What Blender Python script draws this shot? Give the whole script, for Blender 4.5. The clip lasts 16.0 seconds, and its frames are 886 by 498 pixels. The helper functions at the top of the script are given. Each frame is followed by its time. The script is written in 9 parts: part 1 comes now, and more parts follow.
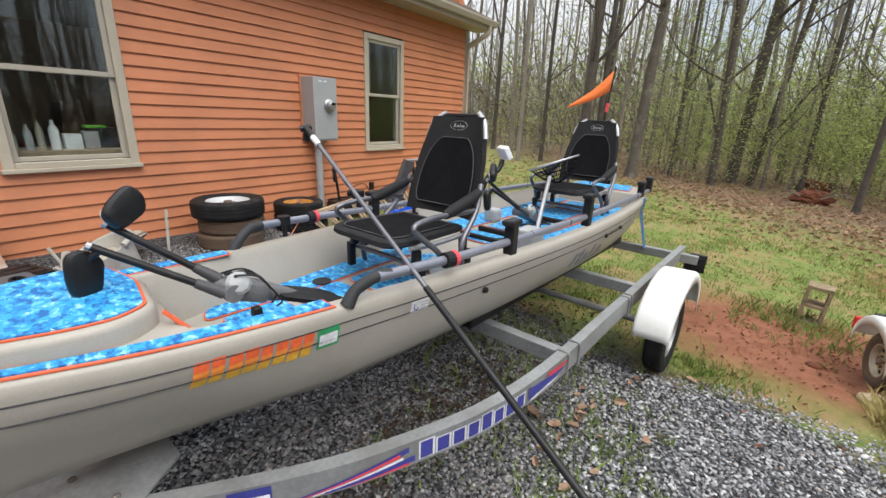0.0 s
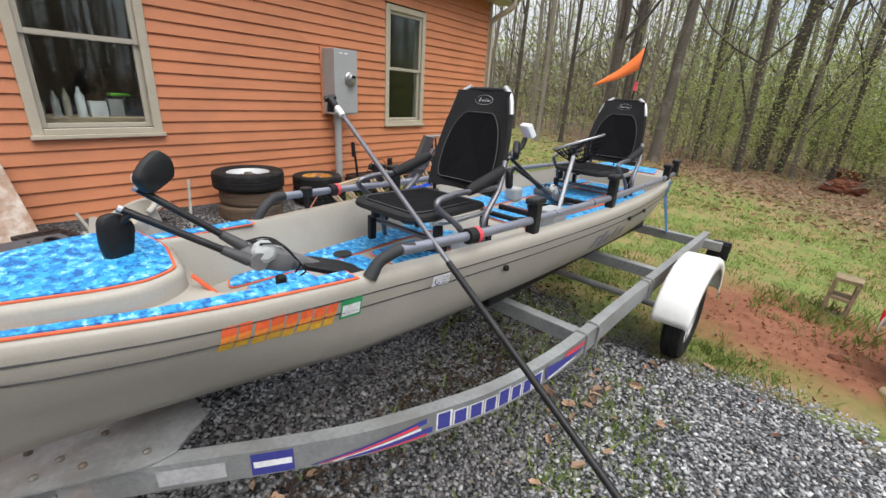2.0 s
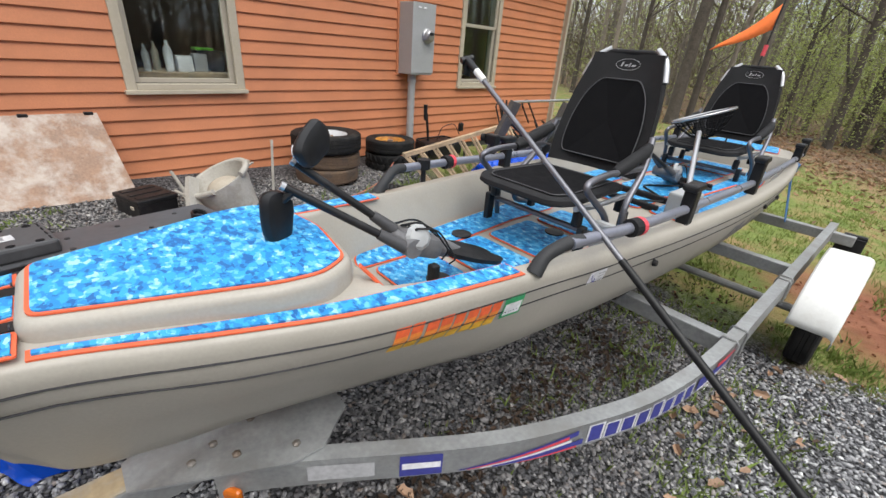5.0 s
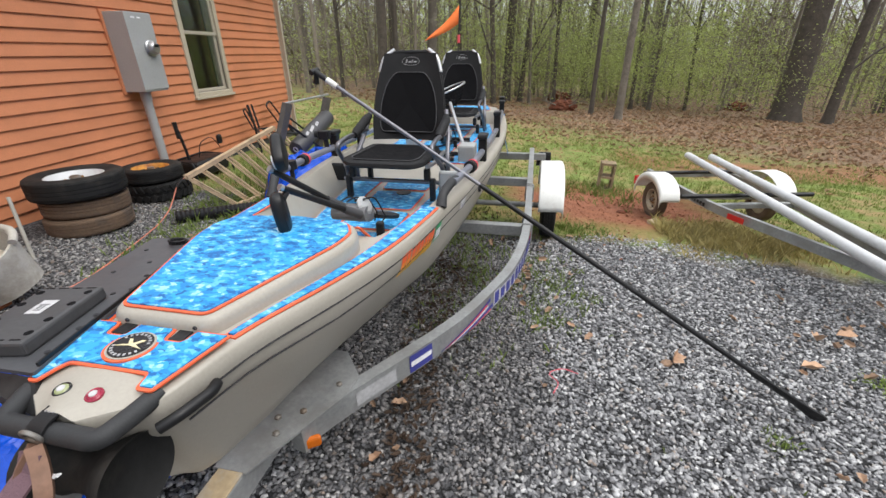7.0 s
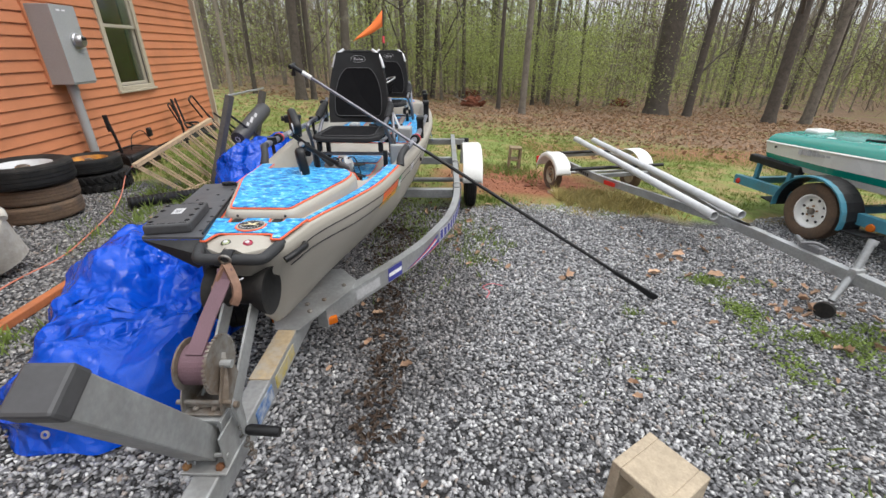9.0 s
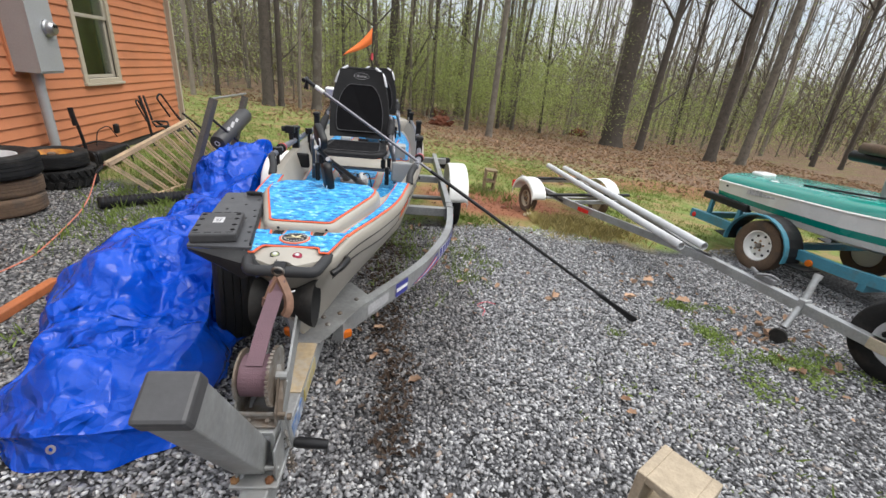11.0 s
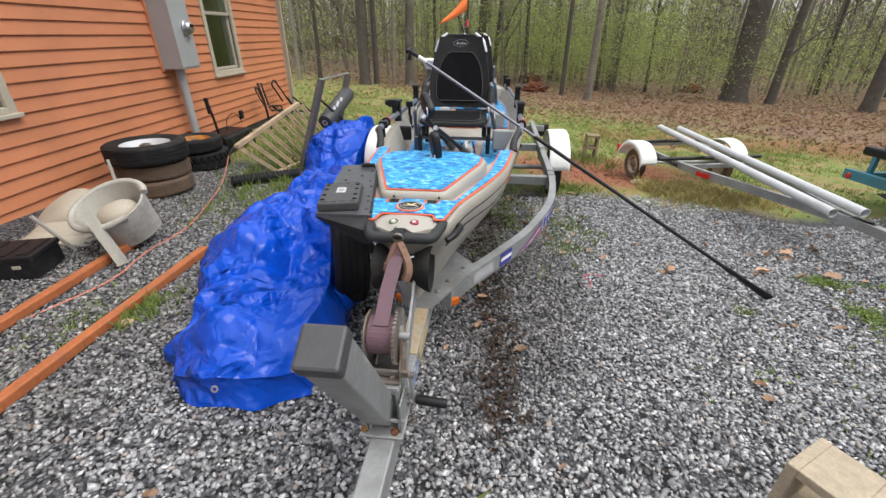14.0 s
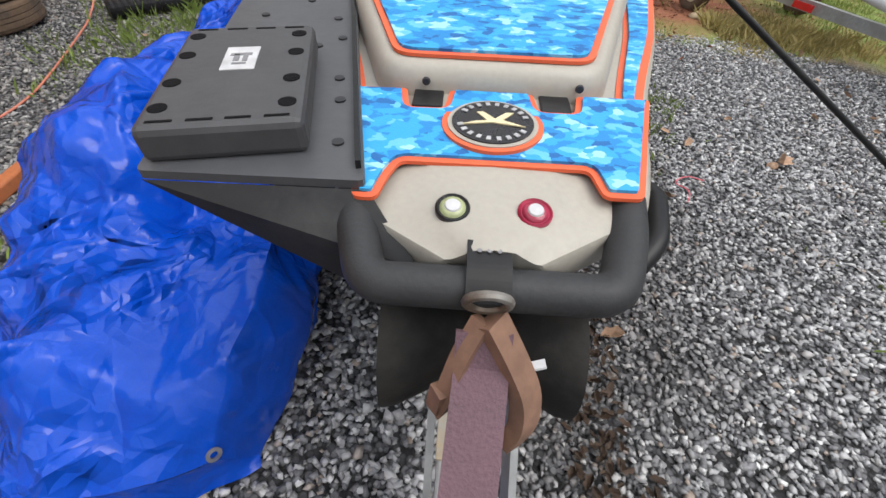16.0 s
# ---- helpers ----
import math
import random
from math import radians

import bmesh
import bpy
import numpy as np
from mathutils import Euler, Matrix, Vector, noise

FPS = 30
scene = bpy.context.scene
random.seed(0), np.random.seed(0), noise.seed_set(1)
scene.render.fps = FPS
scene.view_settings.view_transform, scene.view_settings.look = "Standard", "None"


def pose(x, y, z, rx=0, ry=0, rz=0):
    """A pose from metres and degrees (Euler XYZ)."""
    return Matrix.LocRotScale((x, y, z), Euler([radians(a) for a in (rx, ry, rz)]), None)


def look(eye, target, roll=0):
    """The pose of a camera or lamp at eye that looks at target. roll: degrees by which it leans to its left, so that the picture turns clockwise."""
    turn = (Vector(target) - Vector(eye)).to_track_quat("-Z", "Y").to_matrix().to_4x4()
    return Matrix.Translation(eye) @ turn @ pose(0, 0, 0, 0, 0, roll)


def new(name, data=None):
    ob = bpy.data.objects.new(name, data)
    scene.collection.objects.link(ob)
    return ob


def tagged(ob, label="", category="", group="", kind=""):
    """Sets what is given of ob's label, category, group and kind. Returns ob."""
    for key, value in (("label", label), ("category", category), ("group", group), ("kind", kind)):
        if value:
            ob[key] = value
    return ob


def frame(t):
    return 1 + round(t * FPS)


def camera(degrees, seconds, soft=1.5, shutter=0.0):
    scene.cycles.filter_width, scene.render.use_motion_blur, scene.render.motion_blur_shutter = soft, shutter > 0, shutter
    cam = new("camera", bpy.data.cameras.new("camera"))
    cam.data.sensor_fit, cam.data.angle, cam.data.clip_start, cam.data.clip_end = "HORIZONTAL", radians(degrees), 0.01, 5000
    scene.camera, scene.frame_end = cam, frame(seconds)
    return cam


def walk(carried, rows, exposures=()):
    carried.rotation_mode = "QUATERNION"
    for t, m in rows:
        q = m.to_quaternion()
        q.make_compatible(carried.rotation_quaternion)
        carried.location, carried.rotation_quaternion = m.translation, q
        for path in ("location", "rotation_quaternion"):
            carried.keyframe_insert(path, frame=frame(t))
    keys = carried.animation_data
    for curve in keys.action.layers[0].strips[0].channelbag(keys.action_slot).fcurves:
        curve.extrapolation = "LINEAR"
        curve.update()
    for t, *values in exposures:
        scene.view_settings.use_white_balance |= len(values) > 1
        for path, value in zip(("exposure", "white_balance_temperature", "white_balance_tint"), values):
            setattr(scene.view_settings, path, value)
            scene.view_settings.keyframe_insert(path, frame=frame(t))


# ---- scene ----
cam = camera(93.3, 16.0)
PATH = [
    (0, (1.4519, 0.3597, 1.5936), (0.2496, 2.0568, 0.9407), 2.1),
    (0.5, (1.4268, 0.3466, 1.5827), (0.1853, 2.0067, 0.9102), 2.4),
    (1, (1.4301, 0.3434, 1.5783), (0.1722, 1.9784, 0.8742), 2.8),
    (1.5, (1.4268, 0.3444, 1.5772), (0.17, 1.9685, 0.8458), 3.1),
    (2, (1.4224, 0.3444, 1.5729), (0.1875, 1.9729, 0.8175), 3.4),
    (2.5, (1.4323, 0.3477, 1.5751), (0.2213, 1.9838, 0.7946), 3.7),
    (3, (1.4486, 0.3466, 1.5631), (0.3074, 2.0121, 0.7423), 4.3),
    (3.5, (1.4475, 0.3488, 1.5642), (0.2823, 1.9936, 0.7347), 4.2),
    (4, (1.3723, 0.3041, 1.5576), (0.0142, 1.7789, 0.702), 4.2),
    (4.2, (1.32, 0.3096, 1.5445), (-0.1145, 1.7015, 0.6747), 3.7),
    (6.3, (0.6159, -0.2006, 1.599), (-0.0262, 1.6099, 0.5679), 3.3),
    (6.5, (0.6736, -0.2943, 1.6023), (0.2169, 1.5969, 0.6191), 1.5),
    (7, (0.7074, -0.5145, 1.6023), (0.448, 1.4421, 0.6758), -0.8),
    (7.5, (0.5777, -0.7423, 1.6187), (0.3848, 1.2448, 0.7434), 1.9),
    (8, (0.4861, -0.9472, 1.6132), (0.4611, 1.0311, 0.6965), 4.7),
    (8.5, (0.5548, -1.1587, 1.6274), (0.7096, 0.8295, 0.7467), 3.1),
    (9, (0.5439, -1.3145, 1.623), (0.6943, 0.6486, 0.6867), 0.4),
    (9.2, (0.4938, -1.3353, 1.6252), (0.6856, 0.6387, 0.7205), 1.4),
    (11.3, (0.2322, -1.3472, 1.6557), (0.6137, 0.6278, 0.8153), 5.6),
    (11.5, (0.2322, -1.3483, 1.6514), (0.6028, 0.6311, 0.8175), 5.6),
    (12, (0.2616, -1.3429, 1.6633), (0.5766, 0.6387, 0.8121), 4.9),
    (12.5, (0.2158, -1.3527, 1.6949), (0.376, 0.6453, 0.8393), 3.7),
    (13, (0.1646, -1.3298, 1.6895), (0.2104, 0.6736, 0.8339), 2.8),
    (13.5, (0.1657, -1.3363, 1.6655), (0.1482, 0.6507, 0.7674), 0.9),
    (14, (0.1537, -1.3298, 1.6208), (0.073, 0.6071, 0.6235), -0.1),
    (14.5, (-0.0218, -1.2208, 1.6088), (0.0022, 0.6507, 0.4894), 1.4),
    (15, (-0.1155, -1.0333, 1.5816), (-0.0033, 0.7728, 0.3652), 1.0),
    (15.5, (-0.0719, -0.6213, 1.4432), (-0.0414, 1.0301, 0.0218), 0.6),
    (16, (-0.0905, -0.2921, 1.2949), (-0.0207, 1.1739, -0.3172), 2.3),
]
# the camera darkens its picture a little over the bright deck
EXPOSURES = [(0, 0.45), (4.2, 0.45), (6.3, 0.36), (7.0, 0.38), (8.0, 0.42), (9.2, 0.43), (11.3, 0.42), (15.0, 0.42), (15.5, 0.39), (16.0, 0.30)]
walk(cam, [(t, look(eye, target, roll)) for t, eye, target, roll in PATH], EXPOSURES)

# ---- light ----
world = bpy.data.worlds.new("overcast_sky")
scene.world = world
world.use_nodes = True
wn, wl = world.node_tree.nodes, world.node_tree.links
wn.clear()
w_out = wn.new("ShaderNodeOutputWorld")
w_bg = wn.new("ShaderNodeBackground")
w_sky = wn.new("ShaderNodeTexSky")
w_sky.sky_type = "NISHITA"
w_sky.sun_disc = False
w_sky.sun_elevation = radians(58)
w_sky.sun_rotation = radians(100)
w_coord = wn.new("ShaderNodeTexCoord")
w_noise = wn.new("ShaderNodeTexNoise")
w_noise.inputs["Scale"].default_value = 3.0
w_noise.inputs["Detail"].default_value = 7.0
w_ramp = wn.new("ShaderNodeValToRGB")
w_ramp.color_ramp.elements[0].position = 0.30
w_ramp.color_ramp.elements[1].position = 0.52
w_mix = wn.new("ShaderNodeMixRGB")
# an overcast sky is brightest overhead and dimmest at the horizon
w_sep = wn.new("ShaderNodeSeparateXYZ")
w_up = wn.new("ShaderNodeMapRange")
w_up.interpolation_type = "SMOOTHSTEP"
w_up.inputs["From Min"].default_value = 0.05
w_up.inputs["From Max"].default_value = 1.0
w_cloud = wn.new("ShaderNodeMixRGB")
w_cloud.inputs[1].default_value = (5.0, 5.2, 5.5, 1)
w_cloud.inputs[2].default_value = (13.4, 13.6, 14.0, 1)
wl.new(w_coord.outputs["Generated"], w_sep.inputs[0])
wl.new(w_sep.outputs["Z"], w_up.inputs["Value"])
wl.new(w_up.outputs["Result"], w_cloud.inputs[0])
wl.new(w_cloud.outputs["Color"], w_mix.inputs[2])
wl.new(w_coord.outputs["Generated"], w_noise.inputs["Vector"])
wl.new(w_noise.outputs["Fac"], w_ramp.inputs["Fac"])
wl.new(w_ramp.outputs["Color"], w_mix.inputs[0])
wl.new(w_sky.outputs["Color"], w_mix.inputs[1])
wl.new(w_mix.outputs["Color"], w_bg.inputs["Color"])
w_bg.inputs["Strength"].default_value = 0.12
wl.new(w_bg.outputs["Background"], w_out.inputs["Surface"])

sun_data = bpy.data.lights.new("sun", "SUN")
sun_data.energy = 1.8
sun_data.angle = radians(45)
sun_data.color = (1.0, 0.96, 0.9)
sun = new("sun", sun_data)
sun.matrix_world = look((8.0, -1.4, 14), (0, 1.5, 0))


# ---- materials ----
def mat(name, col, rough=0.6, metal=0.0, vary=0.25, scale=8.0, bump=0.1, fine=60.0, second=None, cover=0.5, coat=0.0, rand=0.0, spec=0.5):
    """Principled surface: two scales of noise in colour, fine bump; second: a stain colour laid on in patches."""
    m = bpy.data.materials.new(name)
    m.use_nodes = True
    n, l = m.node_tree.nodes, m.node_tree.links
    b = n["Principled BSDF"]
    b.inputs["Metallic"].default_value = metal
    b.inputs["Specular IOR Level"].default_value = spec
    if coat:
        b.inputs["Coat Weight"].default_value = coat
        b.inputs["Coat Roughness"].default_value = 0.15
    tc = n.new("ShaderNodeTexCoord")
    big = n.new("ShaderNodeTexNoise")
    big.inputs["Scale"].default_value = scale
    big.inputs["Detail"].default_value = 5
    small = n.new("ShaderNodeTexNoise")
    small.inputs["Scale"].default_value = fine
    small.inputs["Detail"].default_value = 6
    for t in (big, small):
        l.new(tc.outputs["Object"], t.inputs["Vector"])
    both = n.new("ShaderNodeMath")
    both.operation = "ADD"
    l.new(big.outputs["Fac"], both.inputs[0])
    l.new(small.outputs["Fac"], both.inputs[1])
    value = both.outputs[0]
    if rand:
        info = n.new("ShaderNodeObjectInfo")
        isl = n.new("ShaderNodeNewGeometry")
        r1 = n.new("ShaderNodeMath")
        r1.operation = "ADD"
        l.new(info.outputs["Random"], r1.inputs[0])
        l.new(isl.outputs["Random Per Island"], r1.inputs[1])
        r2 = n.new("ShaderNodeMath")
        r2.operation = "MULTIPLY_ADD"
        l.new(r1.outputs[0], r2.inputs[0])
        r2.inputs[1].default_value = rand
        r2.inputs[2].default_value = -rand
        r3 = n.new("ShaderNodeMath")
        r3.operation = "ADD"
        l.new(value, r3.inputs[0])
        l.new(r2.outputs[0], r3.inputs[1])
        value = r3.outputs[0]
    rng = n.new("ShaderNodeMapRange")
    rng.inputs["From Min"].default_value = 0.6
    rng.inputs["From Max"].default_value = 1.4
    rng.inputs["To Min"].default_value = 1 - vary
    rng.inputs["To Max"].default_value = 1 + vary
    l.new(value, rng.inputs["Value"])
    mul = n.new("ShaderNodeVectorMath")
    mul.operation = "SCALE"
    mul.inputs[0].default_value = col
    l.new(rng.outputs["Result"], mul.inputs["Scale"])
    colour = mul.outputs["Vector"]
    if second:
        st = n.new("ShaderNodeTexNoise")
        st.inputs["Scale"].default_value = scale * 0.6
        st.inputs["Detail"].default_value = 8
        st.inputs["Roughness"].default_value = 0.65
        l.new(tc.outputs["Object"], st.inputs["Vector"])
        rp = n.new("ShaderNodeMapRange")
        rp.inputs["From Min"].default_value = 0.62 - 0.3 * cover
        rp.inputs["From Max"].default_value = 0.80 - 0.3 * cover
        l.new(st.outputs["Fac"], rp.inputs["Value"])
        mx = n.new("ShaderNodeMixRGB")
        mx.inputs[2].default_value = (*second, 1)
        l.new(rp.outputs["Result"], mx.inputs[0])
        l.new(colour, mx.inputs[1])
        colour = mx.outputs["Color"]
    l.new(colour, b.inputs["Base Color"])
    rr = n.new("ShaderNodeMapRange")
    rr.inputs["From Min"].default_value = 0.3
    rr.inputs["From Max"].default_value = 0.7
    rr.inputs["To Min"].default_value = max(0.02, rough - 0.1)
    rr.inputs["To Max"].default_value = min(1.0, rough + 0.1)
    l.new(big.outputs["Fac"], rr.inputs["Value"])
    l.new(rr.outputs["Result"], b.inputs["Roughness"])
    if bump:
        bp = n.new("ShaderNodeBump")
        bp.inputs["Strength"].default_value = bump
        bp.inputs["Distance"].default_value = 0.004
        l.new(small.outputs["Fac"], bp.inputs["Height"])
        l.new(bp.outputs["Normal"], b.inputs["Normal"])
    return m


def camo(name):
    """Digital-looking blue camouflage foam in four blues."""
    m = bpy.data.materials.new(name)
    m.use_nodes = True
    n, l = m.node_tree.nodes, m.node_tree.links
    b = n["Principled BSDF"]
    b.inputs["Roughness"].default_value = 0.62
    tc = n.new("ShaderNodeTexCoord")
    warp = n.new("ShaderNodeTexNoise")
    warp.inputs["Scale"].default_value = 60
    vor = n.new("ShaderNodeTexVoronoi")
    vor.inputs["Scale"].default_value = 105
    stretch = n.new("ShaderNodeMapping")
    stretch.inputs["Scale"].default_value = (0.85, 1.3, 1.0)
    stretch.inputs["Rotation"].default_value = (0, 0, 0.55)
    l.new(tc.outputs["Object"], stretch.inputs["Vector"])
    mixv = n.new("ShaderNodeMixRGB")
    mixv.inputs[0].default_value = 0.02
    l.new(stretch.outputs["Vector"], mixv.inputs[1])
    l.new(stretch.outputs["Vector"], warp.inputs["Vector"])
    l.new(warp.outputs["Color"], mixv.inputs[2])
    l.new(mixv.outputs["Color"], vor.inputs["Vector"])
    nz = n.new("ShaderNodeTexNoise")
    nz.inputs["Scale"].default_value = 40
    nz.inputs["Detail"].default_value = 3
    l.new(vor.outputs["Position"], nz.inputs["Vector"])
    ramp = n.new("ShaderNodeValToRGB")
    ramp.color_ramp.interpolation = "CONSTANT"
    e = ramp.color_ramp.elements
    e[0].position, e[0].color = 0.0, (0.008, 0.115, 0.35, 1)
    e[1].position, e[1].color = 0.40, (0.014, 0.215, 0.53, 1)
    for p, c in ((0.48, (0.027, 0.32, 0.65, 1)), (0.56, (0.115, 0.45, 0.73, 1)), (0.63, (0.30, 0.60, 0.77, 1))):
        x = e.new(p)
        x.color = c
    l.new(nz.outputs["Fac"], ramp.inputs["Fac"])
    l.new(ramp.outputs["Color"], b.inputs["Base Color"])
    fine = n.new("ShaderNodeTexNoise")
    fine.inputs["Scale"].default_value = 400
    bp = n.new("ShaderNodeBump")
    bp.inputs["Strength"].default_value = 0.25
    bp.inputs["Distance"].default_value = 0.002
    l.new(tc.outputs["Object"], fine.inputs["Vector"])
    l.new(fine.outputs["Fac"], bp.inputs["Height"])
    l.new(bp.outputs["Normal"], b.inputs["Normal"])
    return m


M_HULL = mat("hull_plastic", (0.37, 0.345, 0.298), 0.42, vary=0.08, scale=3, bump=0.05, fine=140, second=(0.32, 0.297, 0.253), cover=0.35)
M_CAMO = camo("blue_camo_foam")
M_ORANGE = mat("orange_foam_edge", (0.70, 0.12, 0.045), 0.6, vary=0.1)
M_STRIPE = mat("dark_stripe", (0.02, 0.02, 0.023), 0.5)
M_BLACK = mat("black_plastic", (0.010, 0.010, 0.011), 0.45, vary=0.3, scale=12, bump=0.12, second=(0.030, 0.030, 0.030), cover=0.25, spec=0.35)
M_RUBBER = mat("black_rubber", (0.011, 0.011, 0.011), 0.75, vary=0.35, scale=10, bump=0.3, second=(0.035, 0.032, 0.028), cover=0.35, spec=0.3)
M_MESH = mat("black_mesh_fabric", (0.006, 0.006, 0.007), 0.9, vary=0.3, scale=20, bump=0.5, fine=500, spec=0.15)
M_PADDING = mat("dark_padding", (0.013, 0.013, 0.014), 0.7, vary=0.2, scale=16, bump=0.3, fine=220, spec=0.3)
M_ALU = mat("brushed_aluminium", (0.50, 0.50, 0.51), 0.42, 1.0, vary=0.1, scale=10, bump=0.08)
M_DARKALU = mat("dark_anodised_tube", (0.19, 0.19, 0.21), 0.4, 0.8, vary=0.15, scale=10, bump=0.08)
M_RAIL = mat("grey_rail_tube", (0.26, 0.27, 0.32), 0.35, 0.5, vary=0.12, scale=10, bump=0.06)
M_GALV = mat("galvanised_steel", (0.36, 0.37, 0.37), 0.5, 0.55, vary=0.22, scale=9, bump=0.15, second=(0.30, 0.30, 0.29), cover=0.5)
M_RUST = mat("rusty_steel", (0.30, 0.17, 0.07), 0.8, 0.2, vary=0.4, scale=9, bump=0.3, second=(0.13, 0.05, 0.02), cover=0.5)
M_WHITE = mat("white_plastic", (0.78, 0.78, 0.75), 0.4, vary=0.06, scale=5, bump=0.05, second=(0.62, 0.60, 0.55), cover=0.25)
M_TARP = mat("blue_tarpaulin", (0.002, 0.066, 0.50), 0.20, vary=0.12, scale=5, bump=0.05, fine=160, spec=0.36)


def creased(m, layers):
    """Adds flat facets and sharp creases, (number to the metre, depth, turn) a layer, calmer in patches."""
    n, l = m.node_tree.nodes, m.node_tree.links
    b = n["Principled BSDF"]
    tc = n.new("ShaderNodeTexCoord")
    warp = n.new("ShaderNodeTexNoise")
    warp.inputs["Scale"].default_value = 3.0
    warp.inputs["Detail"].default_value = 3
    l.new(tc.outputs["Object"], warp.inputs["Vector"])
    bent = n.new("ShaderNodeMixRGB")
    bent.inputs[0].default_value = 0.16
    l.new(tc.outputs["Object"], bent.inputs[1])
    l.new(warp.outputs["Color"], bent.inputs[2])
    calm = n.new("ShaderNodeTexNoise")
    calm.inputs["Scale"].default_value = 2.2
    l.new(tc.outputs["Object"], calm.inputs["Vector"])
    mask = n.new("ShaderNodeMapRange")
    mask.inputs["From Min"].default_value = 0.36
    mask.inputs["From Max"].default_value = 0.56
    mask.inputs["To Min"].default_value = 0.15
    l.new(calm.outputs["Fac"], mask.inputs["Value"])
    normal = b.inputs["Normal"].links[0].from_socket if b.inputs["Normal"].links else None
    for scale, depth, turn in layers:
        turned = n.new("ShaderNodeMapping")
        turned.inputs["Rotation"].default_value = (turn * 0.6, turn, turn * 1.7)
        l.new(bent.outputs["Color"], turned.inputs["Vector"])
        v = n.new("ShaderNodeTexVoronoi")
        v.distance = "CHEBYCHEV"
        v.inputs["Scale"].default_value = scale
        l.new(turned.outputs["Vector"], v.inputs["Vector"])
        bp = n.new("ShaderNodeBump")
        bp.inputs["Distance"].default_value = depth
        l.new(mask.outputs["Result"], bp.inputs["Strength"])
        l.new(v.outputs["Distance"], bp.inputs["Height"])
        if normal:
            l.new(normal, bp.inputs["Normal"])
        normal = bp.outputs["Normal"]
    l.new(normal, b.inputs["Normal"])


creased(M_TARP, ((3.4, 0.13, 0.4), (7.5, 0.068, 1.1), (17.0, 0.017, 2.0)))
M_BOX = mat("charcoal_plastic", (0.055, 0.055, 0.058), 0.5, vary=0.2, scale=14, bump=0.12)
# tan-brown of the far block, with its shade mixed into the colour
M_SHADEBLOCK = mat("shaded_brown_concrete", (0.29, 0.21, 0.13), 0.95, vary=0.25, scale=14, bump=0.7, fine=120, second=(0.12, 0.11, 0.06), cover=0.5)
M_SIDING = mat("orange_brown_siding", (0.55, 0.207, 0.096), 0.6, vary=0.10, scale=2.5, bump=0.12, fine=90, second=(0.48, 0.182, 0.085), cover=0.5, rand=0.10)
M_TRIM = mat("beige_window_trim", (0.44, 0.39, 0.30), 0.55, vary=0.08, scale=5, bump=0.06)
M_VINYL = mat("taupe_vinyl_sash", (0.40, 0.36, 0.29), 0.5, vary=0.06, scale=5, bump=0.04)
M_METER = mat("grey_painted_steel", (0.36, 0.37, 0.37), 0.5, 0.1, vary=0.08, scale=6, bump=0.06)
M_PVC = mat("grey_pvc", (0.56, 0.57, 0.58), 0.45, vary=0.08, scale=6, bump=0.05, second=(0.42, 0.42, 0.42), cover=0.3)
M_WOOD = mat("weathered_wood", (0.46, 0.34, 0.22), 0.8, vary=0.35, scale=9, bump=0.3, second=(0.26, 0.20, 0.14), cover=0.4)
M_TIMBER = mat("orange_stained_timber", (0.40, 0.125, 0.042), 0.65, vary=0.25, scale=8, bump=0.25, second=(0.34, 0.12, 0.05), cover=0.35)
M_CONCRETE = mat("concrete_block", (0.40, 0.33, 0.24), 0.9, vary=0.2, scale=14, bump=0.7, fine=120, second=(0.30, 0.25, 0.18), cover=0.4)
M_SHINGLE = mat("brown_shingle", (0.16, 0.12, 0.10), 0.9, vary=0.4, scale=14, bump=0.5, rand=0.2)
M_RED = mat("red_reflector", (0.55, 0.02, 0.02), 0.25, vary=0.1)
M_AMBER = mat("amber_reflector", (0.55, 0.13, 0.01), 0.25, vary=0.1)
M_FLAG = mat("orange_flag_cloth", (0.90, 0.20, 0.04), 0.75, vary=0.08, scale=10)
M_TEAL = mat("teal_gelcoat", (0.004, 0.24, 0.19), 0.2, vary=0.08, scale=3, bump=0.02, coat=0.5)
M_GEL = mat("white_gelcoat", (0.74, 0.74, 0.72), 0.25, vary=0.06, scale=3, bump=0.02, coat=0.4)
M_TEALSTEEL = mat("teal_painted_steel", (0.05, 0.20, 0.27), 0.45, vary=0.15, scale=8, bump=0.1, second=(0.08, 0.14, 0.15), cover=0.3)
M_BARK = mat("grey_brown_bark", (0.185, 0.16, 0.13), 0.95, vary=0.45, scale=5, bump=0.8, fine=26, second=(0.20, 0.18, 0.15), cover=0.4, rand=0.7)
M_LEAF = mat("spring_leaves", (0.36, 0.42, 0.14), 0.6, vary=0.35, scale=3, bump=0.0, rand=0.5)
M_DRY = mat("dry_leaves", (0.33, 0.21, 0.125), 0.85, vary=0.4, scale=6, bump=0.1, rand=0.7)
M_GRASS = mat("grass_blades", (0.18, 0.23, 0.05), 0.7, vary=0.3, scale=4, bump=0.0, rand=0.5)
M_DARKBARK = mat("dark_furrowed_bark", (0.078, 0.065, 0.053), 0.95, vary=0.45, scale=6, bump=0.9, fine=22, second=(0.11, 0.095, 0.08), cover=0.35)
M_TWIG = mat("bare_twigs", (0.22, 0.19, 0.135), 0.95, vary=0.3, scale=3, bump=0.0, rand=0.5)
M_WEED = mat("green_weeds", (0.17, 0.235, 0.05), 0.7, vary=0.3, scale=4, bump=0.0, rand=0.5)


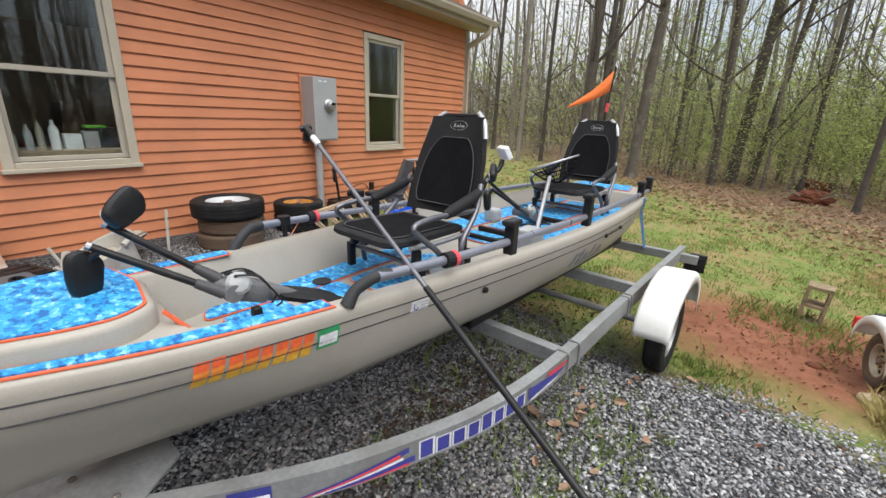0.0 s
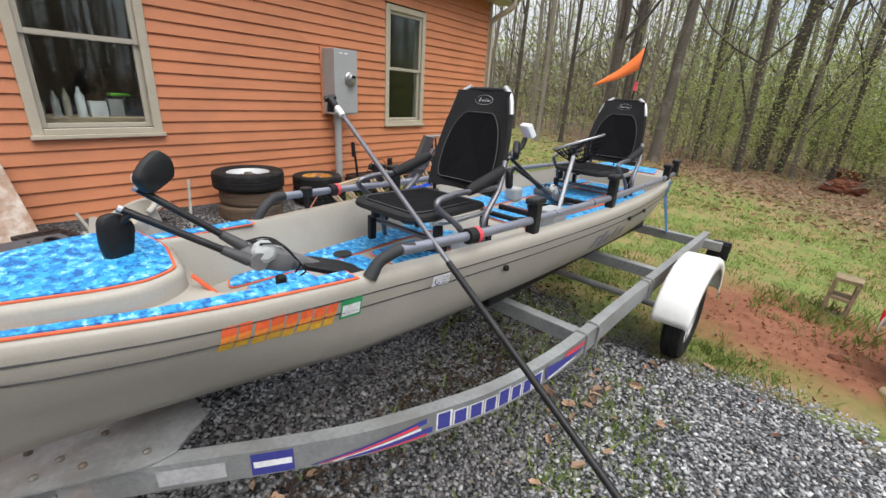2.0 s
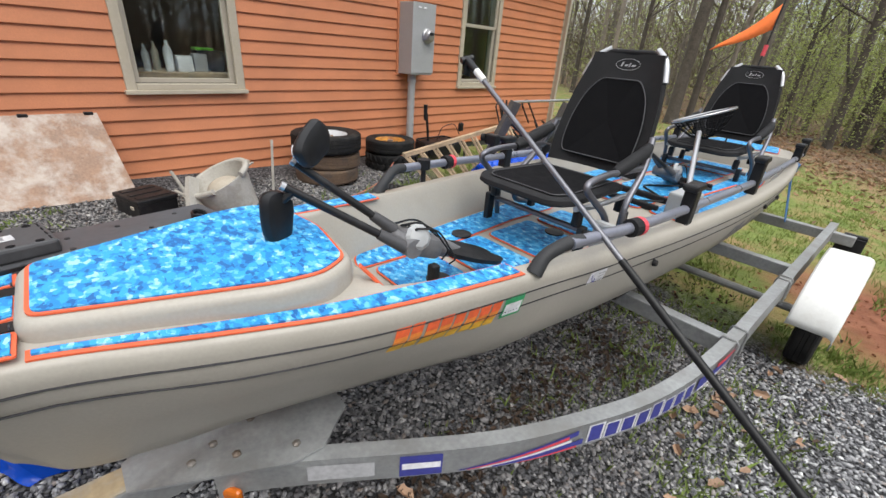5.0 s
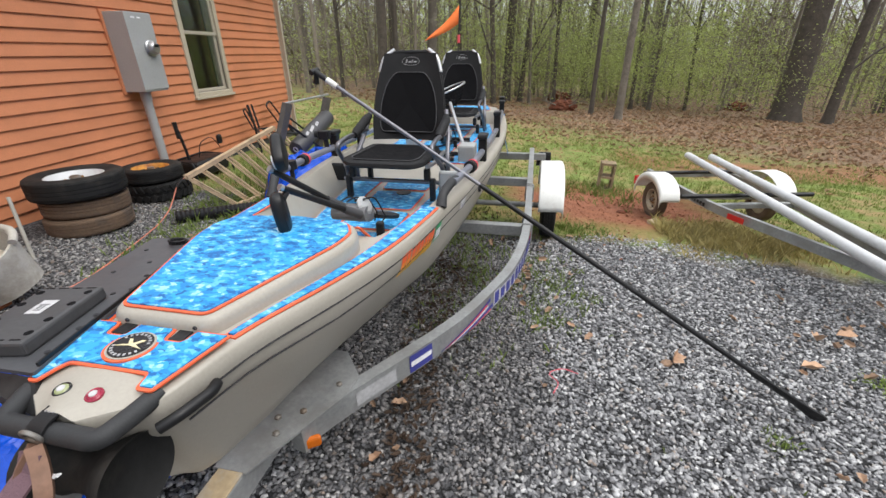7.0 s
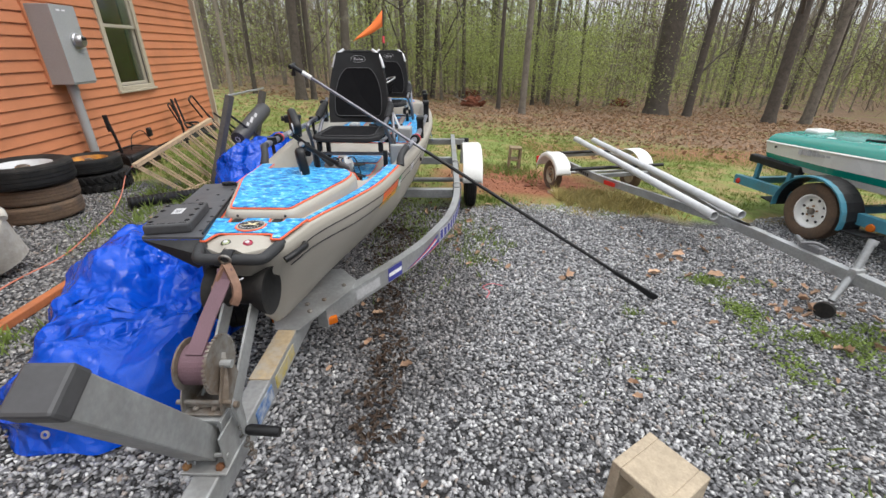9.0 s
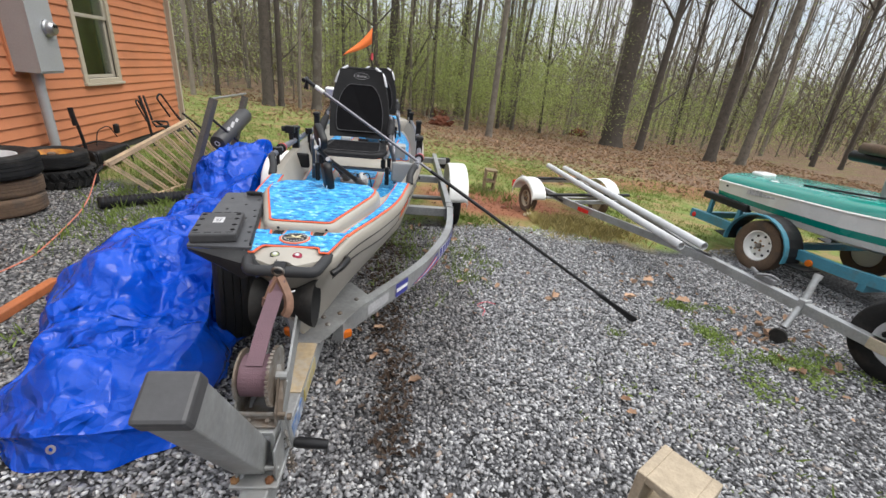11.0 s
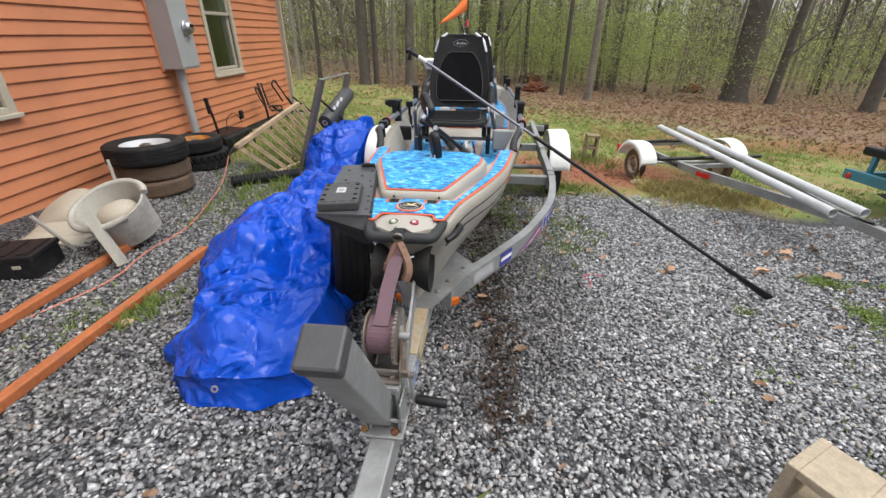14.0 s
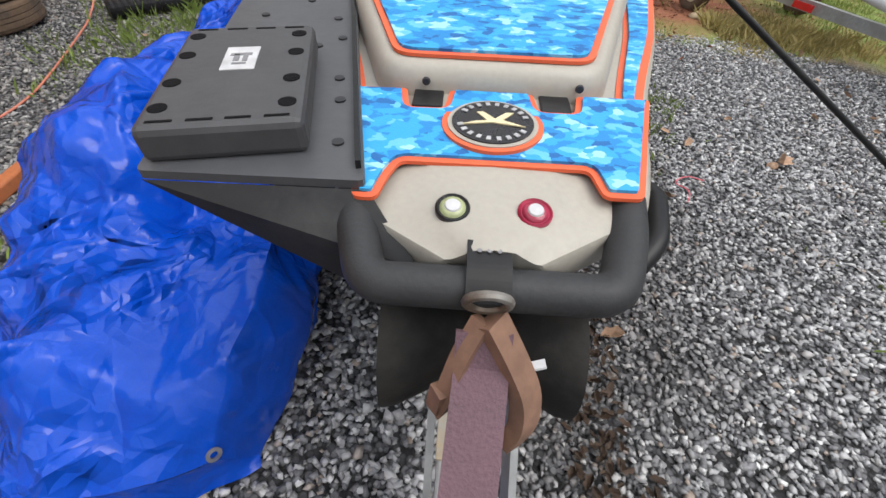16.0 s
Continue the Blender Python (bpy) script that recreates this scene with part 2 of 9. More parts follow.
def translucent(m, share=0.5):
    """Lets part of the daylight through thin leaves."""
    n, l = m.node_tree.nodes, m.node_tree.links
    b, out = n["Principled BSDF"], n["Material Output"]
    t = n.new("ShaderNodeBsdfTranslucent")
    l.new(b.inputs["Base Color"].links[0].from_socket, t.inputs["Color"])
    mx = n.new("ShaderNodeMixShader")
    mx.inputs[0].default_value = share
    l.new(b.outputs["BSDF"], mx.inputs[1])
    l.new(t.outputs["BSDF"], mx.inputs[2])
    l.new(mx.outputs["Shader"], out.inputs["Surface"])


translucent(M_LEAF)
M_OLIVE = mat("clear_green_lens", (0.30, 0.33, 0.17), 0.15, vary=0.3, scale=60)
M_MAROON = mat("dark_red_lens", (0.28, 0.02, 0.05), 0.15, vary=0.3, scale=60)
M_FADED = mat("faded_grey_decal", (0.20, 0.20, 0.21), 0.55)
M_STRAW = mat("straw_weeds", (0.40, 0.33, 0.13), 0.8, vary=0.3, scale=4, bump=0.0, rand=0.7)
M_STRAP = mat("mauve_webbing", (0.135, 0.078, 0.095), 0.8, vary=0.2, scale=20, bump=0.5, fine=300)
M_LEATHER = mat("worn_brown_strap", (0.19, 0.105, 0.07), 0.7, vary=0.35, scale=14, bump=0.3)
M_CORD = mat("orange_cord", (0.58, 0.20, 0.13), 0.6)
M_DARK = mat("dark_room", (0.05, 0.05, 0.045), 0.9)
M_BEIGE = mat("beige_plastic", (0.44, 0.39, 0.31), 0.6, vary=0.12, scale=6, bump=0.1, second=(0.34, 0.31, 0.26), cover=0.35)
M_BLUE = mat("blue_label", (0.045, 0.05, 0.26), 0.5)
M_PAPER = mat("white_label", (0.74, 0.74, 0.76), 0.5)
M_LGREY = mat("grey_label", (0.40, 0.40, 0.41), 0.5)
M_GREENL = mat("green_label", (0.03, 0.32, 0.12), 0.5)
M_REDL = mat("red_label", (0.62, 0.06, 0.08), 0.5)
M_YEL = mat("yellow_label", (0.80, 0.45, 0.04), 0.5)
M_ORL = mat("red_orange_label", (0.80, 0.13, 0.04), 0.5)
M_ORL2 = mat("orange_label", (0.82, 0.26, 0.04), 0.5)
M_MOTOR = mat("slate_grey_plate", (0.068, 0.070, 0.076), 0.42, vary=0.12, scale=10, bump=0.1)

M_BADGE = mat("black_gloss_badge", (0.012, 0.012, 0.014), 0.3, vary=0.2, scale=40)
M_PALEGOLD = mat("pale_gold_print", (0.66, 0.58, 0.36), 0.45, vary=0.2, scale=60)
M_FOAM = mat("dark_grey_foam_sleeve", (0.028, 0.029, 0.031), 0.6, vary=0.2, scale=18, bump=0.15, fine=200, spec=0.4)
M_LABEL = mat("silvery_label", (0.50, 0.50, 0.51), 0.45, vary=0.2, scale=50)
M_GEAR = mat("grey_moulded_plastic", (0.15, 0.15, 0.155), 0.45, vary=0.25, scale=18, bump=0.12)
M_PIPING = mat("grey_piping", (0.065, 0.065, 0.07), 0.7)
M_BLUESTRAP = mat("blue_webbing", (0.03, 0.12, 0.30), 0.7, bump=0.4, fine=300)
M_TANPAINT = mat("tan_worn_paint", (0.40, 0.31, 0.19), 0.7, vary=0.25, scale=12, bump=0.2, second=(0.36, 0.35, 0.32), cover=0.5)
M_TANGALV = mat("tan_stained_steel", (0.46, 0.40, 0.30), 0.6, 0.2, vary=0.2, scale=10, bump=0.2, second=(0.34, 0.26, 0.16), cover=0.4)
M_RUSTY = mat("dull_rusty_steel", (0.17, 0.135, 0.105), 0.55, 0.5, vary=0.35, scale=20, bump=0.25, second=(0.27, 0.265, 0.25), cover=0.6)
M_DUSTY = mat("dusty_brown_rubber", (0.115, 0.075, 0.048), 0.9, vary=0.3, scale=9, bump=0.3, second=(0.07, 0.055, 0.045), cover=0.4)
M_GOLD = mat("rusty_yellow_rim", (0.55, 0.26, 0.04), 0.7, 0.1, vary=0.35, scale=12, bump=0.3, second=(0.25, 0.09, 0.03), cover=0.5)
M_OLDWOOD = mat("dark_old_wood", (0.10, 0.09, 0.08), 0.9, vary=0.35, scale=10, bump=0.4)
M_TUB = mat("dirty_grey_plastic", (0.42, 0.40, 0.35), 0.65, vary=0.15, scale=7, bump=0.15, second=(0.26, 0.24, 0.20), cover=0.4)
M_SHEET = mat("stained_clear_sheet", (0.30, 0.18, 0.115), 0.5, vary=0.35, scale=9, bump=0.25, second=(0.50, 0.43, 0.37), cover=0.55)
M_LIME = mat("lime_label", (0.25, 0.75, 0.08), 0.5)


def glass(name, tint=(0.8, 0.85, 0.85), rough=0.02):
    m = bpy.data.materials.new(name)
    m.use_nodes = True
    b = m.node_tree.nodes["Principled BSDF"]
    b.inputs["Base Color"].default_value = (*tint, 1)
    b.inputs["Roughness"].default_value = rough
    b.inputs["Transmission Weight"].default_value = 1.0
    b.inputs["IOR"].default_value = 1.5
    return m


M_GLASS = glass("window_glass")


# ---- building helpers ----
def empty(name, m, label, category, group="", kind=""):
    ob = new(name)
    ob.empty_display_size = 0.1
    ob.matrix_world = m
    return tagged(ob, label, category, group, kind)


def part(name, bm, material, parent=None, label="", smooth=None):
    me = bpy.data.meshes.new(name)
    bmesh.ops.recalc_face_normals(bm, faces=bm.faces)
    if smooth is not None:
        lim = math.cos(radians(smooth))
        for f in bm.faces:
            f.smooth = True
        for e in bm.edges:
            if len(e.link_faces) == 2 and e.link_faces[0].normal.dot(e.link_faces[1].normal) < lim:
                e.smooth = False
    bm.to_mesh(me)
    bm.free()
    me.materials.append(material)
    ob = new(name, me)
    if parent:
        ob.parent = parent
    if label:
        ob["label"] = label
    return ob


def raw(name, verts, faces, material, parent=None, label="", smooth=False):
    me = bpy.data.meshes.new(name)
    me.from_pydata(verts, [], faces)
    me.materials.append(material)
    if smooth:
        me.polygons.foreach_set("use_smooth", [True] * len(me.polygons))
    ob = new(name, me)
    if parent:
        ob.parent = parent
    if label:
        ob["label"] = label
    return ob


def box(bm, size, at=(0, 0, 0), rot=None, bevel=0.0, seg=2):
    """A box with rounded edges, its middle at a place, turned by a matrix or degrees."""
    r = bmesh.ops.create_cube(bm, size=1.0)
    vs = r["verts"]
    bmesh.ops.scale(bm, vec=size, verts=vs)
    if bevel:
        es = list({e for v in vs for e in v.link_edges})
        q = bmesh.ops.bevel(bm, geom=es, offset=min(bevel, min(size) * 0.45), segments=seg, affect="EDGES", profile=0.5)
        vs = list({v for f in q["faces"] for v in f.verts} | {v for v in vs if v.is_valid})
    if rot is not None:
        m = rot if isinstance(rot, Matrix) else pose(0, 0, 0, *rot)
        bmesh.ops.transform(bm, matrix=m.to_4x4(), verts=vs)
    bmesh.ops.translate(bm, vec=at, verts=vs)
    return vs


def sweep(bm, pts, r, seg=10, caps=True, flat=None, square=False):
    """A tube along points; r a number or one per point. flat: (width, height) for a strap or bar."""
    pts = [Vector(p) for p in pts]
    n = len(pts)
    rs = r if isinstance(r, (list, tuple)) else [r] * n
    rings = []
    up = Vector((0, 0, 1))
    prev = None
    for i, p in enumerate(pts):
        d = (pts[min(i + 1, n - 1)] - pts[max(i - 1, 0)]).normalized()
        if prev is None:
            ref = up if abs(d.dot(up)) < 0.9 else Vector((1, 0, 0))
            side = d.cross(ref).normalized()
        else:
            side = (prev - d * prev.dot(d)).normalized()
        prev = side
        top = side.cross(d).normalized()
        ring = []
        if flat:
            w, h = flat[0] / 2, flat[1] / 2
            for a, b in ((-w, -h), (w, -h), (w, h), (-w, h)):
                ring.append(bm.verts.new(p + side * a + top * b))
        else:
            for k in range(seg):
                a = 2 * math.pi * k / seg
                ring.append(bm.verts.new(p + side * math.cos(a) * rs[i] + top * math.sin(a) * rs[i]))
        rings.append(ring)
    for a, b in zip(rings, rings[1:]):
        m = len(a)
        for k in range(m):
            bm.faces.new((a[k], a[(k + 1) % m], b[(k + 1) % m], b[k]))
    if caps:
        bm.faces.new(rings[0][::-1])
        bm.faces.new(rings[-1])
    return rings


def bend(pts, r=0.05, n=5):
    """Rounds the corners of a line of points."""
    pts = [Vector(p) for p in pts]
    out = [pts[0]]
    for a, b, c in zip(pts, pts[1:], pts[2:]):
        d1, d2 = (a - b), (c - b)
        q = min(r, d1.length * 0.45, d2.length * 0.45)
        p1, p2 = b + d1.normalized() * q, b + d2.normalized() * q
        for k in range(n + 1):
            t = k / n
            out.append(p1 * (1 - t) ** 2 + b * 2 * t * (1 - t) + p2 * t * t)
    out.append(pts[-1])
    return out


def lathe(bm, profile, seg=28, m=None, close=False):
    """Turns (radius, height) points about z."""
    rings = []
    for r, z in profile:
        rings.append([bm.verts.new((r * math.cos(2 * math.pi * k / seg), r * math.sin(2 * math.pi * k / seg), z)) for k in range(seg)])
    pairs = list(zip(rings, rings[1:])) + ([(rings[-1], rings[0])] if close else [])
    for a, b in pairs:
        for k in range(seg):
            bm.faces.new((a[k], a[(k + 1) % seg], b[(k + 1) % seg], b[k]))
    if not close:
        if profile[0][0] > 1e-4:
            bm.faces.new(rings[0][::-1])
        if profile[-1][0] > 1e-4:
            bm.faces.new(rings[-1])
    if m is not None:
        bmesh.ops.transform(bm, matrix=m, verts=[v for ring in rings for v in ring])
    return rings


def plate(bm, outline, z0, z1, m=None):
    """An outline of (x, y) points, hollow corners too, as a slab from z0 to z1."""
    lo = [bm.verts.new((x, y, z0)) for x, y in outline]
    hi = [bm.verts.new((x, y, z1)) for x, y in outline]
    n = len(outline)
    for k in range(n):
        bm.faces.new((lo[k], lo[(k + 1) % n], hi[(k + 1) % n], hi[k]))
    for ring in (lo, hi):
        loop = [bm.edges.get((ring[k], ring[(k + 1) % n])) for k in range(n)]
        bmesh.ops.triangle_fill(bm, use_beauty=True, edges=loop)
    if m is not None:
        bmesh.ops.transform(bm, matrix=m, verts=lo + hi)
    return lo + hi


def rounded(outline, r=0.03, n=4):
    """Rounds the corners of a closed outline."""
    out = []
    k = len(outline)
    for i in range(k):
        a, b, c = (Vector(outline[(i - 1) % k]), Vector(outline[i]), Vector(outline[(i + 1) % k]))
        d1, d2 = a - b, c - b
        q = min(r, d1.length * 0.45, d2.length * 0.45)
        p1, p2 = b + d1.normalized() * q, b + d2.normalized() * q
        for j in range(n + 1):
            t = j / n
            p = p1 * (1 - t) ** 2 + b * 2 * t * (1 - t) + p2 * t * t
            out.append((p.x, p.y))
    return out


def inset(outline, d):
    """Moves a closed outline inwards by d."""
    k = len(outline)
    area = sum(outline[i][0] * outline[(i + 1) % k][1] - outline[(i + 1) % k][0] * outline[i][1] for i in range(k))
    s = 1 if area > 0 else -1
    out = []
    for i in range(k):
        a, b, c = (Vector(outline[(i - 1) % k]), Vector(outline[i]), Vector(outline[(i + 1) % k]))
        e1, e2 = (b - a).normalized(), (c - b).normalized()
        nrm = (Vector((-e1.y, e1.x)) + Vector((-e2.y, e2.x)))
        nrm = nrm.normalized() if nrm.length > 1e-6 else Vector((-e1.y, e1.x))
        cosv = max(0.5, nrm.dot(Vector((-e1.y, e1.x))))
        p = b + nrm * (s * d / cosv)
        out.append((p.x, p.y))
    return out


def ground(x, y):
    """Height of the yard: it falls away from the house and towards the wood."""
    return 0.163 - 0.06 * 14 * math.tanh(x / 14) - 0.035 * 22 * math.tanh(y / 22)


# ---- ground ----
def ground_material():
    m = bpy.data.materials.new("yard_ground")
    m.use_nodes = True
    n, l = m.node_tree.nodes, m.node_tree.links
    b = n["Principled BSDF"]
    b.inputs["Roughness"].default_value = 0.95
    geo = n.new("ShaderNodeNewGeometry")
    sep = n.new("ShaderNodeSeparateXYZ")
    l.new(geo.outputs["Position"], sep.inputs[0])

    def tex(scale, detail=6, rough=0.6):
        t = n.new("ShaderNodeTexNoise")
        t.inputs["Scale"].default_value = scale
        t.inputs["Detail"].default_value = detail
        t.inputs["Roughness"].default_value = rough
        l.new(geo.outputs["Position"], t.inputs["Vector"])
        return t.outputs["Fac"]

    def math_node(op, a, c):
        q = n.new("ShaderNodeMath")
        q.operation = op
        for i, v in enumerate((a, c)):
            if isinstance(v, (int, float)):
                q.inputs[i].default_value = v
            else:
                l.new(v, q.inputs[i])
        return q.outputs[0]

    def ramp(v, lo, hi):
        r = n.new("ShaderNodeMapRange")
        r.inputs["From Min"].default_value = lo
        r.inputs["From Max"].default_value = hi
        l.new(v, r.inputs["Value"])
        return r.outputs["Result"]

    def mix(f, a, c):
        q = n.new("ShaderNodeMixRGB")
        l.new(f, q.inputs[0])
        for i, v in ((1, a), (2, c)):
            if isinstance(v, tuple):
                q.inputs[i].default_value = (*v, 1)
            else:
                l.new(v, q.inputs[i])
        return q.outputs["Color"]

    x, y = sep.outputs["X"], sep.outputs["Y"]
    wob = math_node("MULTIPLY", math_node("SUBTRACT", tex(1.3, 8), 0.5), 1.6)
    # gravel gives way to red earth at a line, earth to grass, grass to fallen leaves
    line = math_node("ADD", y, wob)
    grass = mix(ramp(tex(9, 8), 0.35, 0.65), (0.115, 0.165, 0.030), (0.21, 0.26, 0.062))
    grass = mix(ramp(tex(2.2, 6), 0.44, 0.62), grass, (0.31, 0.22, 0.10))
    earth = mix(ramp(tex(7, 8), 0.3, 0.7), (0.20, 0.070, 0.034), (0.33, 0.135, 0.072))
    leaf = mix(ramp(tex(17, 10, 0.8), 0.40, 0.60), (0.065, 0.038, 0.022), (0.30, 0.195, 0.12))
    leaf = mix(ramp(tex(1.1, 7), 0.52, 0.66), leaf, (0.17, 0.16, 0.05))
    vor = n.new("ShaderNodeTexVoronoi")
    vor.inputs["Scale"].default_value = 62
    l.new(geo.outputs["Position"], vor.inputs["Vector"])
    chip = n.new("ShaderNodeSeparateColor")
    l.new(vor.outputs["Color"], chip.inputs[0])
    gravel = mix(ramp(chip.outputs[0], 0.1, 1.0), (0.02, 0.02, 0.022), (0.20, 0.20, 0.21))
    # cell borders go near-black: shade in the gaps between chips, painted on
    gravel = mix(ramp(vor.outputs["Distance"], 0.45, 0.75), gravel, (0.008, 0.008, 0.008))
    # leaves lie beyond a slanting edge
    edge = math_node("ADD", math_node("MULTIPLY", x, 0.8), math_node("ADD", y, math_node("MULTIPLY", wob, 2.6)))
    col = mix(ramp(edge, 11.5, 16.0), grass, leaf)
    # bare red earth just past the gravel
    dx = math_node("SUBTRACT", x, 2.15)
    dy = math_node("SUBTRACT", y, 4.6)
    dist = math_node("ADD", math_node("MULTIPLY", math_node("MULTIPLY", dx, dx), 0.7), math_node("MULTIPLY", dy, dy))
    dist = math_node("ADD", dist, wob)
    col = mix(ramp(dist, 1.5, 0.5), col, earth)
    far = math_node("ADD", math_node("MULTIPLY", math_node("SUBTRACT", y, 7.6), 1.0), math_node("MULTIPLY", wob, 1.4))
    band = math_node("MULTIPLY", far, far)
    band = math_node("ADD", band, math_node("MULTIPLY", ramp(x, 3.2, 1.2), 6.0))
    col = mix(math_node("MULTIPLY", ramp(band, 1.0, 0.2), 0.7), col, earth)
    # gravel with its dark gaps lies on the near side of a slanting line
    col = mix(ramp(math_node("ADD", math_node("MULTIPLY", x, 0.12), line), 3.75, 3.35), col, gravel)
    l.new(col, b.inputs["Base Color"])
    bp = n.new("ShaderNodeBump")
    bp.inputs["Strength"].default_value = 0.8
    bp.inputs["Distance"].default_value = 0.03
    l.new(tex(38, 8, 0.7), bp.inputs["Height"])
    l.new(bp.outputs["Normal"], b.inputs["Normal"])
    return m


def ground_sheet():
    xs = np.concatenate([-np.geomspace(2500, 14, 16), np.linspace(-12, 14, 131), np.geomspace(16, 2500, 16)])
    ys = np.concatenate([-np.geomspace(2500, 8, 16), np.linspace(-6, 24, 151), np.geomspace(26, 2500, 16)])
    vs = []
    for y in ys:
        for x in xs:
            h = ground(x, y)
            if y > 3.6 and abs(x) < 40 and y < 60:
                h += 0.05 * noise.noise((x * 0.6, y * 0.6, 0)) + 0.02 * noise.noise((x * 2.5, y * 2.5, 3))
            vs.append((x, y, h))
    w = len(xs)
    fs = [(j * w + i, j * w + i + 1, (j + 1) * w + i + 1, (j + 1) * w + i) for j in range(len(ys) - 1) for i in range(w - 1)]
    ob = raw("ground", vs, fs, ground_material(), smooth=True)
    return tagged(ob, "yard of grey gravel, red earth, patchy grass and fallen leaves", "ground", kind="structure")


ground_sheet()

# ---- house ----
WALL_X, HOUSE_Y0, HOUSE_Y1, EAVE_Z = -3.41, -4.0, 7.76, 3.20
WIN = [(1.04, 2.0, 1.063, 2.69), (5.03, 5.895, 1.09, 2.725)]

house_wall = empty("wall_east", pose(0, 0, 0), "house wall clad in orange-brown horizontal lap siding", "wall", kind="structure")


def wall_core():
    bm = bmesh.new()
    ys = [HOUSE_Y0] + [v for w in WIN for v in (w[0] + 0.06, w[1] - 0.06)] + [HOUSE_Y1]
    for k in range(0, len(ys), 2):
        a, b = ys[k], ys[k + 1]
        box(bm, (0.16, b - a, EAVE_Z + 0.5), (WALL_X - 0.085, (a + b) / 2, EAVE_Z / 2 - 0.25))
    for y0, y1, z0, z1 in WIN:
        y0, y1, z0, z1 = y0 + 0.06, y1 - 0.06, z0 + 0.06, z1 - 0.06
        box(bm, (0.16, y1 - y0, z0 + 0.5), (WALL_X - 0.085, (y0 + y1) / 2, (z0 - 0.5) / 2))
        box(bm, (0.16, y1 - y0, EAVE_Z - z1), (WALL_X - 0.085, (y0 + y1) / 2, (EAVE_Z + z1) / 2))
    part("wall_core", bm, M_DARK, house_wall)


wall_core()


def course(y0, y1, z0, h=0.114):
    """One lap of siding: thin at its head, proud at its drip edge."""
    bm = bmesh.new()
    prof = [(0.0, h + 0.01), (0.002, h + 0.01), (0.021, 0.014), (0.0225, 0.004), (0.020, 0.0), (0.0, 0.004)]
    n = max(2, int((y1 - y0) / 0.8))
    rows = []
    for k in range(n + 1):
        y = y0 + (y1 - y0) * k / n
        d = 0.0012 * noise.noise((y * 1.3, z0 * 9, 0))
        rows.append([bm.verts.new((WALL_X + px + d, y, z0 + pz + d)) for px, pz in prof])
    for a, b in zip(rows, rows[1:]):
        for k in range(len(prof) - 1):
            bm.faces.new((a[k], a[k + 1], b[k + 1], b[k]))
    bm.faces.new(rows[0])
    bm.faces.new(rows[-1][::-1])
    part("siding_course", bm, M_SIDING, house_wall)


def lay_siding():
    z = 0.26
    while z < EAVE_Z - 0.02:
        cuts = [HOUSE_Y0]
        for y0, y1, z0, z1 in WIN:
            if z + 0.113 > z0 and z < z1:
                cuts += [y0, y1]
        cuts.append(HOUSE_Y1 - 0.06)
        for k in range(0, len(cuts), 2):
            course(cuts[k], cuts[k + 1], z)
        z += 0.1131


lay_siding()

bm = bmesh.new()
box(bm, (0.2, HOUSE_Y1 - HOUSE_Y0, 0.9), (WALL_X - 0.115, (HOUSE_Y0 + HOUSE_Y1) / 2, -0.2))
tagged(part("foundation", bm, M_CONCRETE), "low concrete foundation under the siding", "foundation", kind="structure")

bm = bmesh.new()
box(bm, (0.11, 0.022, EAVE_Z - 0.2), (WALL_X - 0.03, HOUSE_Y1 + 0.012, EAVE_Z / 2 + 0.1), bevel=0.004)
box(bm, (0.024, 0.085, EAVE_Z - 0.2), (WALL_X + 0.012, HOUSE_Y1 - 0.03, EAVE_Z / 2 + 0.1), bevel=0.004)
tagged(part("corner_trim", bm, M_VINYL), "taupe vinyl corner trim of the house", "trim", kind="structure")

bm = bmesh.new()
box(bm, (7.0, 0.16, 6.0), (WALL_X - 3.6, HOUSE_Y1 - 0.09, 1.2))
box(bm, (7.0, 0.16, 4.0), (WALL_X - 3.6, HOUSE_Y0, 1.2))
box(bm, (0.16, HOUSE_Y1 - HOUSE_Y0, 4.0), (WALL_X - 7.1, (HOUSE_Y0 + HOUSE_Y1) / 2, 1.2))
tagged(part("wall_north", bm, M_SIDING), "far side and end walls of the house in the same siding", "wall", kind="structure")
bm = bmesh.new()
box(bm, (7.0, HOUSE_Y1 - HOUSE_Y0, 0.1), (WALL_X - 3.65, (HOUSE_Y0 + HOUSE_Y1) / 2, 0.3))
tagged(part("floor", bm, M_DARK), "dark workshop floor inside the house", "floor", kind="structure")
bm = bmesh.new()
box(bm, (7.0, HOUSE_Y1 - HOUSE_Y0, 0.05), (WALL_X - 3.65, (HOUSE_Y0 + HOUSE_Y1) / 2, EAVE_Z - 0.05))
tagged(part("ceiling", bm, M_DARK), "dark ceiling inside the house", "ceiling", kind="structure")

roof = empty("roof", pose(0, 0, 0), "shingled roof with beige soffit, fascia and gutter", "roof", kind="structure")
OUT = 0.36
bm = bmesh.new()
box(bm, (OUT, HOUSE_Y1 + 0.32 - HOUSE_Y0, 0.02), (WALL_X + OUT / 2, (HOUSE_Y0 + HOUSE_Y1 + 0.32) / 2, EAVE_Z - 0.0))
part("soffit", bm, M_VINYL, roof)
bm = bmesh.new()
box(bm, (0.025, HOUSE_Y1 + 0.34 - HOUSE_Y0, 0.17), (WALL_X + OUT + 0.012, (HOUSE_Y0 + HOUSE_Y1 + 0.34) / 2, EAVE_Z + 0.07), bevel=0.004)
part("fascia", bm, M_VINYL, roof)
bm = bmesh.new()
g0 = WALL_X + OUT + 0.026
prof = [(0, 0.0), (0.0, -0.10), (0.07, -0.10), (0.105, -0.03), (0.105, 0.0), (0.098, 0.0), (0.066, -0.092), (0.007, -0.092), (0.007, 0)]
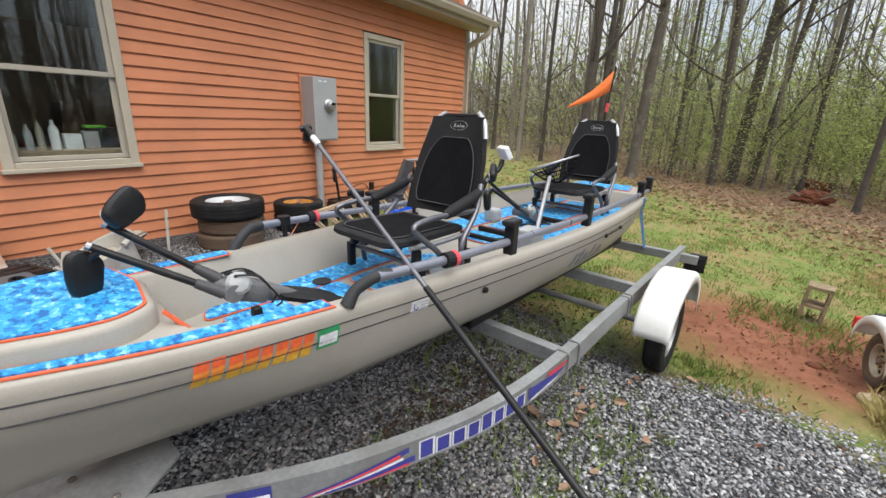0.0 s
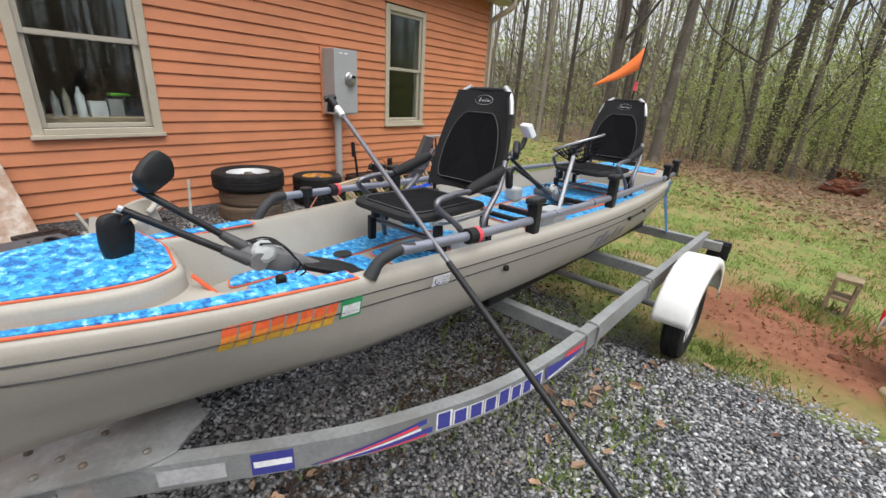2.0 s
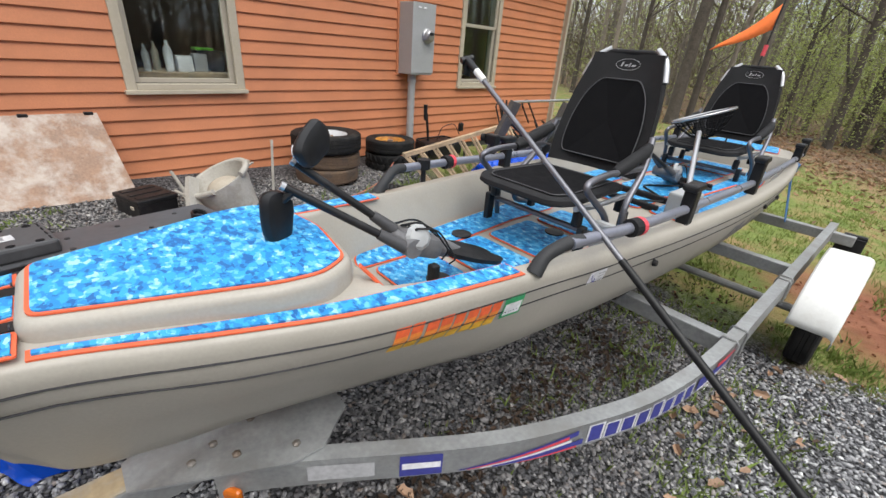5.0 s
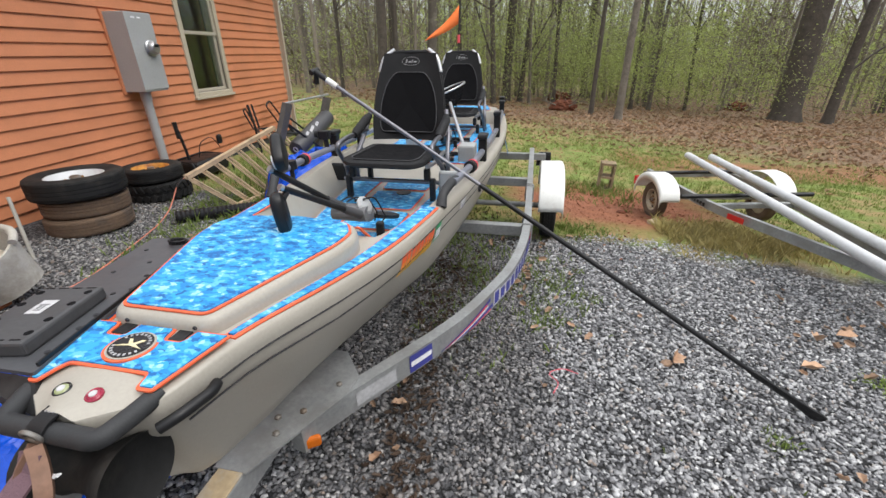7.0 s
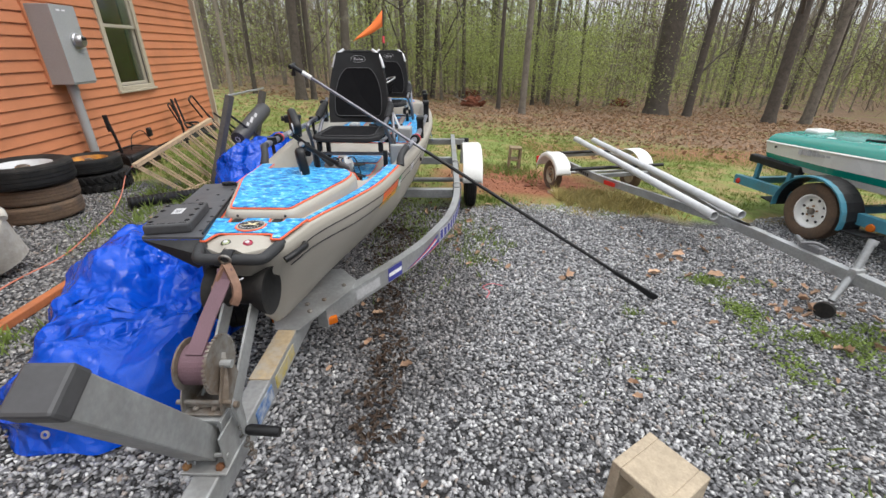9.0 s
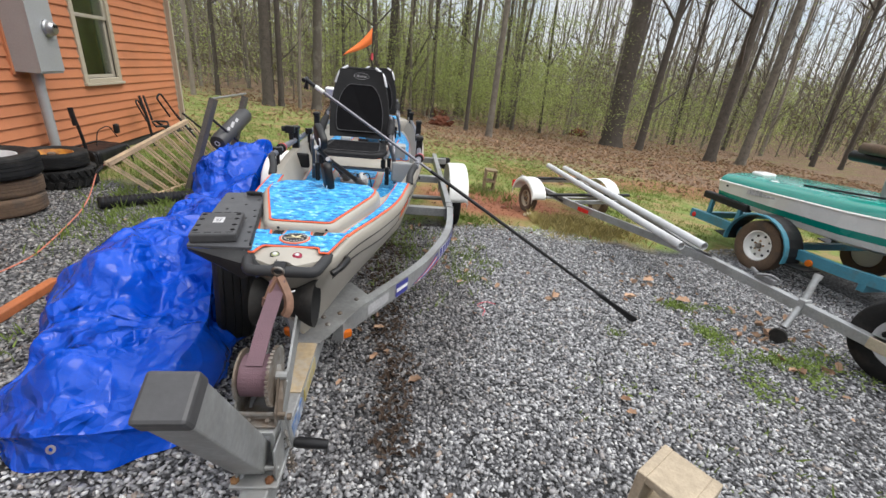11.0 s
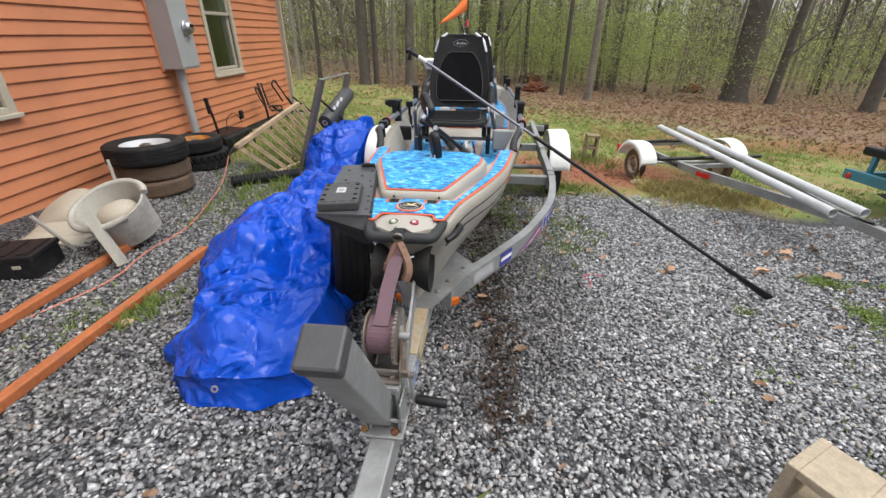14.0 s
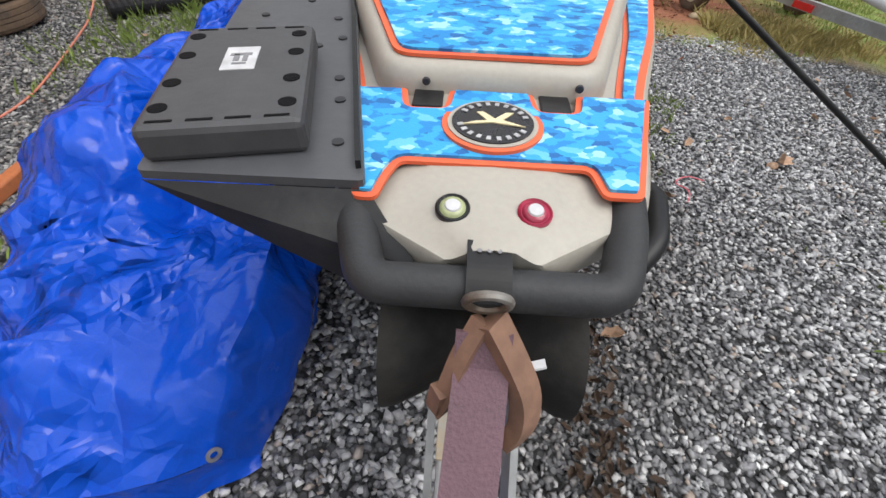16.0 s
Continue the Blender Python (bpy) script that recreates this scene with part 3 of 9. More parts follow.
ra = [bm.verts.new((g0 + px, HOUSE_Y0, EAVE_Z + 0.15 + pz)) for px, pz in prof]
rb = [bm.verts.new((g0 + px, HOUSE_Y1 + 0.34, EAVE_Z + 0.15 + pz)) for px, pz in prof]
for k in range(len(prof)):
    bm.faces.new((ra[k], ra[(k + 1) % len(prof)], rb[(k + 1) % len(prof)], rb[k]))
bm.faces.new(rb)
bm.faces.new(ra[::-1])
part("gutter", bm, M_VINYL, roof)


def shingles():
    bm = bmesh.new()
    pitch = math.tan(radians(26))
    for r in range(26):
        x1 = WALL_X + OUT + 0.06 - r * 0.15
        z1 = EAVE_Z + 0.165 + r * 0.15 * pitch
        y = HOUSE_Y0
        off = (r % 2) * 0.15
        while y < HOUSE_Y1 + 0.36:
            ye = min(y + 0.30 - off, HOUSE_Y1 + 0.38)
            off = 0
            a = 0.003 * random.random()
            pts = [(x1, y + 0.003, z1 + 0.010 + a), (x1, ye - 0.003, z1 + 0.010 + a), (x1 - 0.19, ye - 0.003, z1 + 0.19 * pitch), (x1 - 0.19, y + 0.003, z1 + 0.19 * pitch)]
            top = [bm.verts.new(p) for p in pts]
            low = [bm.verts.new((p[0], p[1], p[2] - 0.012)) for p in pts]
            bm.faces.new(top)
            for k in range(4):
                bm.faces.new((top[k], low[k], low[(k + 1) % 4], top[(k + 1) % 4]))
            y = ye
    ob = part("shingles", bm, M_SHINGLE, roof)
    ob["kind"] = "stuff"


shingles()
bm = bmesh.new()
run = 3.9
pitch = math.tan(radians(26))
vs = [bm.verts.new(p) for p in ((WALL_X + OUT, HOUSE_Y0, EAVE_Z + 0.14), (WALL_X + OUT, HOUSE_Y1 + 0.36, EAVE_Z + 0.14), (WALL_X + OUT - run, HOUSE_Y1 + 0.36, EAVE_Z + 0.14 + run * pitch), (WALL_X + OUT - run, HOUSE_Y0, EAVE_Z + 0.14 + run * pitch),
                                (WALL_X + OUT - 2 * run, HOUSE_Y0, EAVE_Z + 0.14), (WALL_X + OUT - 2 * run, HOUSE_Y1 + 0.36, EAVE_Z + 0.14))]
bm.faces.new((vs[0], vs[1], vs[2], vs[3]))
bm.faces.new((vs[3], vs[2], vs[5], vs[4]))
part("roof_deck", bm, M_SHINGLE, roof)

downspout = empty("downspout", pose(0, 0, 0), "beige rectangular downspout at the house corner", "downspout", kind="structure")
bm = bmesh.new()
dx, dy = WALL_X + 0.055, HOUSE_Y1 - 0.03
sweep(bm, bend([(g0 + 0.04, HOUSE_Y1 + 0.1, EAVE_Z + 0.07), (g0 + 0.04, HOUSE_Y1 + 0.08, EAVE_Z - 0.08), (dx, dy, EAVE_Z - 0.30), (dx, dy, 0.2), (dx + 0.15, dy, 0.08)], 0.06), 0.035, flat=(0.055, 0.075))
part("spout", bm, M_VINYL, downspout)


def window(k, y0, y1, z0, z1):
    win = empty("window_%d" % k, pose(0, 0, 0), "double-hung window with taupe vinyl sashes and beige trim", "window", kind="structure")
    t = 0.075
    x = WALL_X
    for name, sz, at in (("trim_board", (0.035, t, z1 - z0), (x + 0.02, y0 + t / 2, (z0 + z1) / 2)), ("trim_board", (0.035, t, z1 - z0), (x + 0.02, y1 - t / 2, (z0 + z1) / 2)),
                         ("trim_board", (0.035, y1 - y0 - 2 * t, t), (x + 0.02, (y0 + y1) / 2, z1 - t / 2))):
        bm = bmesh.new()
        box(bm, sz, at, bevel=0.006)
        part(name, bm, M_TRIM, win)
    bm = bmesh.new()
    box(bm, (0.07, y1 - y0 + 0.03, 0.035), (x + 0.03, (y0 + y1) / 2, z0 - 0.012), bevel=0.006)
    box(bm, (0.05, y1 - y0 - 2 * t, 0.05), (x + 0.015, (y0 + y1) / 2, z0 + 0.03), rot=(0, 0, 0), bevel=0.006)
    part("window_sill", bm, M_TRIM, win)
    a, b, c, d = y0 + t, y1 - t, z0 + 0.055, z1 - t
    mid = (c + d) / 2 - 0.01
    for q0, q1, sx in ((c, mid + 0.02, x - 0.03), (mid - 0.02, d, x - 0.005)):
        bm = bmesh.new()
        w = 0.042
        box(bm, (0.03, w, q1 - q0), (sx, a + w / 2, (q0 + q1) / 2), bevel=0.004)
        box(bm, (0.03, w, q1 - q0), (sx, b - w / 2, (q0 + q1) / 2), bevel=0.004)
        box(bm, (0.03, b - a - 2 * w, w), (sx, (a + b) / 2, q0 + w / 2), bevel=0.004)
        box(bm, (0.03, b - a - 2 * w, w), (sx, (a + b) / 2, q1 - w / 2), bevel=0.004)
        sash = part("sash", bm, M_VINYL, win)
        bm = bmesh.new()
        box(bm, (0.004, b - a - 2 * w + 0.01, q1 - q0 - 2 * w + 0.01), (sx, (a + b) / 2, (q0 + q1) / 2))
        pane = part("pane", bm, M_GLASS, win)
        pane.visible_shadow = False
        # extra pane behind the first, added to brighten the reflection in the glass
        bm = bmesh.new()
        box(bm, (0.004, b - a - 2 * w + 0.01, q1 - q0 - 2 * w + 0.01), (sx - 0.012, (a + b) / 2, (q0 + q1) / 2))
        pane = part("pane", bm, M_GLASS, win)
        pane.visible_shadow = False
    bm = bmesh.new()
    box(bm, (0.12, 0.02, d - c), (x - 0.075, a - 0.008, (c + d) / 2))
    box(bm, (0.12, 0.02, d - c), (x - 0.075, b + 0.008, (c + d) / 2))
    box(bm, (0.12, b - a, 0.02), (x - 0.075, (a + b) / 2, c - 0.012))
    box(bm, (0.12, b - a, 0.02), (x - 0.075, (a + b) / 2, d + 0.008))
    part("window_frame", bm, M_VINYL, win)


for k, w in enumerate(WIN):
    window(k + 1, *w)


# ---- kayak ----
BOAT = pose(-0.033, 0, 0, 0, 0, -4.45)


def spline(u, table):
    us = [a for a, _ in table]
    vs = [b for _, b in table]
    if u <= us[0]:
        return vs[0]
    if u >= us[-1]:
        return vs[-1]
    k = max(i for i in range(len(us)) if us[i] <= u)
    t = (u - us[k]) / (us[k + 1] - us[k])

    def slope(i):
        if i == 0 or i == len(us) - 1:
            j = min(max(i, 1), len(us) - 2)
        else:
            j = i
        return (vs[j + 1] - vs[j - 1]) / (us[j + 1] - us[j - 1])
    h = us[k + 1] - us[k]
    m0, m1 = slope(k) * h, slope(k + 1) * h
    return (2 * t**3 - 3 * t**2 + 1) * vs[k] + (t**3 - 2 * t**2 + t) * m0 + (-2 * t**3 + 3 * t**2) * vs[k + 1] + (t**3 - t**2) * m1


BEAM = [(-0.07, 0.045), (-0.035, 0.098), (0.0, 0.146), (0.2, 0.200), (0.45, 0.286), (0.75, 0.366), (1.1, 0.412), (1.3, 0.434), (1.6, 0.475), (2.2, 0.530), (3.0, 0.556), (3.7, 0.536), (4.2, 0.490), (4.55, 0.43), (4.85, 0.335)]
SHEER = [(-0.07, 1.035), (0.2, 1.045), (0.7, 1.022), (1.2, 1.000), (2.0, 0.994), (3.0, 0.978), (4.0, 0.975), (4.85, 1.0)]
KEEL = [(-0.07, 0.70), (0.0, 0.62), (0.2, 0.585), (0.5, 0.60), (0.85, 0.615), (1.3, 0.62), (3.5, 0.62), (4.3, 0.645), (4.85, 0.70)]
WELL0, WELL1, FLOOR_Z = 0.82, 4.45, 0.803


def floor_z(u):
    """The well floor steps up behind the front seat."""
    t = min(1.0, max(0.0, (u - 2.30) / 0.15))
    return FLOOR_Z + 0.065 * t


def beam(u):
    return spline(u, BEAM)


def sheer(u):
    return spline(u, SHEER)


def side_points(u):
    """Outer half section of the hull from keel to gunwale."""
    b, zg, zk = beam(u), sheer(u), spline(u, KEEL)
    full = min(1.0, max(0.0, (u + 0.07) / 1.3)) ** 1.15
    tail = min(1.0, max(0.0, (4.95 - u) / 0.6))
    c = 0.08 + 0.66 * full * (0.6 + 0.4 * tail)
    d = zg - zk
    e = 0.35 + 0.65 * min(1.0, max(0.0, u / 0.3))
    return [(0.0, zk), (c * 0.45 * b, zk + 0.008), (c * b, zk + 0.05 * d + 0.01), (b * (0.16 + 0.69 * full ** 0.8), zk + 0.22 * d), (b * (0.42 + 0.50 * full ** 0.7), zk + 0.45 * d), (b * (0.80 + 0.175 * min(1, full * 3)), zk + 0.75 * d), (b, zg - 0.04), (b - 0.003 * e, zg - 0.015 * e), (b - 0.014 * e, zg - 0.002 * e), (b - 0.03 * e, zg)]


def side_v(u, z):
    p = side_points(u)
    for (x0, z0), (x1, z1) in zip(p, p[1:]):
        if z0 <= z <= z1 and z1 > z0:
            return x0 + (x1 - x0) * (z - z0) / (z1 - z0)
    return p[6][0]


kayak = empty("fishing_kayak", BOAT, "long beige fishing kayak with blue camouflage deck pads", "kayak")


def build_hull():
    bm = bmesh.new()
    us = [-0.07, -0.063, -0.056, -0.048, -0.04, -0.03, -0.02, -0.01, 0.0, 0.015, 0.04, 0.08] + [0.15 + 0.1 * k for k in range(7)] + [0.80, 0.82, 0.84, 0.87, 0.91, 0.95, 1.0] + [1.1 + 0.1 * k for k in range(33)] + [4.40, 4.45, 4.47, 4.55, 4.65, 4.75, 4.83, 4.85]
    rows = []
    for u in us:
        b, zg, zk = beam(u), sheer(u), spline(u, KEEL)
        prof = side_points(u)
        rim = max(0.62 * b, b - 0.105 + 0.043 * min(1.0, max(0.0, (u - 0.85) / 0.35)))
        if u < WELL0 or u > WELL1:
            prof += [(rim, zg + 0.004), (rim - min(0.03, 0.2 * rim), zg + 0.008), (rim * 0.6, zg + 0.012), (0.0, zg + 0.014)]
        else:
            t = min(1.0, (u - WELL0) / 0.13, (WELL1 - u) / 0.05)
            zf = zg + (floor_z(u) - zg) * t
            prof += [(rim, zg + 0.002 * (1 - t)), (rim - 0.012, zg - 0.02 * t), (rim - 0.05 * t - 0.01, zf + 0.003 * t), (0.0, zf)]
        rake = 0.45 * max(0.0, 1 - (u + 0.07) / 0.4)
        rows.append([(x, u + rake * max(0.0, zg - 0.03 - z), z) for x, z in prof])
    n = len(rows[0])
    grid = []
    for r in rows:
        left = [bm.verts.new((-x, y, z)) for x, y, z in r[::-1][:-1]]
        line = [bm.verts.new(p) for p in r]
        # deck centre .. port gunwale .. keel .. starboard gunwale .. deck centre
        grid.append((left, line))
    for (la, sa), (lb, sb) in zip(grid, grid[1:]):
        a = la + sa
        b = lb + sb
        for k in range(len(a) - 1):
            bm.faces.new((a[k], a[k + 1], b[k + 1], b[k]))
        bm.faces.new((a[-1], a[0], b[0], b[-1]))
    for la, sa in (grid[0], grid[-1]):
        bm.faces.new(la + sa)
    bmesh.ops.remove_doubles(bm, verts=bm.verts, dist=0.0005)
    return part("hull", bm, M_HULL, kayak, smooth=48)


build_hull()


def band(name, u0, u1, f_in, f_out, z, mat_, label="", lift=0.004, n=30):
    """A strip of deck foam between two lines, on both sides if asked by the caller."""
    bm = bmesh.new()
    a, b, c, d = [], [], [], []
    for k in range(n + 1):
        u = u0 + (u1 - u0) * k / n
        zz = z(u)
        a.append(bm.verts.new((f_in(u), u, zz)))
        b.append(bm.verts.new((f_out(u), u, zz)))
        c.append(bm.verts.new((f_in(u), u, zz + lift)))
        d.append(bm.verts.new((f_out(u), u, zz + lift)))
    for k in range(n):
        bm.faces.new((c[k], d[k], d[k + 1], c[k + 1]))
        bm.faces.new((a[k], c[k], c[k + 1], a[k + 1]))
        bm.faces.new((b[k], b[k + 1], d[k + 1], d[k]))
    bm.faces.new((a[0], b[0], d[0], c[0]))
    bm.faces.new((a[-1], c[-1], d[-1], b[-1]))
    return part(name, bm, mat_, kayak, label)


def pad(outline, z, name="deck_pad", r=0.03, edge=0.0065):
    """Blue foam pad with an orange edge; z a number or a function of the distance from the bow."""
    out = rounded(outline, r)
    zf = z if callable(z) else (lambda u: z)
    bm = bmesh.new()
    vs = plate(bm, out, 0, 0.004)
    for v in vs:
        v.co.z += zf(v.co.y)
    ed = part(name + "_edge", bm, M_ORANGE, kayak, "orange foam edge")
    bm = bmesh.new()
    vs = plate(bm, inset(out, edge), 0.0005, 0.0075)
    for v in vs:
        v.co.z += zf(v.co.y)
    part(name, bm, M_CAMO, kayak, "blue camouflage foam")


def side_strip(u):
    """Width of the foam strip beside the bow hatch."""
    return 0.044 + 0.045 * min(1.0, max(0.0, (u - 0.17) / 0.7))


for s in (1, -1):
    # side decks
    band("side_pad_edge", 0.175, 1.20, lambda u: s * (beam(u) - side_strip(u)), lambda u: s * (beam(u) - 0.012), lambda u: sheer(u) - 0.001, M_ORANGE, "orange foam edge", 0.004, 60)
    band("side_pad", 0.183, 1.19, lambda u: s * (beam(u) - side_strip(u) + 0.008), lambda u: s * (beam(u) - 0.024), lambda u: sheer(u) - 0.001, M_CAMO, "blue camouflage foam", 0.0085, 60)
    # long dark lines on the hull side
    for dz in (0.058, 0.108):
        bm = bmesh.new()
        sweep(bm, [(s * (side_v(0.05 + 4.70 * k / 69, sheer(0.05 + 4.70 * k / 69) - dz) + 0.0005), 0.05 + 4.70 * k / 69, sheer(0.05 + 4.70 * k / 69) - dz) for k in range(70)], 0.0024, seg=6)
        part("pinstripe", bm, M_STRIPE, kayak, "thin dark pinstripe")

# bow: foam, badge, lights, hatch, bumper
DECK = lambda u: sheer(u) + 0.012
pad([(-0.126, -0.018), (-0.104, -0.018), (-0.098, 0.012), (-0.089, 0.035), (0.092, 0.036), (0.100, 0.0), (0.136, 0.0), (0.182, 0.168), (0.098, 0.168), (0.091, 0.130), (0.052, 0.130), (0.047, 0.168), (-0.047, 0.168), (-0.052, 0.128), (-0.091, 0.127), (-0.097, 0.166), (-0.158, 0.164)], DECK, "bow_pad", 0.008, 0.007)
for x in (-0.0715, 0.0715):
    # dark finger slots of the hatch latches
    bm = bmesh.new()
    box(bm, (0.034, 0.040, 0.004), (x, 0.150, DECK(0.15) + 0.002), bevel=0.0015)
    part("latch_slot", bm, M_BLACK, kayak, "black finger slot")
bm = bmesh.new()
lathe(bm, [(0.0, 0), (0.050, 0), (0.050, 0.005), (0.0, 0.0051)], 48, pose(0, 0.096, DECK(0.096) + 0.0035) @ Matrix.Diagonal((1.06, 1, 1, 1)))
part("badge_ring", bm, M_ORANGE, kayak, "orange ring")
bm = bmesh.new()
lathe(bm, [(0.0, 0), (0.0445, 0), (0.0445, 0.0065), (0.0, 0.0066)], 44, pose(0, 0.096, DECK(0.096) + 0.0035) @ Matrix.Diagonal((1.06, 1, 1, 1)))
badge = part("badge_field", bm, M_HULL, kayak, "round beige field under the maker's badge")
bm = bmesh.new()
lathe(bm, [(0.0, 0), (0.040, 0), (0.040, 0.008), (0.0, 0.0081)], 40, pose(0, 0.096, DECK(0.096) + 0.0035) @ Matrix.Diagonal((1.06, 1, 1, 1)))
disc = part("badge", bm, M_BADGE, badge, "round black and gold maker's badge")
BM = pose(0, 0.096, DECK(0.096) + 0.0117)
bm = bmesh.new()
plate(bm, [(-0.033, -0.010), (-0.002, -0.004), (0.033, -0.010), (0.010, 0.001), (0.022, 0.016), (0.014, 0.016), (0.002, 0.003), (-0.010, 0.016), (-0.017, 0.015), (-0.006, -0.001), (-0.018, -0.003)], 0, 0.0012, BM)
part("badge_mark", bm, M_PALEGOLD, disc, "pale gold wing shape")
# unreadable ring of lettering, as small bars
bm = bmesh.new()
for k in range(22):
    if k in (0, 10, 11, 21):
        continue
    a = 2 * math.pi * k / 22
    box(bm, (0.0045, 0.0060, 0.0010), rot=BM @ Matrix.Translation((0.0352 * math.cos(a), 0.0332 * math.sin(a), 0.0005)) @ pose(0, 0, 0, 0, 0, math.degrees(a) - 90))
part("badge_lettering", bm, M_LGREY, disc)["kind"] = "stuff"
for x, col, nm in ((-0.036, M_OLIVE, "green"), (0.036, M_MAROON, "red")):
    lm = pose(x, -0.021, DECK(0.0) - 0.008, 12, 0, 0)
    bm = bmesh.new()
    lathe(bm, [(0.0, 0), (0.0155, 0), (0.0155, 0.010), (0.0140, 0.0115), (0.0125, 0.010), (0.0, 0.0098)], 28, lm)
    nl = part("navigation_light", bm, M_BADGE if nm == "green" else M_MAROON, kayak, "small round %s navigation light" % nm, smooth=40)
    bm = bmesh.new()
    lathe(bm, [(0.0, 0.0099), (0.0118, 0.0099), (0.0105, 0.0120), (0.0078, 0.0130), (0.0, 0.0131)], 24, lm)
    lens = part("lens", bm, col, nl, smooth=40)
    # silver dome puts the lens's bright central reflection into the shape
    bm = bmesh.new()
    lathe(bm, [(0.0, 0.0130), (0.0072, 0.0130), (0.0062, 0.0146), (0.0, 0.0152)], 20, lm)
    part("reflector", bm, M_LABEL, lens, "silvery dome for the bright reflection in the lens", smooth=40)


def hatch():
    out0 = [(-0.128, 0.164), (0.128, 0.164), (0.258, 0.575), (0.268, 0.68), (0.215, 0.772), (0.0, 0.805), (-0.215, 0.772), (-0.268, 0.68), (-0.258, 0.575)]
    out = rounded(out0, 0.04, 5)
    bm = bmesh.new()
    top_z = 1.088
    rings = []
    for d, h in ((0.0, None), (0.001, -0.020), (0.006, -0.008), (0.014, -0.001), (0.022, 0.0)):
        rings.append([bm.verts.new((x, y, (sheer(y) + 0.002) if h is None else top_z + h)) for x, y in inset(out, d)])
    for a, b in zip(rings, rings[1:]):
        for k in range(len(a)):
            bm.faces.new((a[k], a[(k + 1) % len(a)], b[(k + 1) % len(a)], b[k]))
    bm.faces.new(rings[-1])
    lid = part("hatch_lid", bm, M_HULL, kayak, "raised beige bow hatch", smooth=40)
    top = inset(out, 0.021)
    bm = bmesh.new()
    plate(bm, top, top_z + 0.001, top_z + 0.005)
    part("hatch_pad_edge", bm, M_ORANGE, lid)
    bm = bmesh.new()
    plate(bm, inset(top, 0.008), top_z + 0.0015, top_z + 0.0085)
    part("hatch_pad", bm, M_CAMO, lid, "blue camouflage foam")


hatch()
bm = bmesh.new()
zb = 1.025
sweep(bm, bend([(-0.130, 0.020, zb + 0.006), (-0.122, -0.028, zb + 0.002), (-0.104, -0.086, zb - 0.006), (0.104, -0.086, zb - 0.006), (0.122, -0.028, zb + 0.002), (0.130, 0.020, zb + 0.006)], 0.020), 0.0185, seg=16)
part("bow_bumper", bm, M_FOAM, kayak, "black foam-covered bow handle", smooth=40)
bm = bmesh.new()
sweep(bm, [Vector((-0.004 + 0.017 * math.cos(a), -0.107 - 0.004 * math.sin(a), zb + 0.004 + 0.015 * math.sin(a))) for a in [2 * math.pi * k / 24 for k in range(25)]], 0.0042, seg=8)
ring_ = part("bow_eye", bm, M_RUSTY, kayak, "worn steel bow eye", smooth=40)
bm = bmesh.new()
sweep(bm, bend([(-0.004, -0.058, zb + 0.020), (-0.004, -0.088, zb + 0.018), (-0.004, -0.108, zb + 0.004)], 0.012), 1, flat=(0.036, 0.005))
part("eye_plate", bm, M_BLACK, ring_, "black bow plate")
for x in (-0.012, -0.004, 0.004):
    bm = bmesh.new()
    lathe(bm, [(0.0, 0), (0.0022, 0), (0.0022, 0.001), (0.0, 0.0011)], 8, pose(x, -0.070, zb + 0.0225))
    part("plate_hole", bm, M_FADED, ring_)

# cockpit floor pads
FZ = lambda u: floor_z(u) + 0.004
for s in (1, -1):
    pad([(s * 0.17, 1.00), (s * 0.275, 1.04), (s * 0.352, 1.7), (s * 0.398, 2.27), (s * 0.20, 2.27), (s * 0.20, 1.9), (s * 0.16, 1.5)][::s], FZ, "floor_pad", 0.04)
    pad([(s * 0.20, 2.50), (s * 0.415, 2.50), (s * 0.425, 3.4), (s * 0.385, 3.9), (s * 0.31, 4.36), (s * 0.20, 4.36)][::s], FZ, "floor_pad", 0.04)
for u0, u1 in ((1.05, 1.32), (1.36, 1.62), (1.66, 1.98), (2.02, 2.27), (2.50, 2.72), (2.86, 3.3), (3.42, 3.85), (3.9, 4.3)):
    pad([(-0.15, u0), (0.15, u0), (0.16, u1), (-0.16, u1)], FZ, "floor_pad", 0.04)
pad([(-0.30, 4.5), (0.30, 4.5), (0.24, 4.8), (-0.24, 4.8)], lambda u: sheer(u) + 0.014, "stern_pad", 0.04)

# motor plate on the port bow with a black battery-shaped mount box
mount = empty("motor_mount", BOAT, "dark grey motor mounting plate with black quick-release box", "motor mount")
bm = bmesh.new()
plate(bm, rounded([(-0.316, -0.014), (-0.114, -0.010), (-0.250, 0.62), (-0.415, 0.58)][::1], 0.006, 2), 1.054, 1.063)
part("mount_plate", bm, M_MOTOR, mount)
bm = bmesh.new()
vs = [bm.verts.new(p) for p in ((-0.316, -0.014, 1.053), (-0.114, -0.010, 1.053), (-0.062, -0.062, 1.010), (-0.135, -0.045, 0.965), (-0.316, -0.004, 1.053 - 0.015), (-0.112, 0.06, 0.97))]
bm.faces.new((vs[0], vs[1], vs[2], vs[3]))
bm.faces.new((vs[0], vs[3], vs[4]))
bm.faces.new((vs[4], vs[3], vs[5]))
bm.faces.new((vs[1], vs[5], vs[2]))
bm.faces.new((vs[0], vs[4], vs[5], vs[1]))
bm.faces.new((vs[3], vs[2], vs[5]))
part("mount_skirt", bm, M_BLACK, mount)
bm = bmesh.new()
box(bm, (0.143, 0.226, 0.034), (0, 0, 0), bevel=0.007)
qr = part("quick_release_box", bm, M_BOX, mount)
qr.matrix_basis = pose(-0.266, 0.120, 1.080, 0, 0, 12.5)
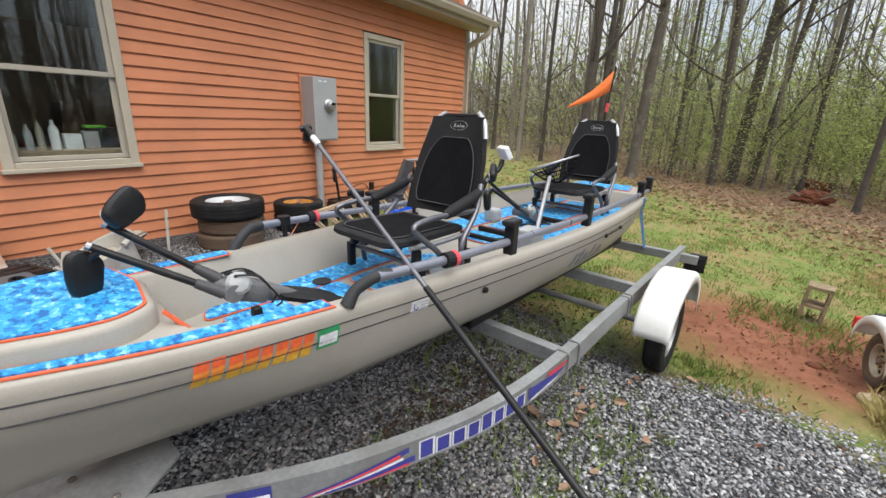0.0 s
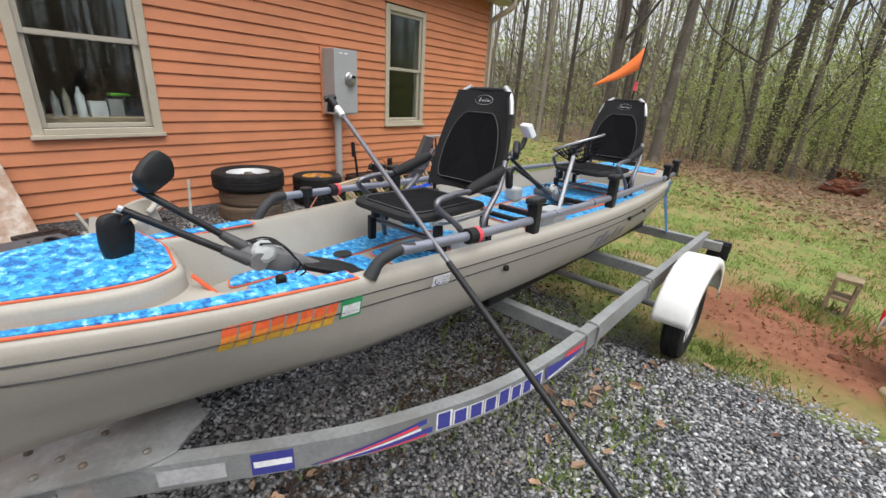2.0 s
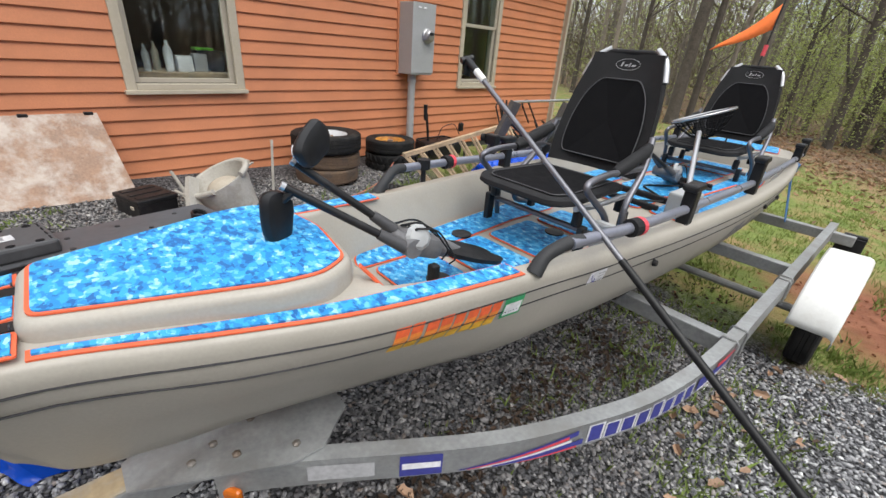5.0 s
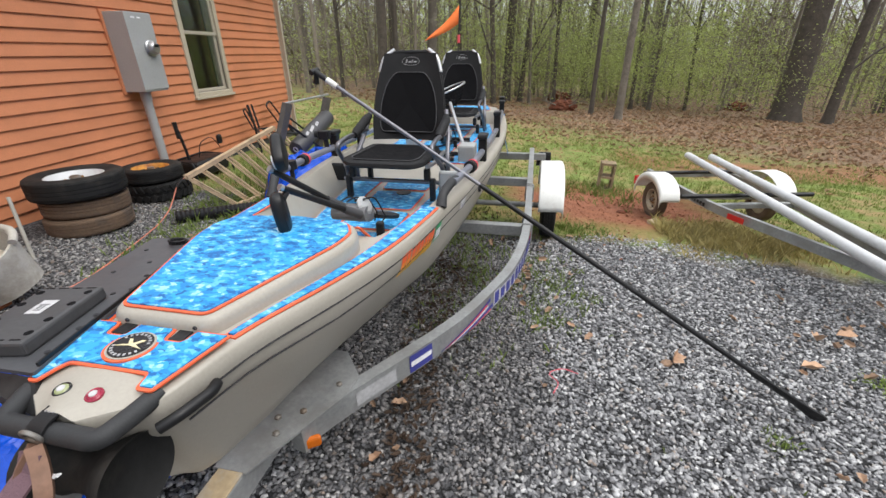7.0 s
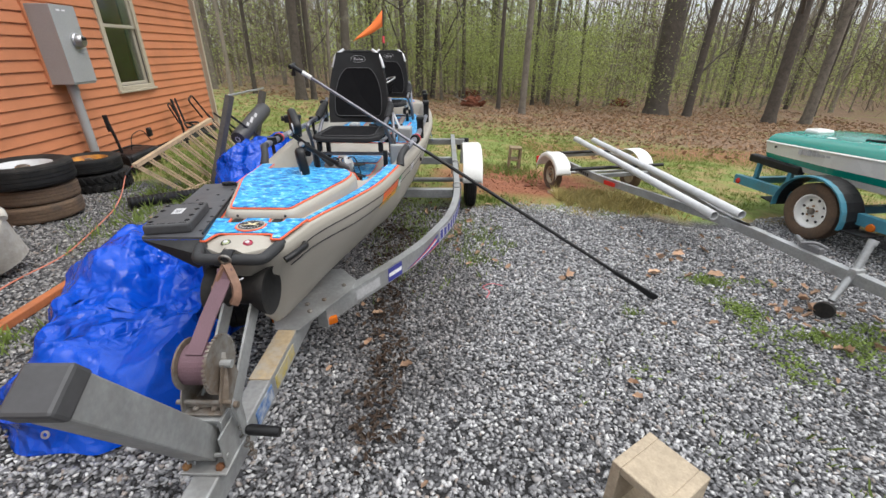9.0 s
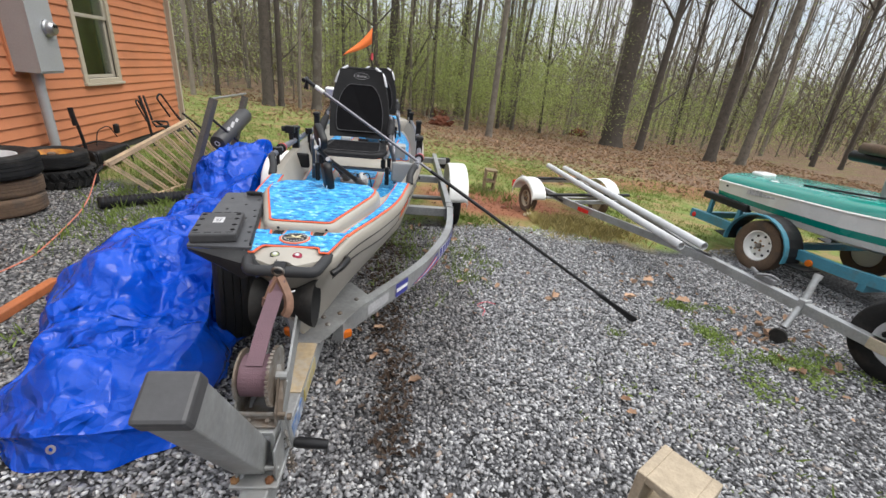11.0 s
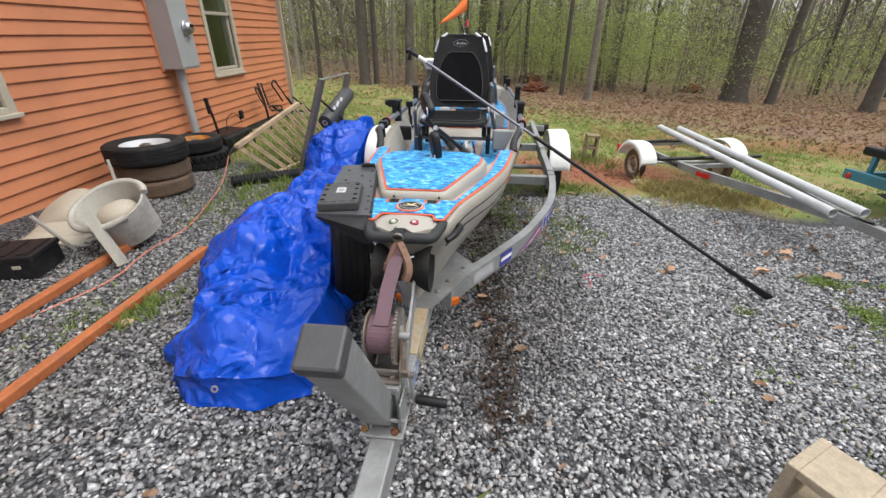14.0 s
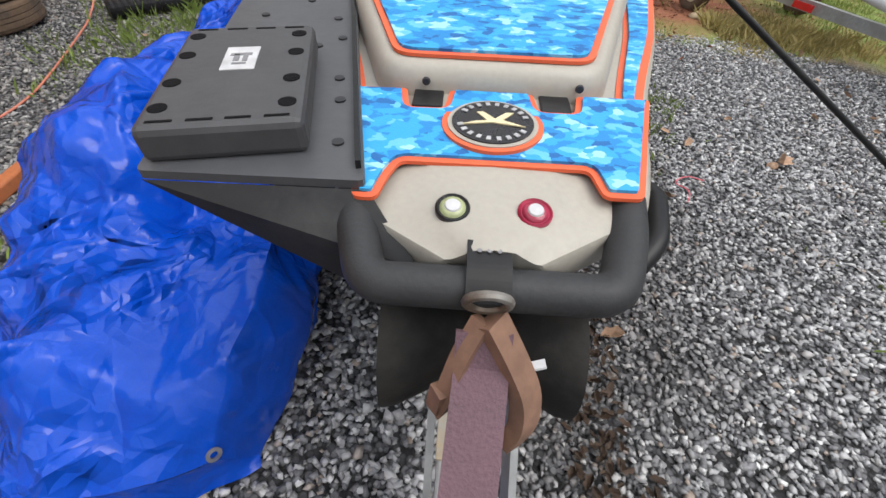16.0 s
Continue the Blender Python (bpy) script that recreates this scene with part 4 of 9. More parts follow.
for x in (-0.056, 0.056):
    for y in (-0.078, -0.030, 0.032, 0.082):
        bm = bmesh.new()
        lathe(bm, [(0.0, 0), (0.0085, 0), (0.0085, 0.0012), (0, 0.0013)], 14, pose(x, y, 0.0166))
        part("hole", bm, M_MESH, qr)
for y in (-0.101, 0.102):
    for x in (-0.049, -0.016, 0.016, 0.049):
        bm = bmesh.new()
        box(bm, (0.022, 0.0035, 0.0012), (x, y, 0.0170))
        part("slot", bm, M_MESH, qr)
bm = bmesh.new()
box(bm, (0.034, 0.055, 0.0012), (0.000, 0.020, 0.0172), rot=None)
stk = part("sticker", bm, M_LABEL, qr, "small silvery sticker")
for dx, dy, w, h in ((0.0, 0.008, 0.022, 0.006), (-0.004, 0.0, 0.006, 0.016), (0.005, -0.002, 0.005, 0.014), (0.0, -0.014, 0.014, 0.004)):
    bm = bmesh.new()
    box(bm, (w, h, 0.0006), (dx, 0.020 + dy, 0.0181))
    part("sticker_print", bm, M_FADED, stk)
for x, y in ((-0.150, 0.045), (-0.166, 0.125), (-0.178, 0.175), (-0.226, 0.262), (-0.30, 0.255), (-0.222, 0.36), (-0.33, 0.36), (-0.25, 0.5), (-0.36, 0.5), (-0.20, 0.29), (-0.28, 0.43)):
    bm = bmesh.new()
    lathe(bm, [(0.0, 0), (0.006, 0), (0.006, 0.0022), (0, 0.0023)], 10, pose(x, y, 1.0628))
    part("screw", bm, M_STRIPE, mount)
bm = bmesh.new()
box(bm, (0.005, 0.60, 0.012), (-0.186, 0.30, 1.066), rot=None)
bmesh.ops.rotate(bm, verts=bm.verts, cent=(-0.186, 0.30, 1.07), matrix=pose(0, 0, 0, 0, 0, 12.2).to_3x3())
part("edge_lip", bm, M_BLACK, mount)
bm = bmesh.new()
sweep(bm, [(-0.285 + 0.03 * math.cos(a * 0.5), 0.55 + 0.018 * math.sin(a * 0.5), 1.068 + 0.0006 * a) for a in range(26)], 0.004, seg=6)
part("cable_coil", bm, M_BLACK, mount)

# ---- trailer under the kayak ----
trailer = empty("boat_trailer", BOAT, "galvanised bunk trailer with curved rails and white fenders", "trailer")


def rail_v(u):
    return spline(u, [(0.45, 0.12), (0.56, 0.185), (0.82, 0.355), (1.1, 0.53), (1.34, 0.64), (1.6, 0.735), (1.9, 0.79), (2.2, 0.81), (2.6, 0.812), (4.6, 0.812)])


def rail_z(u):
    return spline(u, [(0.4, 0.455), (1.0, 0.465), (2.2, 0.515), (3.0, 0.52), (4.6, 0.52)])


for s in (1, -1):
    bm = bmesh.new()
    sweep(bm, [(s * (rail_v(0.4 + 4.25 * k / 60) - 0.02), 0.4 + 4.25 * k / 60, rail_z(0.4 + 4.25 * k / 60)) for k in range(61)], 1, flat=(0.05, 0.10))
    part("side_rail", bm, M_GALV, trailer)
bm = bmesh.new()
box(bm, (0.078, 1.75, 0.10), (0, -0.30, 0.465), bevel=0.006)
part("tongue", bm, M_GALV, trailer)
bm = bmesh.new()
plate(bm, [(-0.05, 0.22), (0.05, 0.22), (0.215, 0.57), (0.215, 0.66), (0.12, 0.78), (-0.12, 0.78), (-0.215, 0.66), (-0.215, 0.57)], 0.515, 0.523)
part("gusset_plate", bm, M_GALV, trailer)
for u, w in ((2.24, 0.80), (3.42, 0.80), (4.5, 0.98)):
    bm = bmesh.new()
    box(bm, (2 * w - 0.06, 0.06, 0.075), (0, u, 0.50 if u < 4 else 0.50), bevel=0.005)
    part("crossmember", bm, M_GALV, trailer)


def wheel(bm_parent, at, r, w, rim_mat, tyre=None, holes=5):
    """A trailer wheel: tyre with tread grooves, and a dished rim."""
    m = Matrix.Translation(at) @ pose(0, 0, 0, 0, 90 if at[0] > 0 else -90, 0)
    e = empty("wheel", Matrix(), "", "")
    for k in ("label", "category"):
        if k in e:
            del e[k]
    e.parent = bm_parent
    tyre_mesh(e, m, r, w, tyre or M_RUBBER)
    rim_mesh(e, m, r * 0.58, w, rim_mat, holes=holes)
    return e


def tyre_mesh(parent, m, r, w, material, name="tyre", label="", lug=0.0):
    bm = bmesh.new()
    ri = r * 0.60
    h = w / 2
    prof = [(ri, -h * 0.72), (ri + 0.02, -h * 0.86), (r * 0.80, -h), (r * 0.93, -h * 0.93), (r * 0.985, -h * 0.80)]
    g = 0.006
    for a, b in ((-0.62, -0.56), (-0.2, -0.14), (0.14, 0.2), (0.56, 0.62)):
        prof += [(r, h * a), (r - g, h * (a + 0.015)), (r - g, h * (b - 0.015)), (r, h * b)]
    prof += [(r * 0.985, h * 0.80), (r * 0.93, h * 0.93), (r * 0.80, h), (ri + 0.02, h * 0.86), (ri, h * 0.72)]
    lathe(bm, prof, 48, m, close=True)
    ob = part(name, bm, material, parent, label, smooth=35)
    if lug:
        bm = bmesh.new()
        for k in range(26):
            for s in (1, -1):
                a = 2 * math.pi * (k + 0.5 * (s > 0)) / 26
                q = m @ pose(0, 0, 0, 0, 0, math.degrees(a)) @ Matrix.Translation((r, 0, s * h * 0.5)) @ pose(0, 0, 0, s * 25, 0, 0)
                box(bm, (0.03, r * 0.13, h * 0.75), rot=q, bevel=0.004)
        part("knobbly_tread", bm, material, ob)["kind"] = "stuff"
    return ob


def rim_mesh(parent, m, r, w, material, name="rim", holes=5):
    bm = bmesh.new()
    h = w * 0.36
    prof = [(r * 0.9, -h * 0.9), (r * 1.0, -h * 0.8), (r * 1.04, h), (r * 0.97, h * 1.02), (r * 0.92, h * 0.8), (r * 0.84, h * 0.10), (r * 0.55, h * 0.22), (r * 0.45, h * 0.42), (r * 0.24, h * 0.42), (r * 0.22, h * 0.52), (r * 0.14, h * 0.54), (r * 0.13, h * 0.2), (0.0, h * 0.18)]
    lathe(bm, prof, 36, m)
    ob = part(name, bm, material, parent, smooth=35)
    for k in range(5):
        a = 2 * math.pi * k / 5
        bm = bmesh.new()
        lathe(bm, [(0.0, 0), (0.011, 0), (0.011, 0.014), (0, 0.0141)], 6, m @ Matrix.Translation((r * 0.33 * math.cos(a), r * 0.33 * math.sin(a), h * 0.46)))
        part("lug_nut", bm, M_RUST, ob)
    bm = bmesh.new()
    lathe(bm, [(r * 0.20, h * 0.45), (r * 0.20, h * 0.85), (r * 0.15, h * 0.95), (0.0, h * 0.96)], 18, m)
    part("hub", bm, M_RUSTY, ob, "rusty hub", smooth=35)
    for k in range(holes):
        a = 2 * math.pi * k / holes + 0.6
        bm = bmesh.new()
        lathe(bm, [(0.0, 0), (r * 0.085 * 5 / holes + r * 0.03, 0), (r * 0.085 * 5 / holes + r * 0.03, 0.006), (0.0, 0.0061)], 12, m @ Matrix.Translation((r * 0.69 * math.cos(a), r * 0.69 * math.sin(a), h * 0.17)))
        part("vent_hole", bm, M_BLACK, ob)
    return ob


def fender(parent, s, v0, v1, uc, zc, r, material):
    """A rolled plastic mudguard with a side skirt."""
    bm = bmesh.new()
    rows = []
    for k in range(15):
        a = radians(-8 + 196 * k / 14)
        x, z = -math.cos(a), math.sin(a)
        q = max(0.0, 1 - abs(k - 7) / 9)
        y = uc + x * r * 1.28 * (1 if abs(x) < 0.9 else 0.99)
        zz = zc + max(-0.03, z) * r * 0.92
        rows.append([(v0, y, zz), (v0 + 0.015, y, zz + 0.006), (v1 - 0.03, y, zz + 0.012), (v1 - 0.01, y, zz + 0.004), (v1, y, zz - 0.012), (v1, uc + (y - uc) * 0.95, zz - 0.06)])
    rows = [[(s * a, b, c) for a, b, c in row] for row in rows]
    g = [[bm.verts.new(p) for p in row] for row in rows]
    for a, b in zip(g, g[1:]):
        for k in range(len(a) - 1):
            bm.faces.new((a[k], a[k + 1], b[k + 1], b[k]))
    ob = part("fender", bm, material, parent, "white moulded plastic fender", smooth=50)
    md = ob.modifiers.new("thickness", "SOLIDIFY")
    md.thickness = 0.006
    return ob


for s in (1, -1):
    gz = ground(1.2 * s, 3.45)
    wheel(trailer, (s * 0.98, 3.45, gz + 0.27), 0.27, 0.13, M_GALV)
    fender(trailer, s, 0.875, 1.085, 3.45, 0.36, 0.345, M_WHITE)
bm = bmesh.new()
sweep(bm, [(-0.98, 3.45, 0.27), (0.98, 3.45, 0.27)], 0.025)
part("axle", bm, M_GALV, trailer)
for s in (1, -1):
    bm = bmesh.new()
    box(bm, (0.09, 2.3, 0.06), (s * 0.30, 3.2, 0.592), bevel=0.01)
    part("bunk", bm, M_BLACK, trailer)

# tongue jack, winch post and winch
bm = bmesh.new()
jm = look((-0.015, -0.722, 1.088), (-0.022, -0.392, 0.550))
box(bm, (0.085, 0.085, 0.62), rot=jm @ Matrix.Translation((0, 0, -0.31)), bevel=0.004)
jack = part("jack_tube", bm, M_GALV, trailer)
bm = bmesh.new()
box(bm, (0.094, 0.094, 0.05), rot=jm @ Matrix.Translation((0, 0, -0.012)), bevel=0.008)
part("jack_cap", bm, M_BOX, jack)
for s in (1, -1):
    bm = bmesh.new()
    sweep(bm, [(s * 0.045, -0.42, 0.50), (s * 0.045, -0.30, 0.66), (s * 0.045, -0.02, 0.90)], 1, flat=(0.008, 0.06))
    part("winch_post", bm, M_GALV, trailer)
bm = bmesh.new()
lathe(bm, [(0.0, -0.070), (0.060, -0.078), (0.082, -0.098), (0.079, -0.084), (0.050, -0.03), (0.046, 0.0), (0.050, 0.03), (0.079, 0.084), (0.082, 0.098), (0.060, 0.078), (0.0, 0.0701)], 32, pose(0, -0.050, 0.885, 0, 90, 0))
part("bow_roller", bm, M_RUBBER, trailer, "black rubber hourglass bow roller", smooth=40)
winch = empty("winch", BOAT, "galvanised hand winch with gear wheel and mauve strap", "winch")
wc = (-0.012, -0.318, 0.80)
for x, r in ((-0.045, 0.075), (0.045, 0.082)):
    bm = bmesh.new()
    lathe(bm, [(0.0, -0.003), (r, -0.003), (r, 0.003), (0.0, 0.0031)], 44, Matrix.Translation((wc[0] + x, wc[1], wc[2])) @ pose(0, 0, 0, 0, 90, 0))
    part("drum_flange", bm, M_RUSTY, winch)
bm = bmesh.new()
lathe(bm, [(0.0, -0.04), (0.06, -0.04), (0.06, 0.04), (0.0, 0.0401)], 30, Matrix.Translation(wc) @ pose(0, 0, 0, 0, 90, 0))
part("strap_roll", bm, M_STRAP, winch)
bm = bmesh.new()
sweep(bm, [(wc[0], wc[1] - 0.03, wc[2] + 0.055), (wc[0], wc[1] + 0.08, wc[2] + 0.115), (-0.004, -0.135, 0.975), (-0.004, -0.118, 1.004)], 1, flat=(0.046, 0.005))
part("strap", bm, M_STRAP, winch)

# ---- spare tyre, tarp ----
spare = empty("spare_tyre", Matrix.Translation((-0.52, 0.87, 0.505)) @ pose(0, 0, 0, 0, 0, 22), "worn spare trailer tyre standing beside the trailer tongue", "tyre")
tyre_mesh(spare, pose(0, 0, 0, 0, -87, 0), 0.345, 0.19, M_RUBBER)
rim_mesh(spare, pose(0, 0, 0, 0, -87, 0), 0.205, 0.19, M_GALV)


# ---- kayak fittings ----
M_DULLYEL = mat("faded_yellow_label", (0.42, 0.34, 0.10), 0.6, vary=0.3, scale=30, second=(0.36, 0.33, 0.27), cover=0.6)
M_DULLBLUE = mat("faded_blue_label", (0.07, 0.14, 0.30), 0.6, vary=0.3, scale=30, second=(0.40, 0.42, 0.45), cover=0.6)
def decal(name, u0, u1, z0, z1, material, lift=0.002, slant=0.0, label="", parent=None, nu=4, nz=2):
    """A thin sticker laid on the starboard hull side."""
    bm = bmesh.new()
    g = []
    for j in range(nz + 1):
        z = z0 + (z1 - z0) * j / nz
        g.append([bm.verts.new((side_v(u0 + (u1 - u0) * i / nu, z) + lift, u0 + (u1 - u0) * i / nu + slant * (j / nz), z)) for i in range(nu + 1)])
    for a, b in zip(g, g[1:]):
        for k in range(nu):
            bm.faces.new((a[k], a[k + 1], b[k + 1], b[k]))
    return part(name, bm, material, parent or kayak, label)


for k in range(8):
    u = 0.775 + 0.0425 * k
    z = 0.880 - 0.0035 * k + 0.004 * (k % 2)
    w = 0.037 - 0.004 * (k % 3 == 1)
    decal("registration_bar", u, u + w, z, z + 0.028, M_YEL, 0.0022, 0.004)
    decal("registration_bar", u + 0.004, u + w + 0.004, z + 0.028, z + 0.052, M_ORL2, 0.0022, 0.004)
    decal("registration_bar", u + 0.008, u + w + 0.008, z + 0.052, z + 0.084, M_ORL, 0.0022, 0.004)
decal("permit_sticker", 1.128, 1.204, 0.868, 0.946, M_GREENL, 0.0022, 0, "green and white registration sticker")
decal("permit_field", 1.134, 1.198, 0.878, 0.922, M_PAPER, 0.0032)


def lettering(text, u, z, size, material):
    cu = bpy.data.curves.new("lettering", "FONT")
    cu.body = text
    cu.size = size
    cu.extrude = 0.0004
    ob = new("sticker_lettering", cu)
    me = bpy.data.meshes.new_from_object(ob)
    bpy.data.objects.remove(ob)
    me.materials.append(material)
    ob = new("sticker_lettering", me)
    ob.parent = kayak
    ob.matrix_basis = Matrix.Translation((side_v(u, z) + 0.004, u, z)) @ pose(0, 0, 0, 90, 0, 84)
    return ob


lettering("01/23", 1.136, 0.890, 0.025, M_STRIPE)
decal("white_sticker", 1.50, 1.585, 0.885, 0.935, M_PAPER, 0.0022, 0, "small white sticker with printed text")
for k in range(3):
    decal("print_bar", 1.545, 1.58, 0.893 + 0.013 * k, 0.898 + 0.013 * k, M_LGREY, 0.003)
bm = bmesh.new()
lathe(bm, [(0.012, 0), (0.016, 0), (0.016, 0.0008), (0.012, 0.0008)], 20, Matrix.Translation((side_v(1.523, 0.91) + 0.003, 1.523, 0.91)) @ pose(0, 0, 0, 0, 84, 8), close=True)
part("print_ring", bm, M_BLUE, kayak)
for u0, u1, z0, z1, sl in ((2.50, 2.56, 0.79, 0.87, 0.05), (2.60, 2.66, 0.79, 0.88, 0.05), (2.55, 2.64, 0.845, 0.865, 0.0), (2.69, 2.76, 0.795, 0.84, 0.02), (2.80, 2.85, 0.80, 0.875, 0.03), (2.88, 2.90, 0.80, 0.84, 0.02), (2.93, 3.0, 0.80, 0.845, 0.02), (2.62, 3.05, 0.775, 0.785, 0.0)):
    decal("maker_mark", u0 + 0.30, u1 + 0.30, z0 - 0.04, z1 - 0.04, M_FADED, 0.003, sl)
for u in (1.93, 3.30, 3.62):
    bm = bmesh.new()
    m = Matrix.Translation((side_v(u, 0.865) + 0.004, u, 0.865)) @ pose(0, 0, 0, 0, 84, 0)
    lathe(bm, [(0.0, 0), (0.015, 0), (0.012, 0.014), (0.0, 0.0141)], 16, m)
    part("side_fitting", bm, M_BLACK, kayak)
bm = bmesh.new()
sweep(bm, [(side_v(3.30 + 0.08 * k, 0.865) + 0.012, 3.30 + 0.08 * k, 0.865) for k in range(5)], 0.0035, seg=6)
part("side_cord", bm, M_BLACK, kayak)
bm = bmesh.new()
sweep(bm, bend([(0.148, -0.02, 0.985), (0.172, 0.005, 0.995), (0.190, 0.075, 0.995), (0.178, 0.10, 0.99)], 0.02), 0.012, seg=10)
part("side_handle", bm, M_BLACK, kayak, smooth=40)
for x, y in ((-0.075, 0.1625), (0.098, 0.1630)):
    bm = bmesh.new()
    lathe(bm, [(0.0, 0), (0.005, 0), (0.004, 0.003), (0.0, 0.0031)], 12, Matrix.Translation((x, y, 1.072)) @ pose(0, 0, 0, 85, 0, 0))
    part("hatch_screw", bm, M_STRIPE, kayak)
# orange measuring stripe and drain at the front of the well
bm = bmesh.new()
sweep(bm, [(0.222, 0.778, 1.068), (0.242, 0.822, 1.012), (0.268, 0.868, 0.948), (0.290, 0.915, 0.872)], 1, flat=(0.020, 0.005))
part("well_marker", bm, M_ORANGE, kayak)
for x, u in ((0.05, 1.20), (-0.20, 1.55), (0.02, 1.95), (0.20, 3.3)):
    bm = bmesh.new()
    lathe(bm, [(0.0, 0), (0.045, 0), (0.045, 0.006), (0.036, 0.008), (0.0, 0.0081)], 24, pose(x, u, FZ(u) + 0.006))
    part("drain_ring", bm, M_BLACK, kayak, smooth=30)
for x, u in ((0.24, 1.18), (0.27, 1.42)):
    bm = bmesh.new()
    box(bm, (0.07, 0.19, 0.012), (x, u, FZ(u) + 0.008), rot=None, bevel=0.004)
    part("floor_hatch", bm, M_PADDING, kayak)


def side_rail(s):
    """Grey accessory tube along the gunwale with black elbows and posts."""
    ob = empty("accessory_rail", BOAT, "grey accessory tube with black elbow ends and posts", "rail", "rails along the kayak gunwales")
    bm = bmesh.new()
    sweep(bm, bend([(s * 0.447, 1.345, 1.075), (s * 0.478, 1.70, 1.063), (s * 0.487, 2.13, 1.050), (s * 0.497, 3.02, 1.035), (s * 0.450, 4.15, 1.02), (s * 0.405, 4.72, 1.01)], 0.2), 0.019, seg=12)
    part("tube", bm, M_RAIL, ob, smooth=40)
    bm = bmesh.new()
    sweep(bm, bend([(s * 0.412, 1.240, 0.990), (s * 0.412, 1.275, 1.040), (s * 0.440, 1.345, 1.077), (s * 0.450, 1.40, 1.074)], 0.03), [0.025, 0.023, 0.022, 0.021, 0.021, 0.021, 0.021, 0.021, 0.021, 0.021, 0.021, 0.021, 0.021, 0.020], seg=12)
    part("elbow", bm, M_FOAM, ob, smooth=40)
    for u, h in ((2.13, 0.16), (3.02, 0.19), (4.35, 0.12), (4.70, 0.13)):
        x = spline(u, [(1.7, 0.478), (2.13, 0.487), (3.02, 0.497), (4.15, 0.450), (4.72, 0.405)])
        bm = bmesh.new()
        box(bm, (0.05, 0.055, h), (s * x, u, 1.03 + h * 0.22), bevel=0.008)
        box(bm, (0.06, 0.10, 0.03), (s * x, u, 1.03 + h * 0.70), bevel=0.010)
        part("post", bm, M_BLACK, ob, "black plastic post")
    bm = bmesh.new()
    sweep(bm, [(s * 0.474, 1.66, 1.064), (s * 0.479, 1.70, 1.063)], 0.032, seg=14)
    part("clamp", bm, M_PADDING, ob)
    bm = bmesh.new()
    sweep(bm, [(s * 0.479, 1.70, 1.063), (s * 0.481, 1.72, 1.0625)], 0.033, seg=14)
    part("clamp_ring", bm, M_REDL, ob, "red ring")


side_rail(1)
side_rail(-1)


